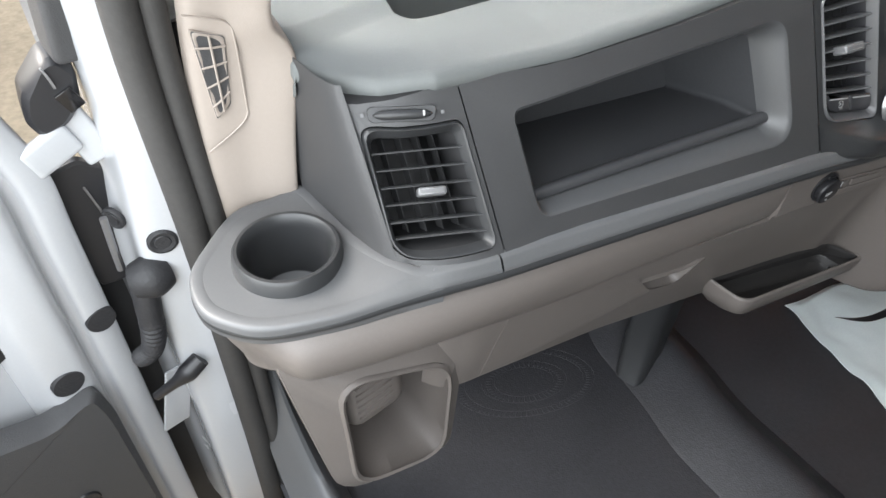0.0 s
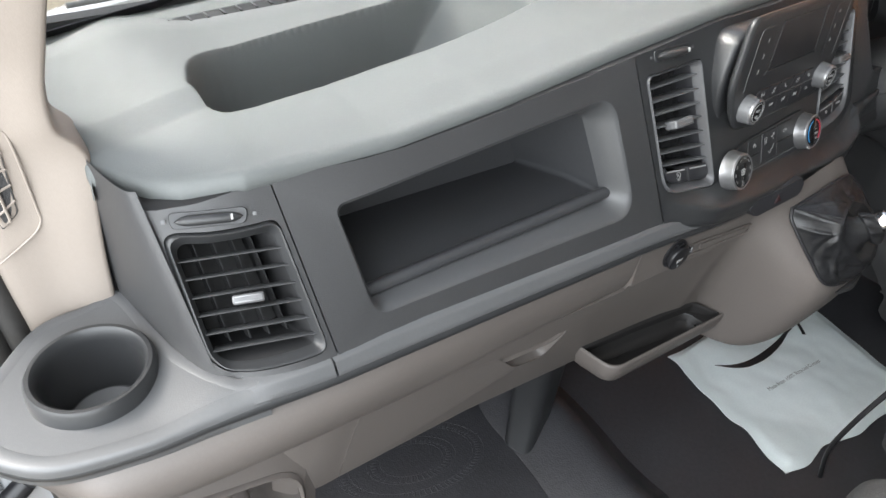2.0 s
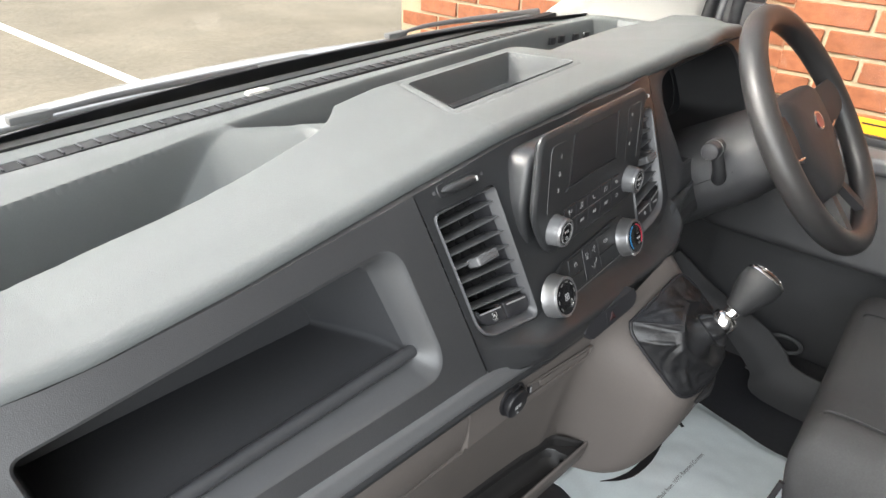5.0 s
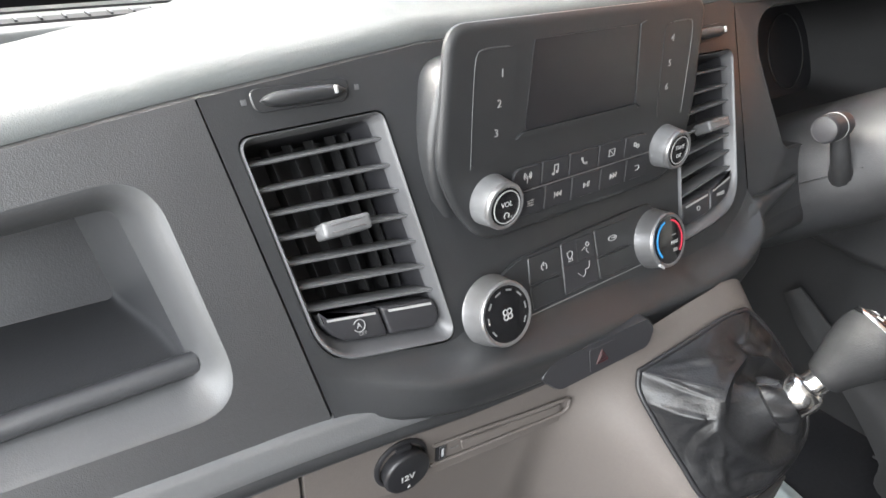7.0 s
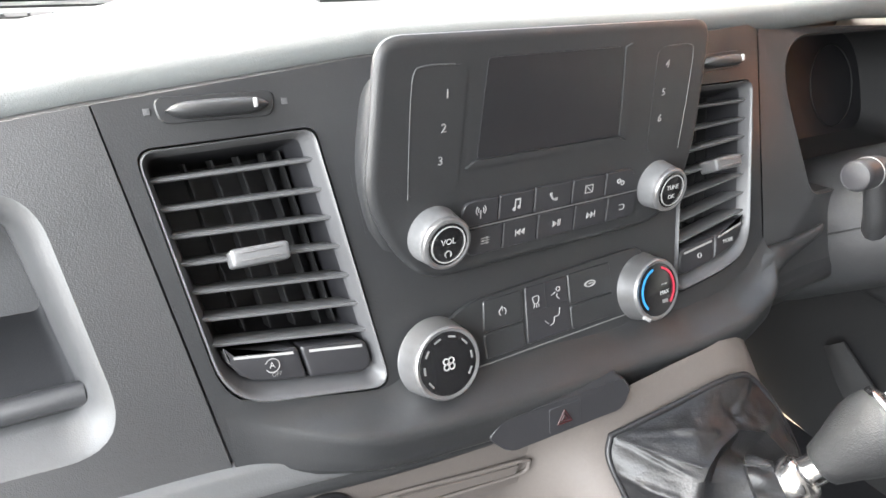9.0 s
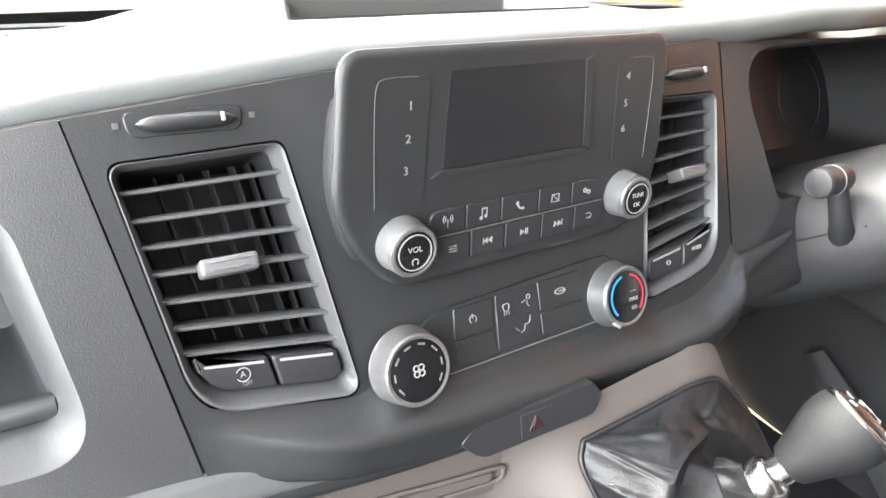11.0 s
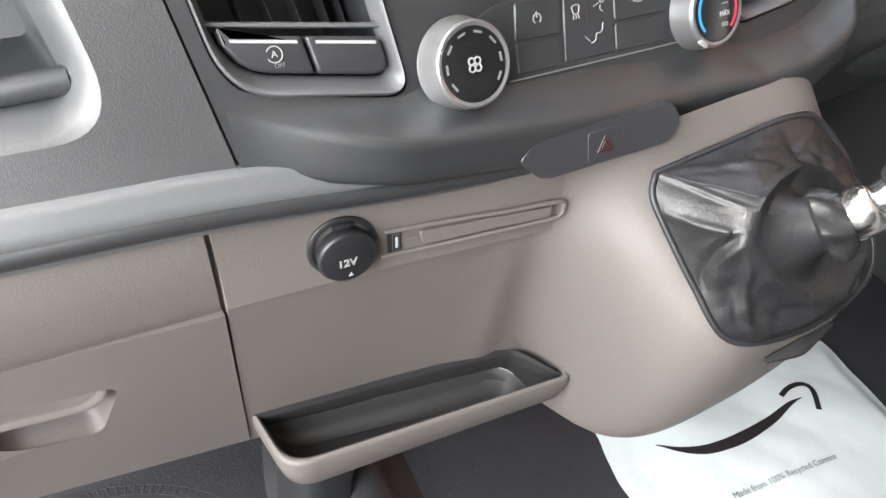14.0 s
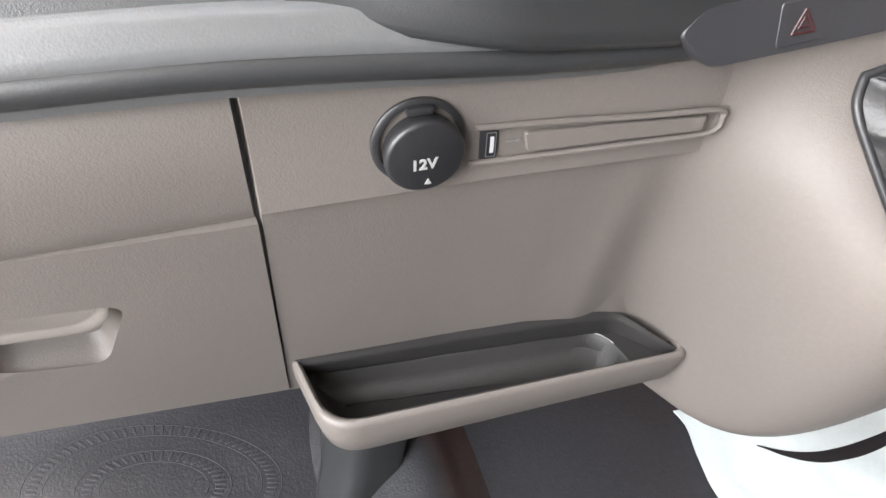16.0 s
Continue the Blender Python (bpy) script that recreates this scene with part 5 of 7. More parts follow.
for q, sym in (([(-0.052, 0.001), (-0.022, 0.001), (-0.020, 0.0205), (-0.050, 0.0205)], 1), ([(-0.052, -0.016), (-0.022, -0.016), (-0.022, 0.000), (-0.052, 0.000)], 0),
               ([(-0.0205, -0.0155), (0.0155, -0.0155), (0.0155, 0.021), (-0.0185, 0.021)], 2), ([(0.0165, 0.001), (0.056, 0.001), (0.054, 0.0215), (0.0165, 0.0215)], 3), ([(0.0165, -0.0155), (0.055, -0.0155), (0.055, 0.000), (0.0165, 0.000)], 0)):
    bt = part("button", prism(rquad(q, 0.002, 4, 3), 0.0038, None, 0.0007), BUTTON if sym == 2 else SMOOTH, climate)
    cx, cy = sum(p[0] for p in q) / 4, sum(p[1] for p in q) / 4
    if sym == 1:
        part("symbol", ring_mark(0.0022, 0.0028, -0.9, 4.1, 16), MARK, bt, "", pose(cx - 0.001, cy, 0.0040))
        part("symbol", box_bm(0.0006, 0.003, 0.0004), MARK, bt, "", pose(cx - 0.001, cy + 0.002, 0.0040))
    elif sym == 2:
        def ink(pts, r=0.00033):
            part("symbol", tube([(px_, py_, 0) for px_, py_ in pts], r, 4 * len(pts), 5), MARK, bt, "", pose(cx, cy, 0.0040))
        ink([(-0.0115, 0.0105), (-0.009, 0.0112), (-0.0065, 0.0105), (-0.0075, 0.0068), (-0.0105, 0.0068), (-0.0115, 0.0105)])
        for k in (-1, 0, 1):
            ink([(-0.009 + 0.0016 * k, 0.0062), (-0.0088 + 0.0018 * k, 0.0050), (-0.009 + 0.002 * k, 0.0038)], 0.00025)
        part("symbol", ring_mark(0.0012, 0.0018, 0, 6.28, 12), MARK, bt, "", pose(cx + 0.0095, cy + 0.0115, 0.0040))
        ink([(0.0035, 0.0085), (0.0055, 0.0092), (0.0072, 0.0100)], 0.00028)
        ink([(0.0085, 0.0088), (0.0082, 0.0066), (0.0100, 0.0050)])
        ink([(0.0095, -0.0010), (0.0085, -0.0050), (0.0065, -0.0060), (0.0045, -0.0060), (0.0035, -0.0095), (0.0005, -0.0105)])
        ink([(-0.0035, -0.0065), (-0.0020, -0.0080), (-0.0005, -0.0092)], 0.00028)
        part("split_line", box_bm(0.033, 0.0004, 0.0003), SMOOTH, bt, "", pose(cx - 0.001, cy + 0.0015, 0.0039))
        part("split_line", box_bm(0.0004, 0.017, 0.0003), SMOOTH, bt, "", pose(cx - 0.001, cy + 0.0098, 0.0039))
    elif sym == 3:
        part("symbol", grid_bm([[(0.005 * math.cos(a) * k, 0.0022 * math.sin(a) * k, 0) for a in (2 * math.pi * i / 16 for i in range(17))] for k in (0.72, 1.0)], 0.0004), MARK, bt, "white recirculation symbol", pose(cx - 0.001, cy, 0.0040))
        part("symbol", box_bm(0.004, 0.0008, 0.0004), MARK, bt, "", pose(cx, cy, 0.0040))
part("groove_line", box_bm(0.125, 0.0007, 0.0007), DIMMARK, climate, "", pose(0.004, -0.0185, 0.0036))

# ---- hazard switch panel ----
HZ = Matrix.Translation((-0.0115, -0.0360, 0.5385)) @ facing(0, 0, 0, 12, -8) @ pose(0, 0, 0, 0, 0, 5)
hazard = thing("hazard_switch", "black panel with a red triangle hazard switch", "switch", m=HZ)
hp = rounded([(-0.054, 0.0035), (-0.040, -0.012), (0.046, -0.011), (0.0525, 0.002), (0.046, 0.0125), (-0.044, 0.0125)], [0.003, 0.006, 0.006, 0.004, 0.003, 0.004])
part("panel", prism(hp, 0.012, pose(0, 0, -0.0095), 0.0014), BUTTON, hazard)
hb = part("button", prism(rquad([(-0.0115, -0.009), (0.012, -0.0085), (0.0125, 0.0085), (-0.011, 0.0085)], 0.0018, 4, 3), 0.0008, pose(0, 0, 0.0020), 0.0004), BUTTON, hazard)
t0 = [(-0.0052, -0.0044), (0.0052, -0.0044), (0, 0.0048)]
for k in range(3):
    a, b = Vector((*t0[k], 0.0029)), Vector((*t0[(k + 1) % 3], 0.0029))
    part("symbol", tube([a, a.lerp(b, 0.5), b], 0.0005, 6, 6), DULLRED, hb, "red triangle")
for k in range(3):
    a, b = Vector((*t0[k], 0)) * 0.45, Vector((*t0[(k + 1) % 3], 0)) * 0.45
    off = Vector((0, -0.0005, 0.0029))
    part("symbol", tube([a + off, a.lerp(b, 0.5) + off, b + off], 0.0004, 6, 6), DULLRED, hb)

# ---- power socket, usb socket ----
sy = panel_y(-0.158, 0.496)
slope = math.degrees(math.atan2(panel_y(-0.127, 0.5) - panel_y(-0.216, 0.5), 0.089))
PS = facing(-0.1595, sy, 0.4960, 0, slope) @ Matrix.Diagonal((0.93, 0.93, 0.93, 1))
socket = thing("power_socket", "black 12V power socket with a closed cap on the panel", "power socket", m=PS)
part("ring", lathe([(0.0210, -0.004), (0.0210, 0.0012), (0.0198, 0.0022), (0.0180, 0.0022), (0.0175, -0.002)], 48), BLACK, socket, "", pose(0, 0.001, 0))
cap = part("cap", lathe([(0.0170, 0.0), (0.0175, 0.003), (0.0180, 0.0055), (0.0180, 0.0075), (0.0172, 0.0088), (0.0160, 0.0093), (0.0005, 0.0093)], 48), BLACK, socket, "black cap", pose(0.001, -0.002, 0, 3, 2, 0))
part("lettering", text_mesh("12V", 0.0074, 0.0003, "lettering", 0.00022), MARK, cap, "white lettering", pose(-0.001, -0.003, 0.0094))
part("symbol", prism([(-0.0016, -0.001), (0.0016, -0.001), (0, 0.0018)], 0.0004), MARK, cap, "", pose(0.001, -0.0125, 0.0094))
part("hinge", box_bm(0.012, 0.004, 0.004, 0.0015), BLACK, socket, "", pose(0.0, 0.0175, 0.003))

UX, UZ = -0.1295, 0.4908
USB = facing(UX, panel_y(UX, UZ) - 0.0008, UZ, 0, math.degrees(math.atan2(panel_y(-0.03, 0.5) - 0.0015 - panel_y(-0.127, 0.5), 0.097)))
usb = thing("usb_port", "recessed usb port in the taupe dash panel", "usb port", m=USB)
part("housing", box_bm(0.0080, 0.0155, 0.004, 0.0012), BLACK, usb, "", pose(0, 0, -0.0015))
part("socket_shell", rings_bm([[(x, y, z) for x, y in rquad([(-0.0022, -0.006), (0.0022, -0.006), (0.0022, 0.006), (-0.0022, 0.006)], 0.0004, 3, 2)] for z in (0.0007, 0.0009)] + [[(x * 0.8, y * 0.92, 0.0009) for x, y in rquad([(-0.0022, -0.006), (0.0022, -0.006), (0.0022, 0.006), (-0.0022, 0.006)], 0.0004, 3, 2)]]), SATIN, usb, "bare metal shell", pose(0.0008, 0, 0))
part("tongue", box_bm(0.0016, 0.0075, 0.0006), WHITE, usb, "pale contact tongue", pose(0.0012, 0, 0.0008))
part("symbol", box_bm(0.005, 0.0005, 0.0003), DIMMARK, usb, "", pose(0.0095, 0.0008, 0.0008))
part("symbol", box_bm(0.0012, 0.0014, 0.0003), DIMMARK, usb, "", pose(0.0125, 0.0008, 0.0008))
# long raised frame right of the port
fr = spline([(-0.008, -0.0085, 0), (0.03, -0.0085, 0), (0.07, -0.008, 0), (0.100, -0.0075, 0), (0.1075, -0.005, 0), (0.1085, 0.0, 0), (0.105, 0.0045, 0), (0.07, 0.0055, 0), (0.03, 0.0075, 0), (-0.006, 0.0085, 0)], 60)
part("raised_frame", tube([Vector((p.x, p.y, 0.0004)) for p in fr], 0.0014, 70, 8), BROWN, usb)
slotq = rquad([(0.017, -0.0052), (0.0995, -0.0048), (0.1005, 0.0020), (0.015, 0.0042)], [0.002, 0.001, 0.001, 0.002], 4, 6)
part("blank_cover", prism(slotq, 0.0016, pose(0, 0, -0.0004), 0.0006), BROWN, usb, "blank taupe cover strip")

# ---- floor and cab shell ----
fl = []
for y, z in ((-0.95, 0.0), (-0.3, 0.0), (0.05, 0.0), (0.22, 0.005), (0.32, 0.05), (0.42, 0.20), (0.46, 0.35), (0.47, 0.52)):
    fl.append([(x, y, z) for x in (-0.80, -0.5, -0.2, 0.1, 0.45, 0.82)])
fl = net(fl, 40, 60)
floor_y, floor_h = [r[0].y for r in fl], [r[0].z for r in fl]
floor = solo("floor", grid_bm(fl), MATMAT, "black grained rubber van cab floor with scuffs", "floor", kind="structure")
# raised centre tunnel beside the passenger footwell
tun = []
for y, x0, h in ((0.34, -0.20, 0.10), (0.22, -0.205, 0.055), (0.08, -0.214, 0.040), (-0.025, -0.231, 0.036), (-0.126, -0.230, 0.034), (-0.25, -0.228, 0.032), (-0.5, -0.225, 0.03)):
    tun.append([(x0 - 0.006, y, -0.001 if y < 0.3 else 0.03), (x0 + 0.006, y, h * 0.12), (x0 + 0.05, y, h * 0.62), (x0 + 0.092, y, h), (x0 + 0.118, y, h * 0.86), (x0 + 0.14, y, h * 0.4), (x0 + 0.17, y, -0.004)])
solo("floor_tunnel", grid_bm(net(tun, 30, 40)), MATMAT, "raised black rubber covered floor tunnel", "floor", kind="structure")
# support leg under the dash
leg = []
for z, left, crease, right, rear in ((0.29, (-0.190, 0.170), (-0.150, 0.125), (-0.085, 0.135), (-0.12, 0.20)), (0.20, (-0.192, 0.165), (-0.158, 0.121), (-0.095, 0.130), (-0.125, 0.20)), (0.12, (-0.197, 0.160), (-0.166, 0.116), (-0.108, 0.125), (-0.13, 0.20)),
                                     (0.05, (-0.206, 0.150), (-0.182, 0.103), (-0.124, 0.118), (-0.14, 0.19)), (0.004, (-0.220, 0.135), (-0.206, 0.088), (-0.135, 0.112), (-0.15, 0.18))):
    leg.append([(x, y, z) for x, y in rounded([left, crease, right, rear], [0.012, 0.018, 0.010, 0.02], 6)])
solo("dash_support", rings_bm(leg, True, True), SMOOTH, "dark moulded support leg under the dash", "bracket")
# embossed heel pad
heel = thing("heel_pad", "embossed rubber heel pad with ribbed bands in the passenger floor", "floor mat", (-0.365, 0.205, 0.0))


def heel_pt(k, a, dz=0.0):
    """A place on the pad; k scales its oval outline."""
    u, v = 0.128 * k * math.cos(a), 0.066 * k * math.sin(a)
    x, y = -0.365 + u * 0.94 + v * 0.34, 0.205 - u * 0.34 + v * 0.94
    return Vector((x + 0.365, y - 0.205, table(y, floor_y, floor_h) + dz))


for k in (1.0, 0.84, 0.60, 0.42):
    part("raised_line", tube([heel_pt(k, 2 * math.pi * i / 28, -0.0002) for i in range(28)], 0.0006, 112, 6, closed=True), MATMAT, heel)
for k, n in ((0.92, 78), (0.51, 44)):
    for i in range(n):
        a = 2 * math.pi * i / n
        p, q, o = heel_pt(k, a), heel_pt(k, a + 0.02), heel_pt(k + 0.05, a)
        yv = (o - p).normalized()
        zv = (q - p).cross(yv).normalized()
        zv = zv if zv.z > 0 else -zv
        xv = yv.cross(zv)
        part("rib", box_bm(0.0030, 0.0100, 0.0008, 0.0004, (0, 0, 0), 1), MATMAT, heel, "", Matrix.Translation(p) @ Matrix((xv, yv, zv)).transposed().to_4x4())

# firewall and lower side panels
solo("wall_firewall", box_bm(1.7, 0.02, 0.72, 0, (0, 0.50, 0.34)), DEEP, "black sound-deadened firewall behind the dash", "wall", kind="structure")
# bulkhead is out of view, added to close the cab and limit bounce
solo("wall_rear", box_bm(1.8, 0.03, 1.5, 0.004, (0, -1.0, 0.70)), LINING, "unseen plain bulkhead behind the seats, dimmed to bounce less light", "wall", kind="structure")
solo("ceiling", box_bm(1.84, 1.0, 0.03, 0.004, (0, -0.62, 1.42)), CEILING, "pale van cab headlining", "ceiling", kind="structure")
solo("wall_sill", box_bm(0.06, 1.3, 0.12, 0.01, (-0.85, -0.45, -0.04)), WHITE, "white painted door sill", "sill", kind="structure")

# ---- windscreen, cowl, bonnet, wipers ----
ws = []
for t in (0, 0.33, 0.67, 1.0):
    ws.append([(x * lerp(1, 0.86, t), lerp(0.585 - 0.16 * (x / 0.85) ** 2, -0.12 - 0.06 * (x / 0.85) ** 2, t), lerp(0.672, 1.41, t)) for x in (-0.85, -0.5, 0, 0.5, 0.85)])
window_1 = solo("window_1", grid_bm(net(ws, 24, 16), 0.005), GLASS, "clear curved laminated windscreen", "windscreen", kind="structure")
window_1.visible_shadow = False
frit = []
for t in (0.0, 0.025, 0.05):
    frit.append([(x * lerp(1, 0.86, t), lerp(0.585 - 0.16 * (x / 0.85) ** 2, -0.12 - 0.06 * (x / 0.85) ** 2, t) - 0.006, lerp(0.672, 1.41, t) - 0.002) for x in (-0.85, -0.5, 0, 0.5, 0.85)])
solo("frit_band", grid_bm(net(frit, 40, 6), 0.001), BLACK, "black printed band along the windscreen's lower edge", "trim", kind="structure")
grl = thing("defrost_grille", "black slotted windscreen defrost grille along the dash top", "grille", (0, 0.46, 0.688))
base = [[(x, 0.452 - 0.03 * (x / 0.6) ** 2 + dy, 0.6985 + dz) for x in (lerp(-0.60, 0.62, i / 40) for i in range(41))] for dy, dz in ((-0.012, -0.004), (-0.010, 0.0015), (0.010, 0.0015), (0.012, -0.004))]
part("base", grid_bm(base), DEEP, grl, "", Matrix.Translation((0, -0.46, -0.688)))
for i in range(62):
    x = lerp(-0.59, 0.61, i / 61)
    part("slat", box_bm(0.0024, 0.016, 0.003, 0.0007), SMOOTH, grl, "", Matrix.Translation((0, -0.46, -0.688)) @ pose(x, 0.452 - 0.03 * (x / 0.6) ** 2, 0.7006))
back = [[(x, 0.475 - 0.03 * (x / 0.6) ** 2 + dy, z) for x in (lerp(-0.72, 0.72, i / 40) for i in range(41))] for dy, z in ((-0.010, 0.690), (-0.004, 0.6975), (0.02, 0.698), (0.045, 0.694), (0.075, 0.682))]
solo("dash_rear_edge", grid_bm(back, 0.004), PAD, "grey plastic dash edge under the windscreen", "trim", kind="structure")
cow = [[(x, 0.565 - 0.16 * (x / 0.85) ** 2 + dy, z) for x in (lerp(-0.88, 0.88, i / 40) for i in range(41))] for dy, z in ((-0.02, 0.655), (0.02, 0.668), (0.06, 0.650), (0.10, 0.640), (0.15, 0.652), (0.16, 0.64))]
cowl = solo("cowl_panel", grid_bm(cow, 0.004), COWL, "weathered grey plastic cowl below the windscreen", "cowl", kind="structure")
bon = []
for f, z in ((0, 0.640), (0.06, 0.652), (0.2, 0.630), (0.45, 0.53), (0.75, 0.34), (1.0, 0.10)):
    bon.append([(x * (0.945 - 0.03 * f), lerp(0.715 - 0.14 * (x / 0.9) ** 2, 1.35 - 0.25 * (x / 0.9) ** 2, f), z - 0.05 * (x / 0.9) ** 4) for x in (-0.9, -0.6, -0.2, 0.2, 0.6, 0.9)])
solo("bonnet", grid_bm(net(bon, 36, 30), 0.004), WHITE, "white painted van bonnet beyond the windscreen", "bonnet")
for (a, b, c) in (((-0.62, 0.56, 0.69), (-0.25, 0.60, 0.685), (0.05, 0.612, 0.68)), ((0.02, 0.60, 0.69), (0.35, 0.585, 0.69), (0.66, 0.51, 0.70))):
    w = thing("wiper", "black windscreen wiper parked on the cowl", "wiper", b, group="windscreen wipers")
    I0 = Matrix.Translation(-Vector(b))
    part("blade", tube([a, b, c], 0.0034, 30, 8), COWL, w, "", I0)
    mid = Vector(a).lerp(Vector(c), 0.45) + Vector((0, 0.015, 0.008))
    part("arm", tube([mid, mid + Vector((0.15, 0.02, -0.004)), Vector(c) + Vector((0.12, 0.05, -0.012))], [0.003, 0.0045, 0.008], 20, 8), COWL, w, "", I0)
    part("clip", box_bm(0.05, 0.014, 0.010, 0.003), COWL, w, "", I0 @ Matrix.Translation(mid))
solo("rain_sensor", prism(rounded([(-0.02, -0.008), (0.02, -0.008), (0.016, 0.008), (-0.016, 0.008)], 0.004), 0.008, None, 0.003), PALE, "small pale sensor on the dash rear edge", "sensor", m=pose(-0.08, 0.475, 0.693))

# ---- near door pillar trim with its vent ----
pil = []
for z, y, x0, x1 in ((0.53, 0.243, -0.790, -0.712), (0.60, 0.240, -0.789, -0.708), (0.66, 0.237, -0.787, -0.702), (0.69, 0.235, -0.786, -0.699), (0.708, 0.233, -0.785, -0.705), (0.726, 0.230, -0.784, -0.716), (0.76, 0.22, -0.782, -0.716), (0.80, 0.20, -0.780, -0.710), (0.9, 0.13, -0.775, -0.700), (1.1, -0.02, -0.76, -0.69), (1.42, -0.25, -0.72, -0.66)):
    pil.append([(x0, y + 0.012, z), (x0 + 0.008, y, z), (lerp(x0, x1, 0.5), y - 0.006, z), (x1 - 0.008, y - 0.018, z), (x1, y - 0.012, z), (x1 + 0.006, y + 0.03, z)])
pillar = thing("pillar_trim", "beige plastic windscreen pillar trim with a small vent", "trim", (-0.75, 0.24, 0.53))
PI = Matrix.Translation((0.75, -0.24, -0.53))
part("cover", grid_bm(net(pil, 20, 60)), BEIGE, pillar, "", PI, 70)
pq = [(-0.7720, 0.6440), (-0.7570, 0.6560), (-0.7530, 0.7200), (-0.7795, 0.7300)]


def pil_y(z):
    return table(z, [0.53, 0.62, 0.68, 0.73, 0.76, 0.80], [0.239, 0.236, 0.232, 0.226, 0.216, 0.196])


lo = []
for s, r, d in ((-0.0040, 0.007, 0.0004), (-0.0034, 0.007, -0.0016), (-0.0016, 0.005, -0.0018), (0.0, 0.004, -0.0004), (0.0010, 0.003, 0.010)):
    lo.append([(x, pil_y(z) + d, z) for x, z in rquad(quad_in(pq, s), r, 5, 6)])
part("vent_surround", rings_bm(lo), BEIGE, pillar, "beige vent surround", PI)
part("vent_back", rings_bm([[(x, pil_y(z) - 0.0008, z) for x, z in rquad(quad_in(pq, 0.0005), 0.003, 5, 6)], [(x, pil_y(z) - 0.0012, z) for x, z in rquad(quad_in(pq, 0.0005), 0.003, 5, 6)]], False, True), DOORGREY, pillar, "", PI)
for t in (0.16, 0.38, 0.60, 0.82):
    a, b = bil(pq, 0.02, t), bil(pq, 0.98, t + 0.04)
    part("slat", tube([(a.x, pil_y(a.y) - 0.002, a.y), ((a.x + b.x) / 2, pil_y(a.y) - 0.003, (a.y + b.y) / 2), (b.x, pil_y(b.y) - 0.002, b.y)], 0.0010, 8, 6), BEIGE, pillar, "", PI)
a, b = bil(pq, 0.5, 0.02), bil(pq, 0.5, 0.98)
part("slat", tube([(a.x, pil_y(a.y) - 0.003, a.y), ((a.x + b.x) / 2, pil_y((a.y + b.y) / 2) - 0.004, (a.y + b.y) / 2), (b.x, pil_y(b.y) - 0.003, b.y)], 0.0011, 10, 6), BEIGE, pillar, "", PI)
joint = [(x, pil_y(z) - 0.0030, z) for x, z in ((-0.7840, 0.6150), (-0.7665, 0.6250), (-0.7520, 0.6345), (-0.7455, 0.6440), (-0.7450, 0.6560), (-0.7465, 0.7180), (-0.7500, 0.7300), (-0.7600, 0.7370), (-0.7840, 0.7460))]
part("joint_line", tube(joint, 0.0010, 50, 6), BEIGE, pillar, "", PI)

# rubber seal along the door opening
seal = thing("door_seal", "dark grey rubber seal round the door opening", "seal", (-0.80, 0.25, 0.0))
SE = Matrix.Translation((0.80, -0.25, 0))
def seal_line(dx, dy):
    return [(-0.803 + dx, 0.25 + dy, -0.05), (-0.802 + dx, 0.25 + dy, 0.2), (-0.805 + dx, 0.25 + dy, 0.5), (-0.812 + dx, 0.247 + dy, 0.72), (-0.808 + dx, 0.20 + dy, 0.86), (-0.795 + dx, 0.05 + dy, 1.05), (-0.765 + dx, -0.20 + dy, 1.38)]


part("outer_lip", tube(seal_line(-0.008, 0.0), 0.015, 50, 12), SEAL, seal, "", SE)
part("inner_lip", tube(seal_line(0.014, -0.002), 0.011, 50, 12), SEAL, seal, "", SE)

# white body jamb beside the seal
jam = []
for z in (-0.15, 0.1, 0.3, 0.45, 0.6, 0.75, 0.9, 1.1, 1.4):
    lean = max(0, z - 0.75) * -0.85
    o = smooth01((z - 0.45) / 0.15)
    jam.append([(-0.785, 0.29 + lean, z), (-0.82, 0.292 + lean, z), (lerp(-0.850, -0.842, o), 0.296 + lean, z), (lerp(-0.864, -0.852, o), 0.305 + lean, z), (lerp(-0.870, -0.858, o), 0.335 + lean, z), (lerp(-0.880, -0.860, o), 0.36 + lean, z), (lerp(-0.89, -0.861, o), 0.40 + lean, z)])
jamb = thing("body_pillar", "white painted door pillar with black rubber plugs", "pillar", (-0.84, 0.3, 0.0))
JB = Matrix.Translation((0.84, -0.3, 0))
part("panel", grid_bm(net(jam, 30, 40), 0.004), WHITE, jamb, "", JB, 60)
for x, y, z, r in ((-0.8405, 0.2955, 0.485, 0.0155), (-0.875, 0.337, 0.50, 0.013)):
    part("plug", lathe([(r, -0.002), (r, 0.0015), (r * 0.8, 0.003), (r * 0.55, 0.002), (r * 0.5, 0.003), (0.0005, 0.003)], 32), RUBBER, jamb, "black rubber plug", JB @ facing(x, y - 0.001, z, 0, -6 if x > -0.86 else -50))
HG = JB
# flat black plate stands for the dark of the gap round the hinge
plate = rounded([(-0.917, 0.552), (-0.888, 0.560), (-0.866, 0.546), (-0.858, 0.450), (-0.880, 0.392), (-0.912, 0.392), (-0.922, 0.46)], 0.006, 3)
part("hinge", prism(plate[::-1], 0.012, facing(0, 0.374, 0), 0.003), BLACK, jamb, "black plate in place of the dark door gap by the hinge", HG)
block = rounded([(-0.908, 0.650), (-0.913, 0.624), (-0.905, 0.606), (-0.882, 0.612), (-0.864, 0.630), (-0.859, 0.664), (-0.870, 0.679), (-0.882, 0.678)], 0.006, 3)
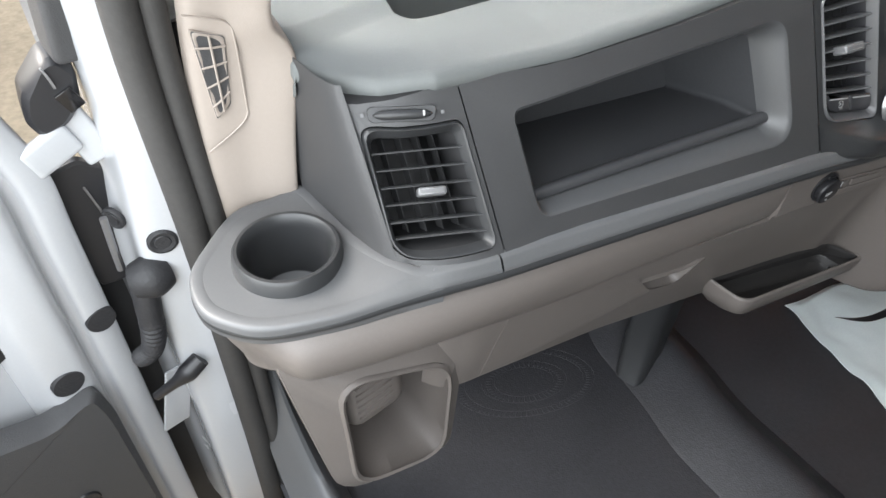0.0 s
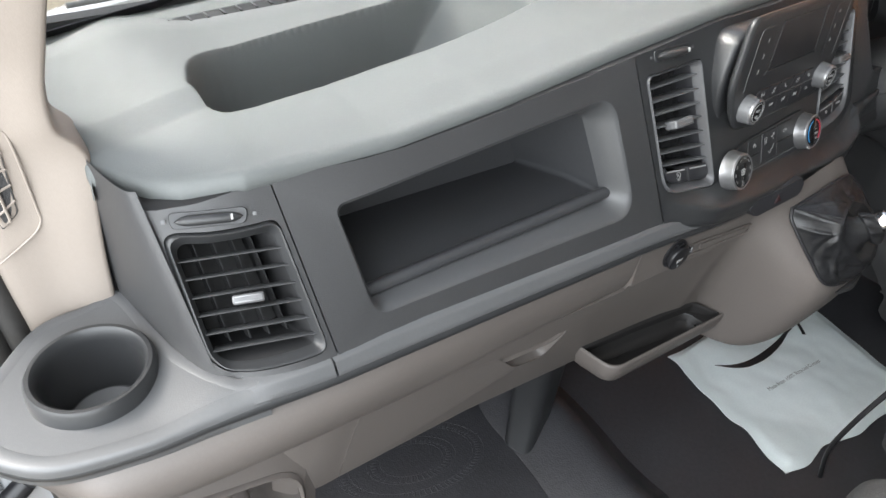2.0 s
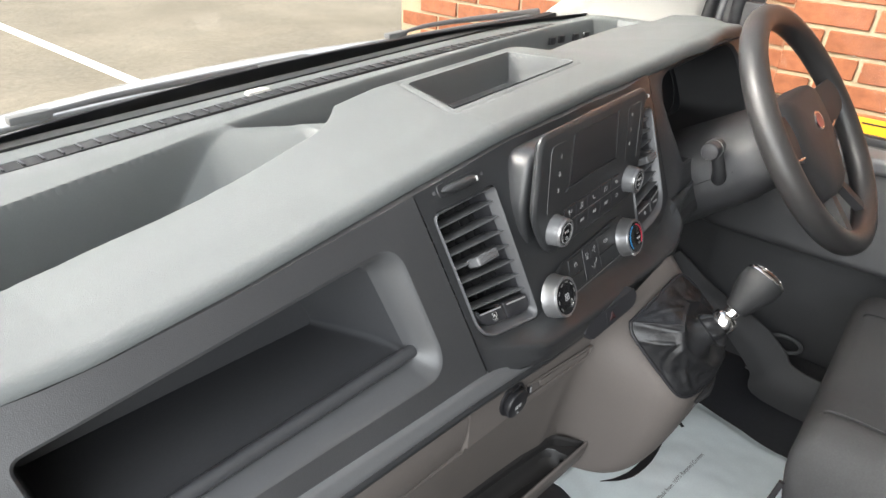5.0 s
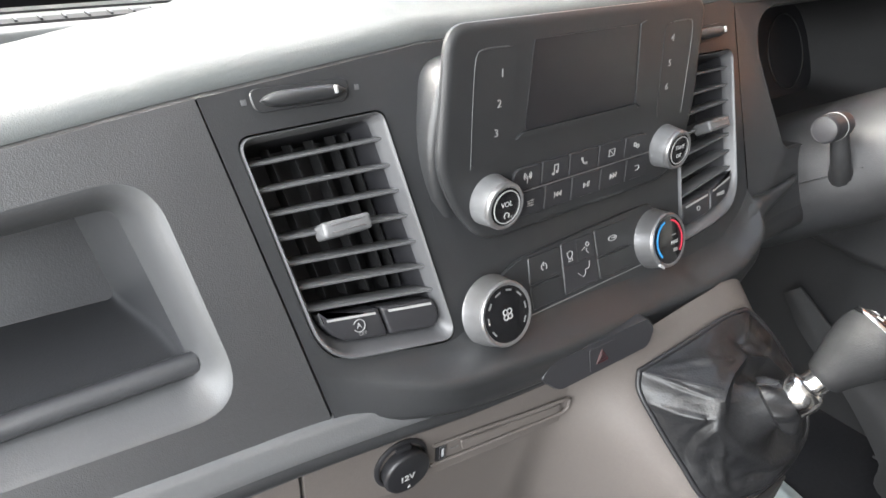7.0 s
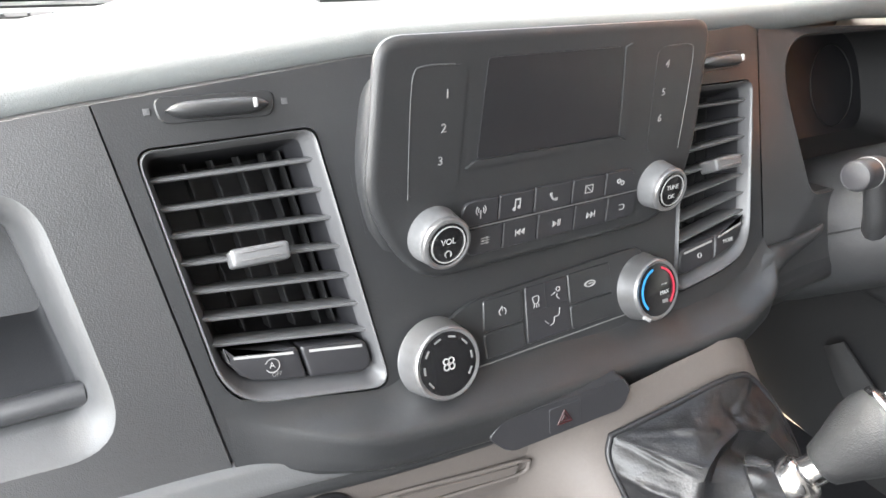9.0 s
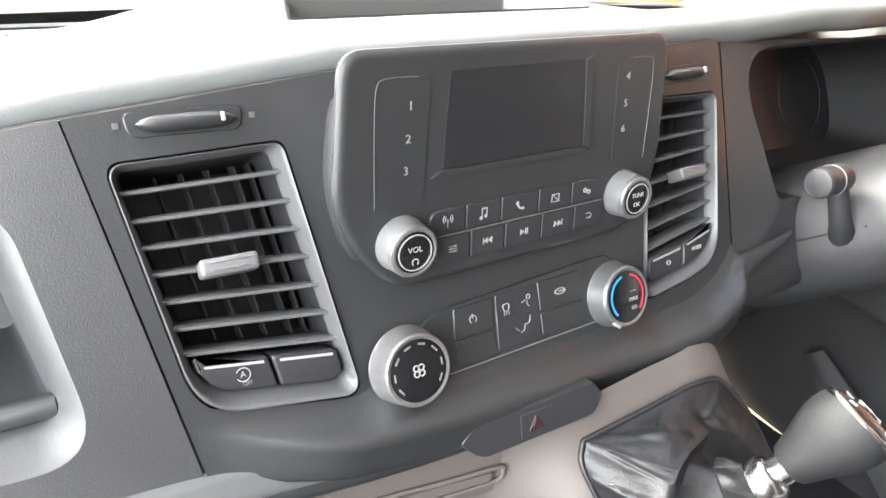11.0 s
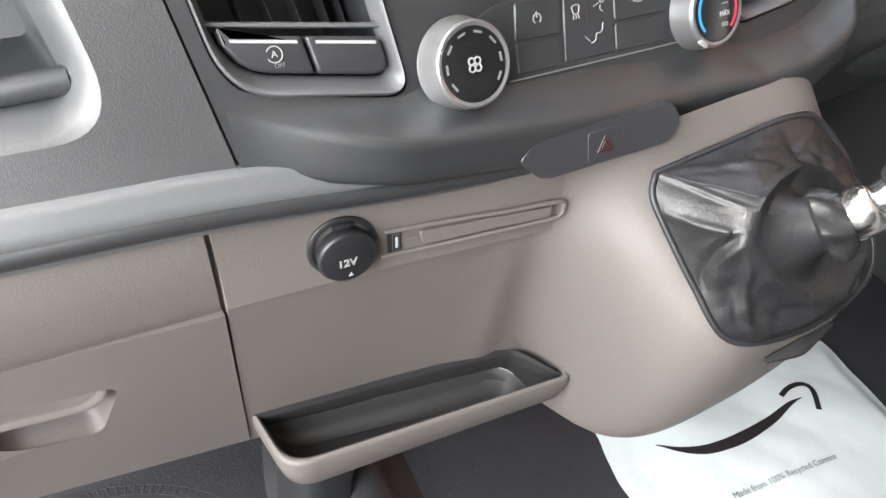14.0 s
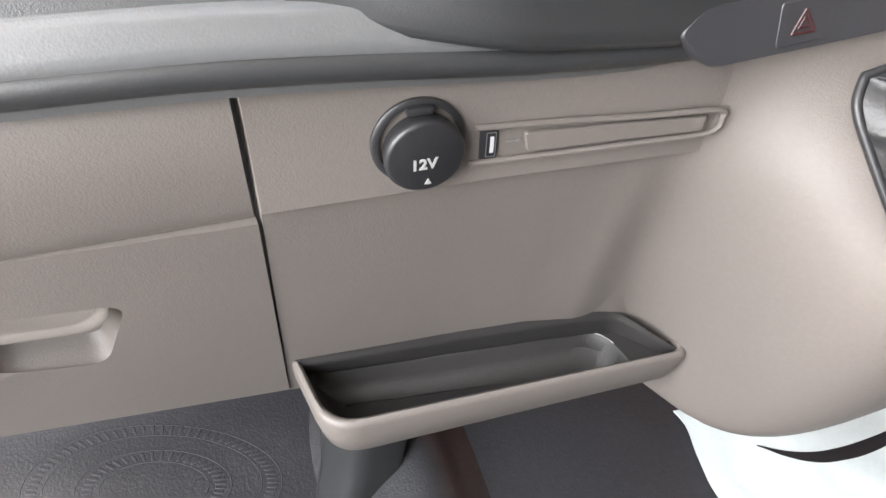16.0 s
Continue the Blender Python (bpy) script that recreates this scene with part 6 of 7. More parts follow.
part("hinge", prism(block[::-1], 0.040, facing(0, 0.376, 0), 0.006), BLACK, jamb, "black upper hinge cover", HG)
part("hinge_plate", box_bm(0.016, 0.004, 0.020, 0.001), GLOSS, jamb, "", HG @ pose(-0.872, 0.334, 0.640, 0, -25, 0))
part("hinge_bolt", tube([(-0.885, 0.334, 0.674), (-0.882, 0.333, 0.664), (-0.880, 0.333, 0.654)], 0.0012, 8, 6), SATIN, jamb, "", HG)
part("hinge_edge", tube([(-0.890, 0.360, 0.530), (-0.884, 0.360, 0.500), (-0.880, 0.360, 0.478)], 0.0013, 8, 6), SATIN, jamb, "bright hinge edge", HG)
part("hinge_edge", tube([(-0.876, 0.358, 0.434), (-0.874, 0.358, 0.420), (-0.872, 0.358, 0.404)], 0.0014, 8, 6), SATIN, jamb, "bright hinge edge", HG)
part("hinge_arm", box_bm(0.030, 0.012, 0.060, 0.005, (0, 0, 0), 3), WHITE, jamb, "white painted hinge arm", HG @ pose(-0.872, 0.352, 0.592, 0, -18, 0))
# added black sheet gives the open gap its shade and hides the ground
part("gap_shade", box_bm(0.09, 0.01, 1.20, 0.002), DEEP, jamb, "dark sheet in place of the shade between pillar and door", HG @ pose(-0.905, 0.400, -0.11))
part("hinge_pin", tube([(-0.884, 0.315, 0.52), (-0.886, 0.312, 0.48), (-0.887, 0.315, 0.45)], 0.004, 10, 8), SATIN, jamb, "", HG)
part("cable_boot", tube([(-0.846, 0.304, 0.440), (-0.862, 0.300, 0.440), (-0.878, 0.305, 0.436)], [0.020, 0.025, 0.020], 14, 14), RUBBER, jamb, "", HG)
hl = [(-0.870, 0.302, 0.44), (-0.876, 0.297, 0.40), (-0.880, 0.296, 0.365), (-0.888, 0.303, 0.33), (-0.903, 0.322, 0.30)]
rad = [0.015 + (0.0018 * math.sin(i * 2.2) if i > 22 else 0) - 0.00006 * i for i in range(60)]
part("cable_boot", tube(hl, rad, 120, 14), RUBBER, jamb, "ribbed rubber cable boot", HG)
part("check_strap", tube([(-0.843, 0.291, 0.293), (-0.862, 0.288, 0.282), (-0.880, 0.290, 0.27), (-0.905, 0.298, 0.25)], [0.012, 0.013, 0.007, 0.006], 18, 10), BLACK, jamb, "black door check strap", HG)
part("bracket", box_bm(0.04, 0.004, 0.10, 0.0015), WHITE, jamb, "white folded bracket", HG @ pose(-0.883, 0.325, 0.20, 0, 18, 25))
part("mirror_base", box_bm(0.028, 0.04, 0.24, 0.008, (0, 0, 0), 3), DOORGREY, jamb, "dark mirror base trim", HG @ pose(-0.853, 0.318, 0.795, 14, 2, 10))

# ---- open passenger door ----
DM = pose(-0.925, 0.335, 0.0, 0, 0, 180 + 14)
door_1 = thing("door_1", "open white van door with black plugs and dark inner card", "door", m=DM, kind="structure")
dg = []
for z in (-0.12, 0.05, 0.2, 0.3, 0.4, 0.5, 0.57, 0.63, 0.68):
    s = smooth01((z - 0.2) / 0.15)
    h = 0.030 * smooth01((z - 0.58) / 0.1)
    dg.append([(-0.012 + h, -0.06, z), (-0.012 + h, -0.012, z), (-0.006 + h, 0.0, z), (0.012 + h, 0.002, z), (0.020 + h, -0.006, z), (0.032 + h, -0.006, z), (0.042 + h, 0.004 + 0.006 * s, z), (0.075 + h, 0.006, z), (0.10 + h, -0.012, z), (0.14, -0.022, z), (0.6, -0.025, z), (0.95, -0.025, z)])
part("inner_skin", grid_bm(net(dg, 90, 60), 0.003), WHITE, door_1, "", None, 60)


def oval(rx, rz, h=0.0025):
    return rings_bm([[(rx * k * math.cos(a), rz * k * math.sin(a), z) for a in (2 * math.pi * i / 40 for i in range(40))] for k, z in ((1, -0.006), (1, h * 0.5), (0.94, h), (0.4, h))], False, True)


for x, z, r, y in ((0.002, 0.375, 0.0165, 0.004), (0.062, 0.320, 0.0175, 0.012), (0.026, 0.663, 0.022, 0.004)):
    part("plug", oval(r, r), RUBBER, door_1, "black rubber plug", pose(x, y, z, -90, 0, 0))
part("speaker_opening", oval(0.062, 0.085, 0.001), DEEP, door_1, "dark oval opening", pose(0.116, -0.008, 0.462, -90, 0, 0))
part("hook", box_bm(0.05, 0.012, 0.035, 0.006, (0, 0, 0), 3), WHITE, door_1, "white door hinge hook", pose(-0.022, 0.0, 0.592, 0, 20, 0))
card = [(0.034, -0.12), (0.90, -0.12), (0.90, 0.36), (0.24, 0.345), (0.14, 0.305), (0.09, 0.287), (0.062, 0.298), (0.043, 0.302), (0.035, 0.26)]
card = rounded(card, [0.005, 0.005, 0.03, 0.03, 0.02, 0.02, 0.01, 0.012, 0.02])
part("inner_trim", prism(card, 0.03, pose(0, 0.004, 0, 90, 0, 0) @ Matrix.Diagonal((1, 1, -1, 1)), 0.010), DOORGREY, door_1, "dark plastic door card")
part("fastener", oval(0.017, 0.020, 0.003), BLACK, door_1, "round black fastener", pose(0.112, 0.034, 0.135, -90, 0, 0))

# sill cover strips at the floor's outer edge
solo("kick_trim", grid_bm(net([[(-0.795, 0.30, 0.28), (-0.77, 0.26, 0.28), (-0.755, 0.30, 0.28)], [(-0.80, 0.24, 0.12), (-0.76, 0.20, 0.14), (-0.735, 0.26, 0.12)], [(-0.80, 0.1, 0.04), (-0.75, 0.05, 0.06), (-0.715, 0.05, 0.0)], [(-0.80, -0.3, 0.03), (-0.75, -0.3, 0.05), (-0.715, -0.3, 0.0)]], 12, 24), 0.004), STRIP, "dark grey plastic sill trim", "trim", kind="structure")

# ---- carrier bag on the floor ----
def bag_z(x, y):
    p = Vector((x * 7, y * 7, 0.3))
    ridges = abs(noise.noise(Vector((x * 11 + y * 6, y * 9 - x * 4, 1.7)))) * 0.014
    return 0.006 + 0.010 * noise.noise(p) + ridges * 0.35 + 0.0009 * noise.noise(p * 6)


bag = thing("carrier_bag", "crumpled pale plastic parcel bag with black curved print", "bag", (0.36, -0.1, 0.0))
BG = Matrix.Translation((-0.36, 0.1, 0))
bc = [Vector((0.185, 0.085)), Vector((0.590, 0.03)), Vector((0.515, -0.275)), Vector((0.130, -0.20))]


def bag_pt(u, v, dz=0.0):
    a, b = bc[3].lerp(bc[2], u), bc[0].lerp(bc[1], u)
    p = a.lerp(b, v)
    edge = min(u, 1 - u, v, 1 - v)
    w = Vector((p.x + 0.012 * noise.noise(Vector((v * 5, u * 5, 4))), p.y + 0.012 * noise.noise(Vector((u * 5, v * 5, 9)))))
    return Vector((w.x, w.y, max(0.004, bag_z(w.x, w.y) * smooth01(edge / 0.06) + 0.006) + dz))


bgrid = [[bag_pt(i / 70, j / 60) for i in range(71)] for j in range(61)]
part("sheet", grid_bm(bgrid, 0.0015), BAG, bag, "", BG, 80)


def bag_place(x, y, dz=0.0016):
    """The bag's surface under a place of the plan."""
    u, v = 0.5, 0.5
    for _ in range(12):
        p = bag_pt(u, v)
        e = Vector((x - p.x, y - p.y))
        pu, pv = (bag_pt(u + 0.01, v) - p) / 0.01, (bag_pt(u, v + 0.01) - p) / 0.01
        det = pu.x * pv.y - pu.y * pv.x
        u += (e.x * pv.y - e.y * pv.x) / det
        v += (pu.x * e.y - pu.y * e.x) / det
    return bag_pt(u, v, dz)


sm = spline([(0.238, 0.012, 0), (0.258, -0.0075, 0), (0.283, -0.023, 0), (0.315, -0.0315, 0), (0.354, -0.035, 0), (0.400, -0.0335, 0), (0.438, -0.029, 0), (0.461, -0.030, 0)], 30)
g = []
for i, p in enumerate(sm):
    t = i / 29
    w = 0.001 + 0.014 * math.sin(math.pi * min(1, t)) ** 1.2
    d = (sm[min(29, i + 1)] - sm[max(0, i - 1)]).normalized()
    nrm = Vector((-d.y, d.x, 0))
    g.append([bag_place(*(p + nrm * (w * k))[:2]) for k in (-0.5, 0, 0.5)])
part("printed_curve", grid_bm(g, 0.0004), BAGPRINT, bag, "black curved print", BG)
hk = spline([(0.440, -0.014, 0), (0.460, -0.010, 0), (0.480, -0.014, 0), (0.485, -0.028, 0), (0.463, -0.055, 0)], 16)
g = []
for i, p in enumerate(hk):
    d = (hk[min(15, i + 1)] - hk[max(0, i - 1)]).normalized()
    nrm = Vector((-d.y, d.x, 0))
    g.append([bag_place(*(p + nrm * (0.007 * k))[:2]) for k in (-0.5, 0, 0.5)])
part("printed_hook", grid_bm(g, 0.0004), BAGPRINT, bag, "black curved print", BG)
tm = text_mesh("Made from 100% Recycled Content", 0.0108, 0.0002)
for v in tm.vertices:
    q = Matrix.Rotation(radians(-9), 2) @ Vector((v.co.x, v.co.y))
    w = bag_place(0.345 + q.x, -0.098 + q.y, 0.0019)
    v.co = w
part("lettering", tm, GREYPRINT, bag, "small grey print", BG)

# ---- instrument binnacle, column, wheel ----
binn = thing("instrument_binnacle", "dark hooded instrument binnacle behind the steering wheel", "instrument panel", (0.42, 0.1, 0.68))
BN = Matrix.Translation((-0.42, -0.1, -0.68))
BOPEN = [(0.300, 0.611), (0.615, 0.608), (0.605, 0.734), (0.258, 0.734)]
bo = rquad(BOPEN, [0.012, 0.04, 0.065, 0.055], 8, 10)
bc0 = (0.445, 0.675)
outer = [(0.2230, 0.5565), (0.72, 0.5565), (0.72, 0.728), (0.2340, 0.742)]


def bo_at(k, dx=0.0, dz=0.0):
    return [(bc0[0] + (x - bc0[0]) * k + dx, bc0[1] + (z - bc0[1]) * k + dz) for x, z in bo]


lo = [[face_pt(x, min(z, top_z(x)), 0.0) for x, z in rquad(outer, 0.0004, 8, 10)]]
for k, dep in ((1.035, 0.0), (1.015, -0.0015), (1.0, 0.0), (0.99, 0.004)):
    lo.append([face_pt(x, z, dep) for x, z in bo_at(k)])
part("surround", rings_bm(lo), FASCIA, binn, "charcoal grained surround", BN, 55)
lo = [[face_pt(x, z, dep) for x, z in bo_at(k, 0, dz)] for k, dep, dz in ((0.99, 0.004, 0), (0.97, 0.03, 0.003), (0.93, 0.07, 0.010), (0.84, 0.105, 0.022))]
part("hood", rings_bm(lo), DEEP, binn, "", BN, 60)
part("lens", rings_bm([[face_pt(x, z, dep) for x, z in bo_at(k, 0, 0.022)] for k, dep in ((0.845, 0.104), (0.6, 0.108), (0.2, 0.110))], False, True), SCREEN, binn, "dark gauge lens", BN, 60)
for gx in (0.365, 0.525):
    part("dial", tube([face_pt(gx + 0.042 * math.cos(a), 0.690 + 0.042 * math.sin(a), 0.1035) for a in (2 * math.pi * i / 16 for i in range(16))], 0.0010, 48, 6, closed=True), DEEP, binn, "dark gauge ring", BN)
# knee panel below the binnacle
rows = []
for z, dy in ((0.557, 0.0), (0.545, -0.004), (0.53, 0.0), (0.50, 0.03), (0.46, 0.055), (0.42, 0.085), (0.38, 0.13), (0.36, 0.20)):
    rows.append([(x, face_y(x, 0.557) + dy + (0.03 * smooth01((x - 0.55) / 0.2)) + 0.03 * smooth01((0.26 - x) / 0.06) * smooth01((0.55 - z) / 0.05), z - 0.02 * smooth01((0.27 - x) / 0.05) * smooth01((0.55 - z) / 0.1)) for x in (0.215, 0.24, 0.30, 0.45, 0.60, 0.70, 0.80)])
solo("knee_panel", grid_bm(net(rows, 40, 40)), COLUMN, "charcoal plastic panel below the binnacle", "panel", kind="structure")
wing = [face_pt(x, z, dd) for x, z, dd in ((0.190, 0.548, 0.002), (0.225, 0.572, -0.001), (0.255, 0.577, -0.005), (0.285, 0.584, -0.010), (0.296, 0.588, -0.010))]
dash("stack_wing", tube(wing, [0.012, 0.012, 0.007, 0.004, 0.002], 30, 12), SMOOTH, "charcoal end of the stack lip")

def wheel_frame(at, lean):
    s, c = math.sin(radians(lean)), math.cos(radians(lean))
    return Matrix.Translation(at) @ Matrix(((1, 0, 0), (0, s, -c), (0, c, s))).to_4x4()


wheel = thing("steering_wheel", "black three-spoke steering wheel with a dark airbag hub", "steering wheel", m=wheel_frame((0.477, -0.109, 0.651), 37))
part("rim", tube([(0.178 * math.cos(2 * math.pi * i / 24), 0.178 * math.sin(2 * math.pi * i / 24), 0) for i in range(24)], 0.0188, 96, 18, closed=True), RIMBLACK, wheel, "black grained rim")
hub = rounded([(-0.040, -0.100), (0.040, -0.100), (0.086, -0.010), (0.074, 0.056), (-0.074, 0.056), (-0.086, -0.010)], [0.018, 0.018, 0.03, 0.022, 0.022, 0.03])
lo = [[(x * s * 1.12, y * s * 1.08, z) for x, y in hub] for s, z in ((0.9, -0.05), (1.0, -0.035), (1.0, -0.012), (0.96, -0.002), (0.86, 0.005), (0.6, 0.009), (0.25, 0.011))]
part("hub", rings_bm(lo, True, True), COLUMN, wheel, "dark airbag cover", None, 50)
for sx in (-1, 1):
    sp = [[(sx * lerp(0.070, 0.170, t), lerp(0.004, 0.020, t) + w * lerp(0.036, 0.024, t), lerp(-0.018, -0.004, t) + 0.004 * (1 - w * w)) for w in (-1, -0.5, 0, 0.5, 1)] for t in (0, 0.3, 0.6, 1)]
    s = part("spoke", grid_bm(sp, 0.012), COLUMN, wheel)
    part("button_pad", prism(rounded([(-0.020, -0.024), (0.020, -0.018), (0.022, 0.022), (-0.018, 0.024)], 0.007), 0.007, None, 0.002), GLOSS, s, "gloss black button pad", pose(sx * 0.108, 0.006, -0.009))
    part("pad_edge", tube([(sx * 0.088, -0.022, -0.001), (sx * 0.112, -0.019, -0.001), (sx * 0.130, -0.010, -0.001), (sx * 0.133, 0.018, -0.001)], 0.0030, 24, 8), CHROME, s, "silver edge of the button pad")
    for k in range(3):
        part("button", box_bm(0.020, 0.007, 0.003, 0.001), SATIN if k == 1 else BUTTON, s, "small wheel button", pose(sx * 0.108, -0.008 + 0.013 * k, -0.001))
    prong = [[(sx * (lerp(0.026, 0.060, t) + 0.010 * w), lerp(-0.088, -0.166, t), lerp(-0.016, -0.003, t)) for w in (-1, -0.4, 0.4, 1)] for t in (0, 0.35, 0.7, 1)]
    part("spoke", grid_bm(prong, 0.012), COLUMN, wheel, "dark lower spoke prong")
part("emblem", lathe([(0.0165, 0.0), (0.0165, 0.002), (0.0150, 0.0034), (0.0128, 0.0026), (0.0005, 0.0026)], 32), CHROME, wheel, "plain silver oval badge", pose(0, 0.008, 0.0095) @ Matrix.Diagonal((1.1, 0.9, 1, 1)))
part("emblem", lathe([(0.0126, 0.0), (0.0126, 0.001), (0.0005, 0.0012)], 32), BADGE, wheel, "dull red badge centre", pose(0, 0.008, 0.0122) @ Matrix.Diagonal((1.1, 0.9, 1, 1)))
col = thing("steering_column", "charcoal steering column shroud with two stalks", "steering column", m=wheel_frame((0.440, -0.122, 0.675), 35))
lo = []
for z, w, h in ((-0.045, 0.050, 0.044), (-0.052, 0.058, 0.052), (-0.07, 0.064, 0.056), (-0.10, 0.070, 0.060), (-0.104, 0.073, 0.063), (-0.15, 0.080, 0.066), (-0.24, 0.092, 0.072)):
    lo.append([((w + 0.038) * math.copysign(abs(math.cos(a)) ** 0.75, math.cos(a)), h * math.copysign(abs(math.sin(a)) ** 0.75, math.sin(a)) - 0.012, z) for a in (2 * math.pi * i / 48 for i in range(48))])
part("shroud", rings_bm(lo, True, True), COLUMN, col, "", None, 50)
part("shroud_joint", tube([(-0.1085, -0.012, -0.10), (-0.1185, -0.012, -0.15), (-0.1305, -0.012, -0.24)], 0.0008, 12, 6), DEEP, col, "")
for sx in (-1, 1):
    st = part("stalk", tube([(sx * 0.103, -0.018, -0.125), (sx * 0.123, -0.004, -0.112), (sx * 0.133, 0.018, -0.102), (sx * 0.135, 0.032, -0.099)], [0.012, 0.009, 0.008, 0.010], 20, 12), COLUMN, col, "black control stalk")
    part("stalk_end", tube([(sx * 0.121, 0.033, -0.099), (sx * 0.127, 0.033, -0.099), (sx * 0.143, 0.033, -0.0985), (sx * 0.159, 0.033, -0.098), (sx * 0.162, 0.033, -0.098)], [0.009, 0.0120, 0.0128, 0.0126, 0.0105], 24, 18), BUTTON, st, "grey stalk end")
    part("ring_line", tube([(sx * 0.143, 0.033 + 0.0129 * math.cos(a), -0.0985 + 0.0129 * math.sin(a)) for a in (2 * math.pi * i / 12 for i in range(12))], 0.0005, 36, 5, closed=True), DIMMARK, st)

# ---- seats ----
def seat(x0, x1, y0, label):
    w = x1 - x0
    s = thing("seat", label, "seat", ((x0 + x1) / 2, y0 - 0.25, 0.1), group="cab seats")
    S = Matrix.Translation((-(x0 + x1) / 2, -(y0 - 0.25), -0.1))
    rows = []
    for y, z in ((0.035, 0.22), (0.012, 0.25), (0.0, 0.30), (0.012, 0.338), (0.05, 0.352), (0.2, 0.345), (0.45, 0.33), (0.5, 0.30)):
        r = []
        for t, dz, dy in ((0, -0.12, 0.03), (0.015, -0.04, 0.012), (0.06, 0.0, 0.0), (0.15, 0.006, 0), (0.25, -0.006, 0), (0.5, -0.010, 0), (0.75, -0.006, 0), (0.85, 0.006, 0), (0.94, 0.0, 0), (0.985, -0.04, 0.012), (1, -0.12, 0.03)):
            r.append((x0 + w * t, y0 - y - dy, max(0.16, z + dz)))
        rows.append(r)
    part("cushion", grid_bm(net(rows, 60, 40)), FABRIC, s, "", S, 80)
    part("seam", tube([(x0 + w * 0.2, y0 - 0.014, 0.338), (x0 + w * 0.2, y0 - 0.05, 0.3525), (x0 + w * 0.2, y0 - 0.3, 0.34)], 0.0018, 20, 6), BLACK, s, "", S)
    part("seam", tube([(x0 + w * 0.8, y0 - 0.014, 0.338), (x0 + w * 0.8, y0 - 0.05, 0.3525), (x0 + w * 0.8, y0 - 0.3, 0.34)], 0.0018, 20, 6), BLACK, s, "", S)
    part("backrest", box_bm(w * 0.94, 0.12, 0.62, 0.05, (0, 0, 0), 4), FABRIC, s, "", S @ pose((x0 + x1) / 2, y0 - 0.56, 0.62, -12))
    for k in range(1 if w < 0.6 else 2):
        part("headrest", box_bm(0.26, 0.09, 0.18, 0.035, (0, 0, 0), 4), FABRIC, s, "", S @ pose(x0 + w * ((0.5,) if w < 0.6 else (0.27, 0.73))[k], y0 - 0.65, 1.04, -8))
    part("base", box_bm(w * 0.86, 0.42, 0.19, 0.02, (0, 0, 0), 2), BLACK, s, "black plastic seat base", S @ pose((x0 + x1) / 2, y0 - 0.28, 0.095))
    return s


seat(0.145, 0.645, -0.245, "dark grey fabric driver seat on a black base")
seat(-0.76, -0.06, -0.285, "dark grey fabric passenger bench seat on a black base")
cable = tube([(0.13, -0.25, 0.30), (0.115, -0.235, 0.20), (0.12, -0.23, 0.12), (0.15, -0.24, 0.03)], 0.004, 30, 8)
solo("seat_cable", cable, BLACK, "black cable loop at the seat front", "cable")

# ---- driver door and window ----
door_2 = thing("door_2", "closed dark driver door with a grey armrest and pocket", "door", (0.82, -0.4, 0.0), kind="structure")
DD = Matrix.Translation((-0.82, 0.4, 0))
rows = []
for z, x in ((0.0, 0.80), (0.12, 0.785), (0.25, 0.782), (0.30, 0.780), (0.325, 0.770), (0.335, 0.725), (0.345, 0.708), (0.36, 0.706), (0.40, 0.724), (0.45, 0.755), (0.50, 0.780), (0.530, 0.80), (0.535, 0.85)):
    rows.append([(x + dx, y, z) for y, dx in ((0.34, 0.05), (0.20, 0.03), (0.08, 0.012), (0.0, 0.0), (-0.3, 0.0), (-0.7, 0.0), (-0.95, 0.01))])
part("door_card", grid_bm(net(rows, 30, 60), 0.004), DOORGREY, door_2, "", DD, 60)
rim_line = [(0.770, 0.115, 0.225), (0.752, 0.010, 0.172), (0.722, -0.100, 0.148), (0.692, -0.158, 0.126), (0.672, -0.215, 0.102), (0.668, -0.500, 0.100)]
low_line = [(0.772, 0.135, 0.205), (0.742, 0.078, 0.165), (0.711, -0.028, 0.115), (0.682, -0.110, 0.060), (0.664, -0.160, 0.010), (0.664, -0.500, 0.004)]
mid_line = [((a[0] + b[0]) / 2 - 0.006, (a[1] + b[1]) / 2, (a[2] + b[2]) / 2) for a, b in zip(rim_line, low_line)]
part("pocket", grid_bm(net([rim_line, mid_line, low_line], 30, 14), 0.005), DOORGREY, door_2, "open grey door pocket", DD, 60)
part("pocket_rim", tube(rim_line, 0.0045, 40, 10), DOORGREY, door_2, "rounded rim of the door pocket", DD)
part("cup_ring", tube([(0.742 + 0.030 * math.cos(2 * math.pi * i / 16), -0.150 + 0.034 * math.sin(2 * math.pi * i / 16), 0.112) for i in range(16)], 0.004, 48, 8, closed=True), DULLGREY, door_2, "grey ring of the door cup holder", DD)
part("pocket_floor", box_bm(0.11, 0.70, 0.006, 0.002), DOORGREY, door_2, "", DD @ pose(0.735, -0.45, 0.06))
part("ledge", box_bm(0.07, 0.55, 0.03, 0.010, (0, 0, 0), 3), DULLGREY, door_2, "grey door top ledge", DD @ pose(0.80, -0.28, 0.522))
window_2 = solo("window_2", box_bm(0.005, 0.52, 0.82, 0.001, (0.865, -0.22, 0.96)), GLASS, "clear driver door window glass", "window", kind="structure")
window_2.visible_shadow = False
win = thing("window_frame", "black door window frame and rubber", "window frame", (0.86, 0.1, 0.64), kind="structure")
WF = Matrix.Translation((-0.86, -0.1, -0.64))
part("front_post", tube([(0.855, 0.125, 0.54), (0.857, 0.137, 0.78), (0.86, 0.055, 1.0), (0.86, -0.2, 1.38)], 0.018, 30, 10), BLACK, win, "", WF)
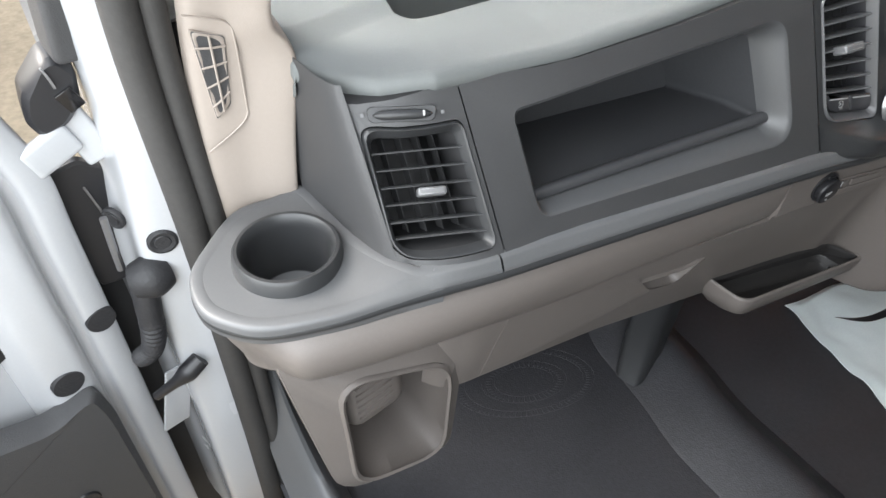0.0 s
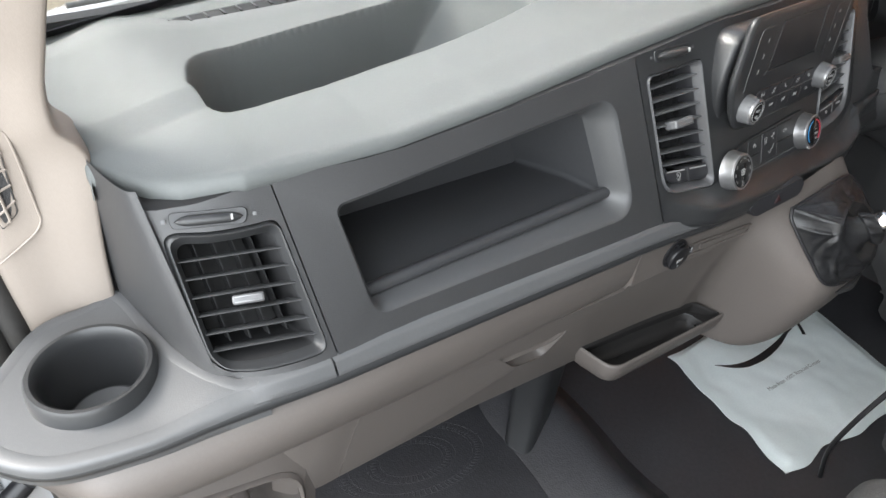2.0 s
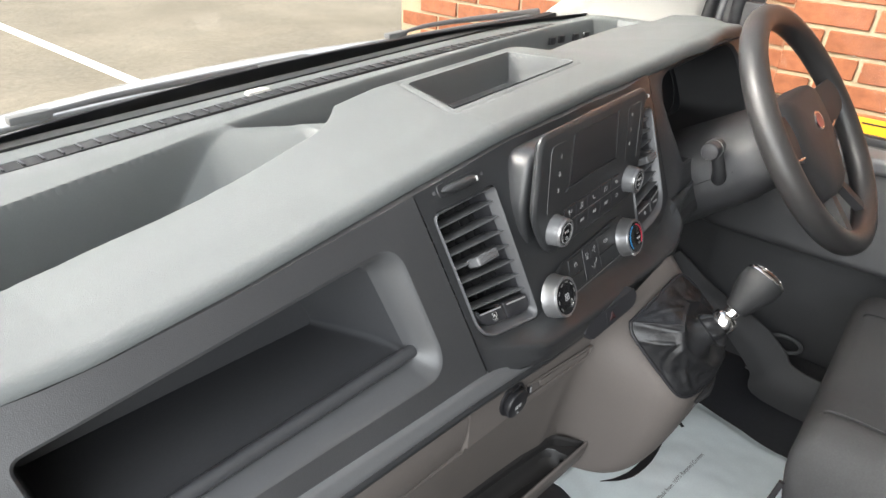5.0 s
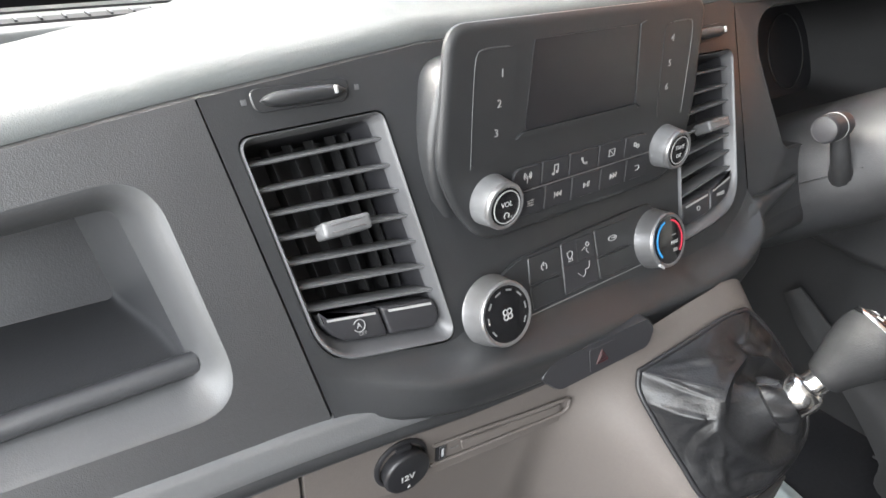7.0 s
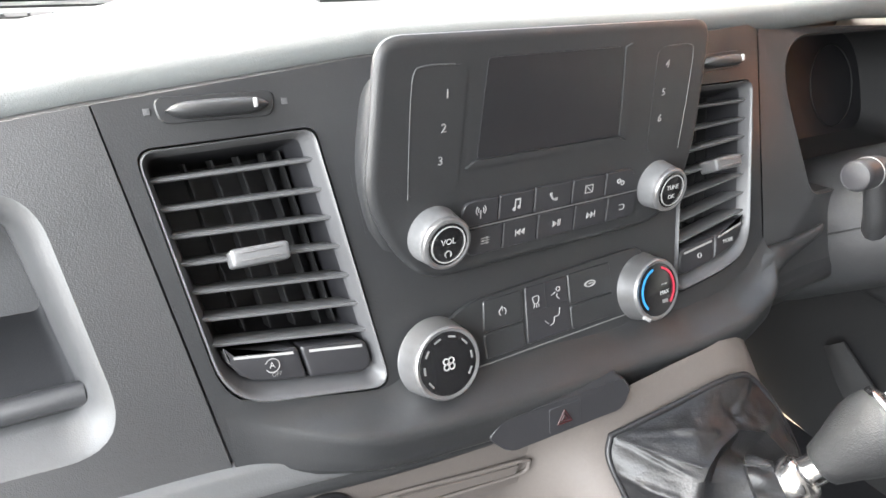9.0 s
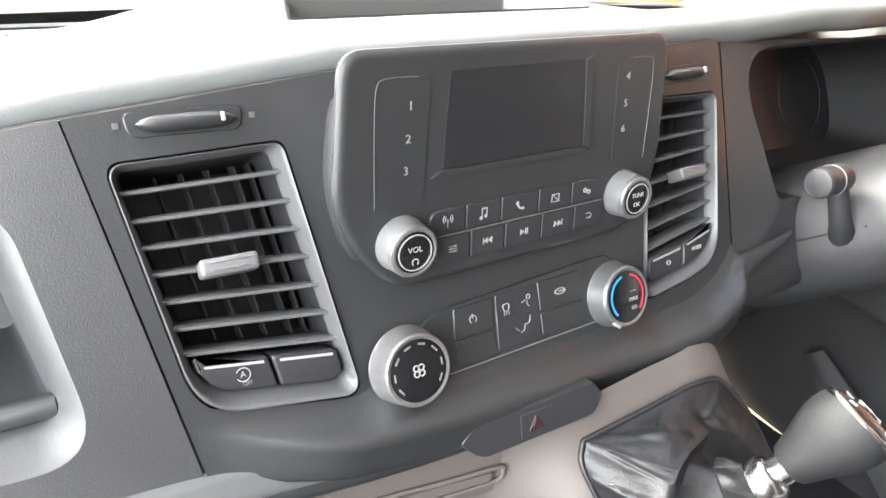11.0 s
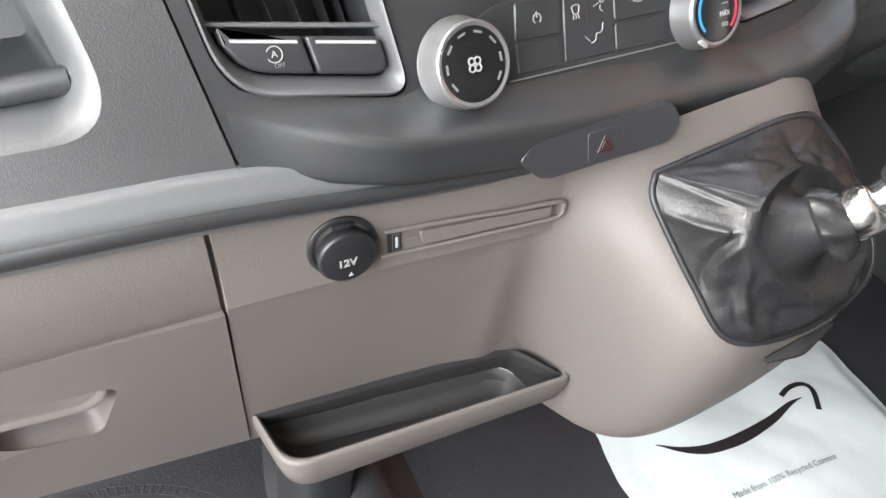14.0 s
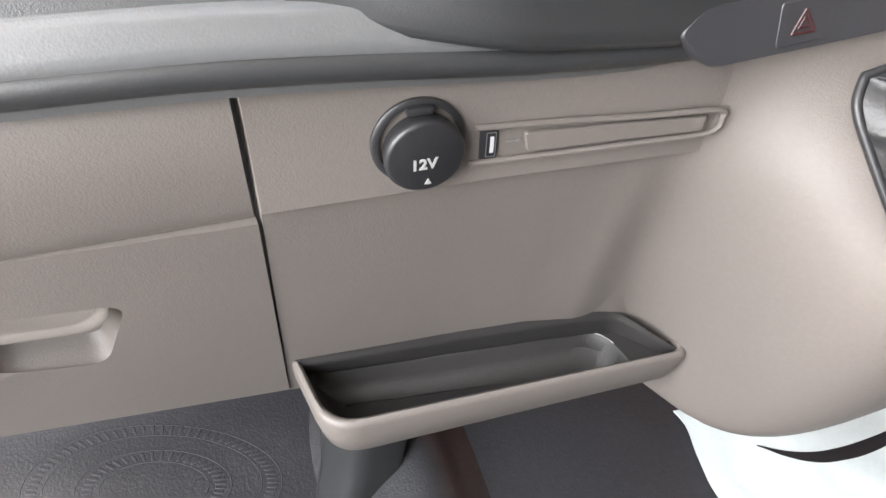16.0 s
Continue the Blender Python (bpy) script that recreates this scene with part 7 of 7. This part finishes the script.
part("corner_seal", tube([(0.838, 0.200, 0.52), (0.838, 0.192, 0.74), (0.838, 0.165, 0.86), (0.835, 0.05, 1.06), (0.80, -0.22, 1.40)], 0.013, 40, 10), RUBBER, win, "", WF)
part("corner_strip", tube([(0.846, 0.178, 0.52), (0.846, 0.170, 0.74), (0.846, 0.142, 0.86), (0.843, 0.03, 1.06), (0.81, -0.24, 1.40)], 0.008, 40, 10), DULLGREY, win, "grey strip beside the seal", WF)
part("corner_panel", box_bm(0.012, 0.13, 0.24, 0.004), COLUMN, win, "dark corner panel", WF @ pose(0.850, 0.150, 0.640))
part("belt_rubber", box_bm(0.02, 1.1, 0.02, 0.005), RUBBER, win, "", WF @ pose(0.855, -0.45, 0.541))
# unseen cab side behind the driver's window, added to block light off the bricks
solo("wall_side", box_bm(0.05, 0.52, 1.50, 0.01, (0.885, -0.74, 0.70)), LINING, "unseen cab side added to block red light off the bricks", "wall", kind="structure")
# pale pillar trim with a round speaker
rows = []
for z, yf, yr, xf, xr in ((0.66, 0.545, 0.222, 0.750, 0.815), (0.71, 0.486, 0.214, 0.745, 0.818), (0.76, 0.404, 0.205, 0.742, 0.820), (0.813, 0.317, 0.190, 0.740, 0.821), (0.90, 0.235, 0.150, 0.738, 0.820), (1.1, 0.07, -0.01, 0.72, 0.80), (1.42, -0.19, -0.27, 0.68, 0.76)):
    rows.append([(xf + 0.03, yf + 0.02, z), (xf, yf, z), (lerp(xf, xr, 0.25) - 0.006, lerp(yf, yr, 0.3), z), (lerp(xf, xr, 0.6) - 0.008, lerp(yf, yr, 0.65), z), (xr - 0.004, lerp(yf, yr, 0.95), z), (xr + 0.02, yr - 0.01, z)])
rp = thing("pillar_trim", "pale plastic windscreen pillar trim with a round tweeter", "trim", (0.8, 0.3, 0.66))
part("cover", grid_bm(net(rows, 24, 30), 0.004), PALE, rp, "", Matrix.Translation((-0.8, -0.3, -0.66)), 70)
tw = part("tweeter", lathe([(0.031, -0.004), (0.031, 0.002), (0.0298, 0.0030), (0.029, 0.0024), (0.0005, 0.0026)], 36), GRILLE, rp, "round pale speaker grille", Matrix.Translation((-0.8, -0.3, -0.66)) @ Matrix.Translation((0.7775, 0.2495, 0.7845)) @ Vector((-0.78, -0.49, -0.38)).to_track_quat("Z", "Y").to_matrix().to_4x4())
for i in range(5):
    for j in range(6 * i if i else 1):
        a = 2 * math.pi * j / max(1, 6 * i)
        part("hole", lathe([(0.0011, 0.0), (0.0011, 0.0004), (0.0002, 0.0004)], 6), DEEP, tw, "", pose(0.0045 * i * math.cos(a), 0.0045 * i * math.sin(a), 0.0025))
# door mirror outside the driver window
mir = thing("door_mirror", "black exterior door mirror reflecting the brick wall", "mirror", (1.12, 0.118, 0.70))
part("housing", prism(rounded([(-0.105, -0.185), (0.085, -0.185), (0.105, 0.185), (-0.095, 0.195)], 0.035), 0.09, pose(0, 0, -0.09), 0.02), BLACK, mir, "", facing(0, 0, 0, 0, -12))
part("mirror_glass", prism(rounded([(-0.095, -0.170), (0.075, -0.170), (0.093, 0.170), (-0.085, 0.180)], 0.028), 0.003), MIRROR, mir, "mirror glass", facing(0, 0, 0, 0, -12) @ pose(0, 0, 0.001))
part("arm", tube([(-0.24, 0.05, -0.17), (-0.16, 0.06, -0.14), (-0.06, 0.06, -0.11)], [0.03, 0.024, 0.03], 16, 12), BLACK, mir)

# ---- outside ----
solo("ground", grid_bm([[(x, y, -0.62) for x in (-400, -60, -8, -2, 2, 8, 60, 400)] for y in (-400, -60, -8, -1, 3, 8, 20, 80, 400)]), TARMAC, "worn sandy tarmac car park", "ground", kind="structure")
ln = [[(2.00 + 0.037 * (y - 4.0) + dx, y, -0.612) for dx in (-0.05, 0.05)] for y in (3.4, 4.2, 5.0, 6.0, 7.0, 8.5)]
solo("parking_line", grid_bm(ln, 0.006), LINE, "worn white painted parking line", "road marking")

# brick wall beside the van
WX = 1.97
wall = thing("brick_wall", "red brick wall with pale mortar joints", "wall", (WX, 0.115, -0.62), kind="structure")
part("mortar", box_bm(0.20, 9.7, 3.4, 0, (0.1075, -2.94, 1.7)), MORTAR, wall, "pale mortar")
brick = mesh_of(box_bm(0.10, 0.212, 0.062, 0.003, (0, 0, 0), 1), "brick")
brick.materials.append(BRICK)
rnd = random.Random(4)
count = 0
for r in range(9, 27):
    z = 0.0375 + 0.075 * r
    off = 0.1125 * (r % 2)
    for k in range(17):
        y = 1.79 - 0.225 * k - off
        if y < -2.0 or count >= 300:
            continue
        b = new("brick", brick)
        b.parent = wall
        b.matrix_basis = pose(0.05 + rnd.uniform(-0.0015, 0.0015), y, z, rnd.uniform(-0.4, 0.4), 0, rnd.uniform(-0.3, 0.3))
        count += 1
verts, faces = [], []
def add_brick(y, z):
    n = len(verts)
    x0, x1 = 0.0005 + rnd.uniform(0, 0.002), 0.10
    for sx in (x0, x1):
        for sy in (-0.1075, 0.1075):
            for sz in (-0.0325, 0.0325):
                verts.append((sx, y + sy, z + sz))
    for f in ((0, 1, 3, 2), (4, 6, 7, 5), (0, 4, 5, 1), (2, 3, 7, 6), (0, 2, 6, 4), (1, 5, 7, 3)):
        faces.append(tuple(n + i for i in f))
for r in range(0, 44):
    z = 0.0375 + 0.075 * r
    for k in range(42):
        y = 1.79 - 0.225 * k - 0.1125 * (r % 2)
        if 9 <= r < 27 and k < 17 and y >= -2.0:
            continue
        add_brick(y, z)
me = bpy.data.meshes.new("far_bricks")
me.from_pydata(verts, [], faces)
me.materials.append(BRICK)
fb = part("far_bricks", me, BRICK, wall)
fb["kind"] = "stuff"
sign = thing("wall_sign", "plain yellow rectangular sign fixed to the bricks", "sign", (WX - 0.004, -0.100, 0.288))
part("plate", box_bm(0.004, 0.172, 0.104, 0.001), YELLOW, sign)
part("print_bar", box_bm(0.001, 0.085, 0.005), BAGPRINT, sign, "", pose(-0.0025, -0.005, 0.036))
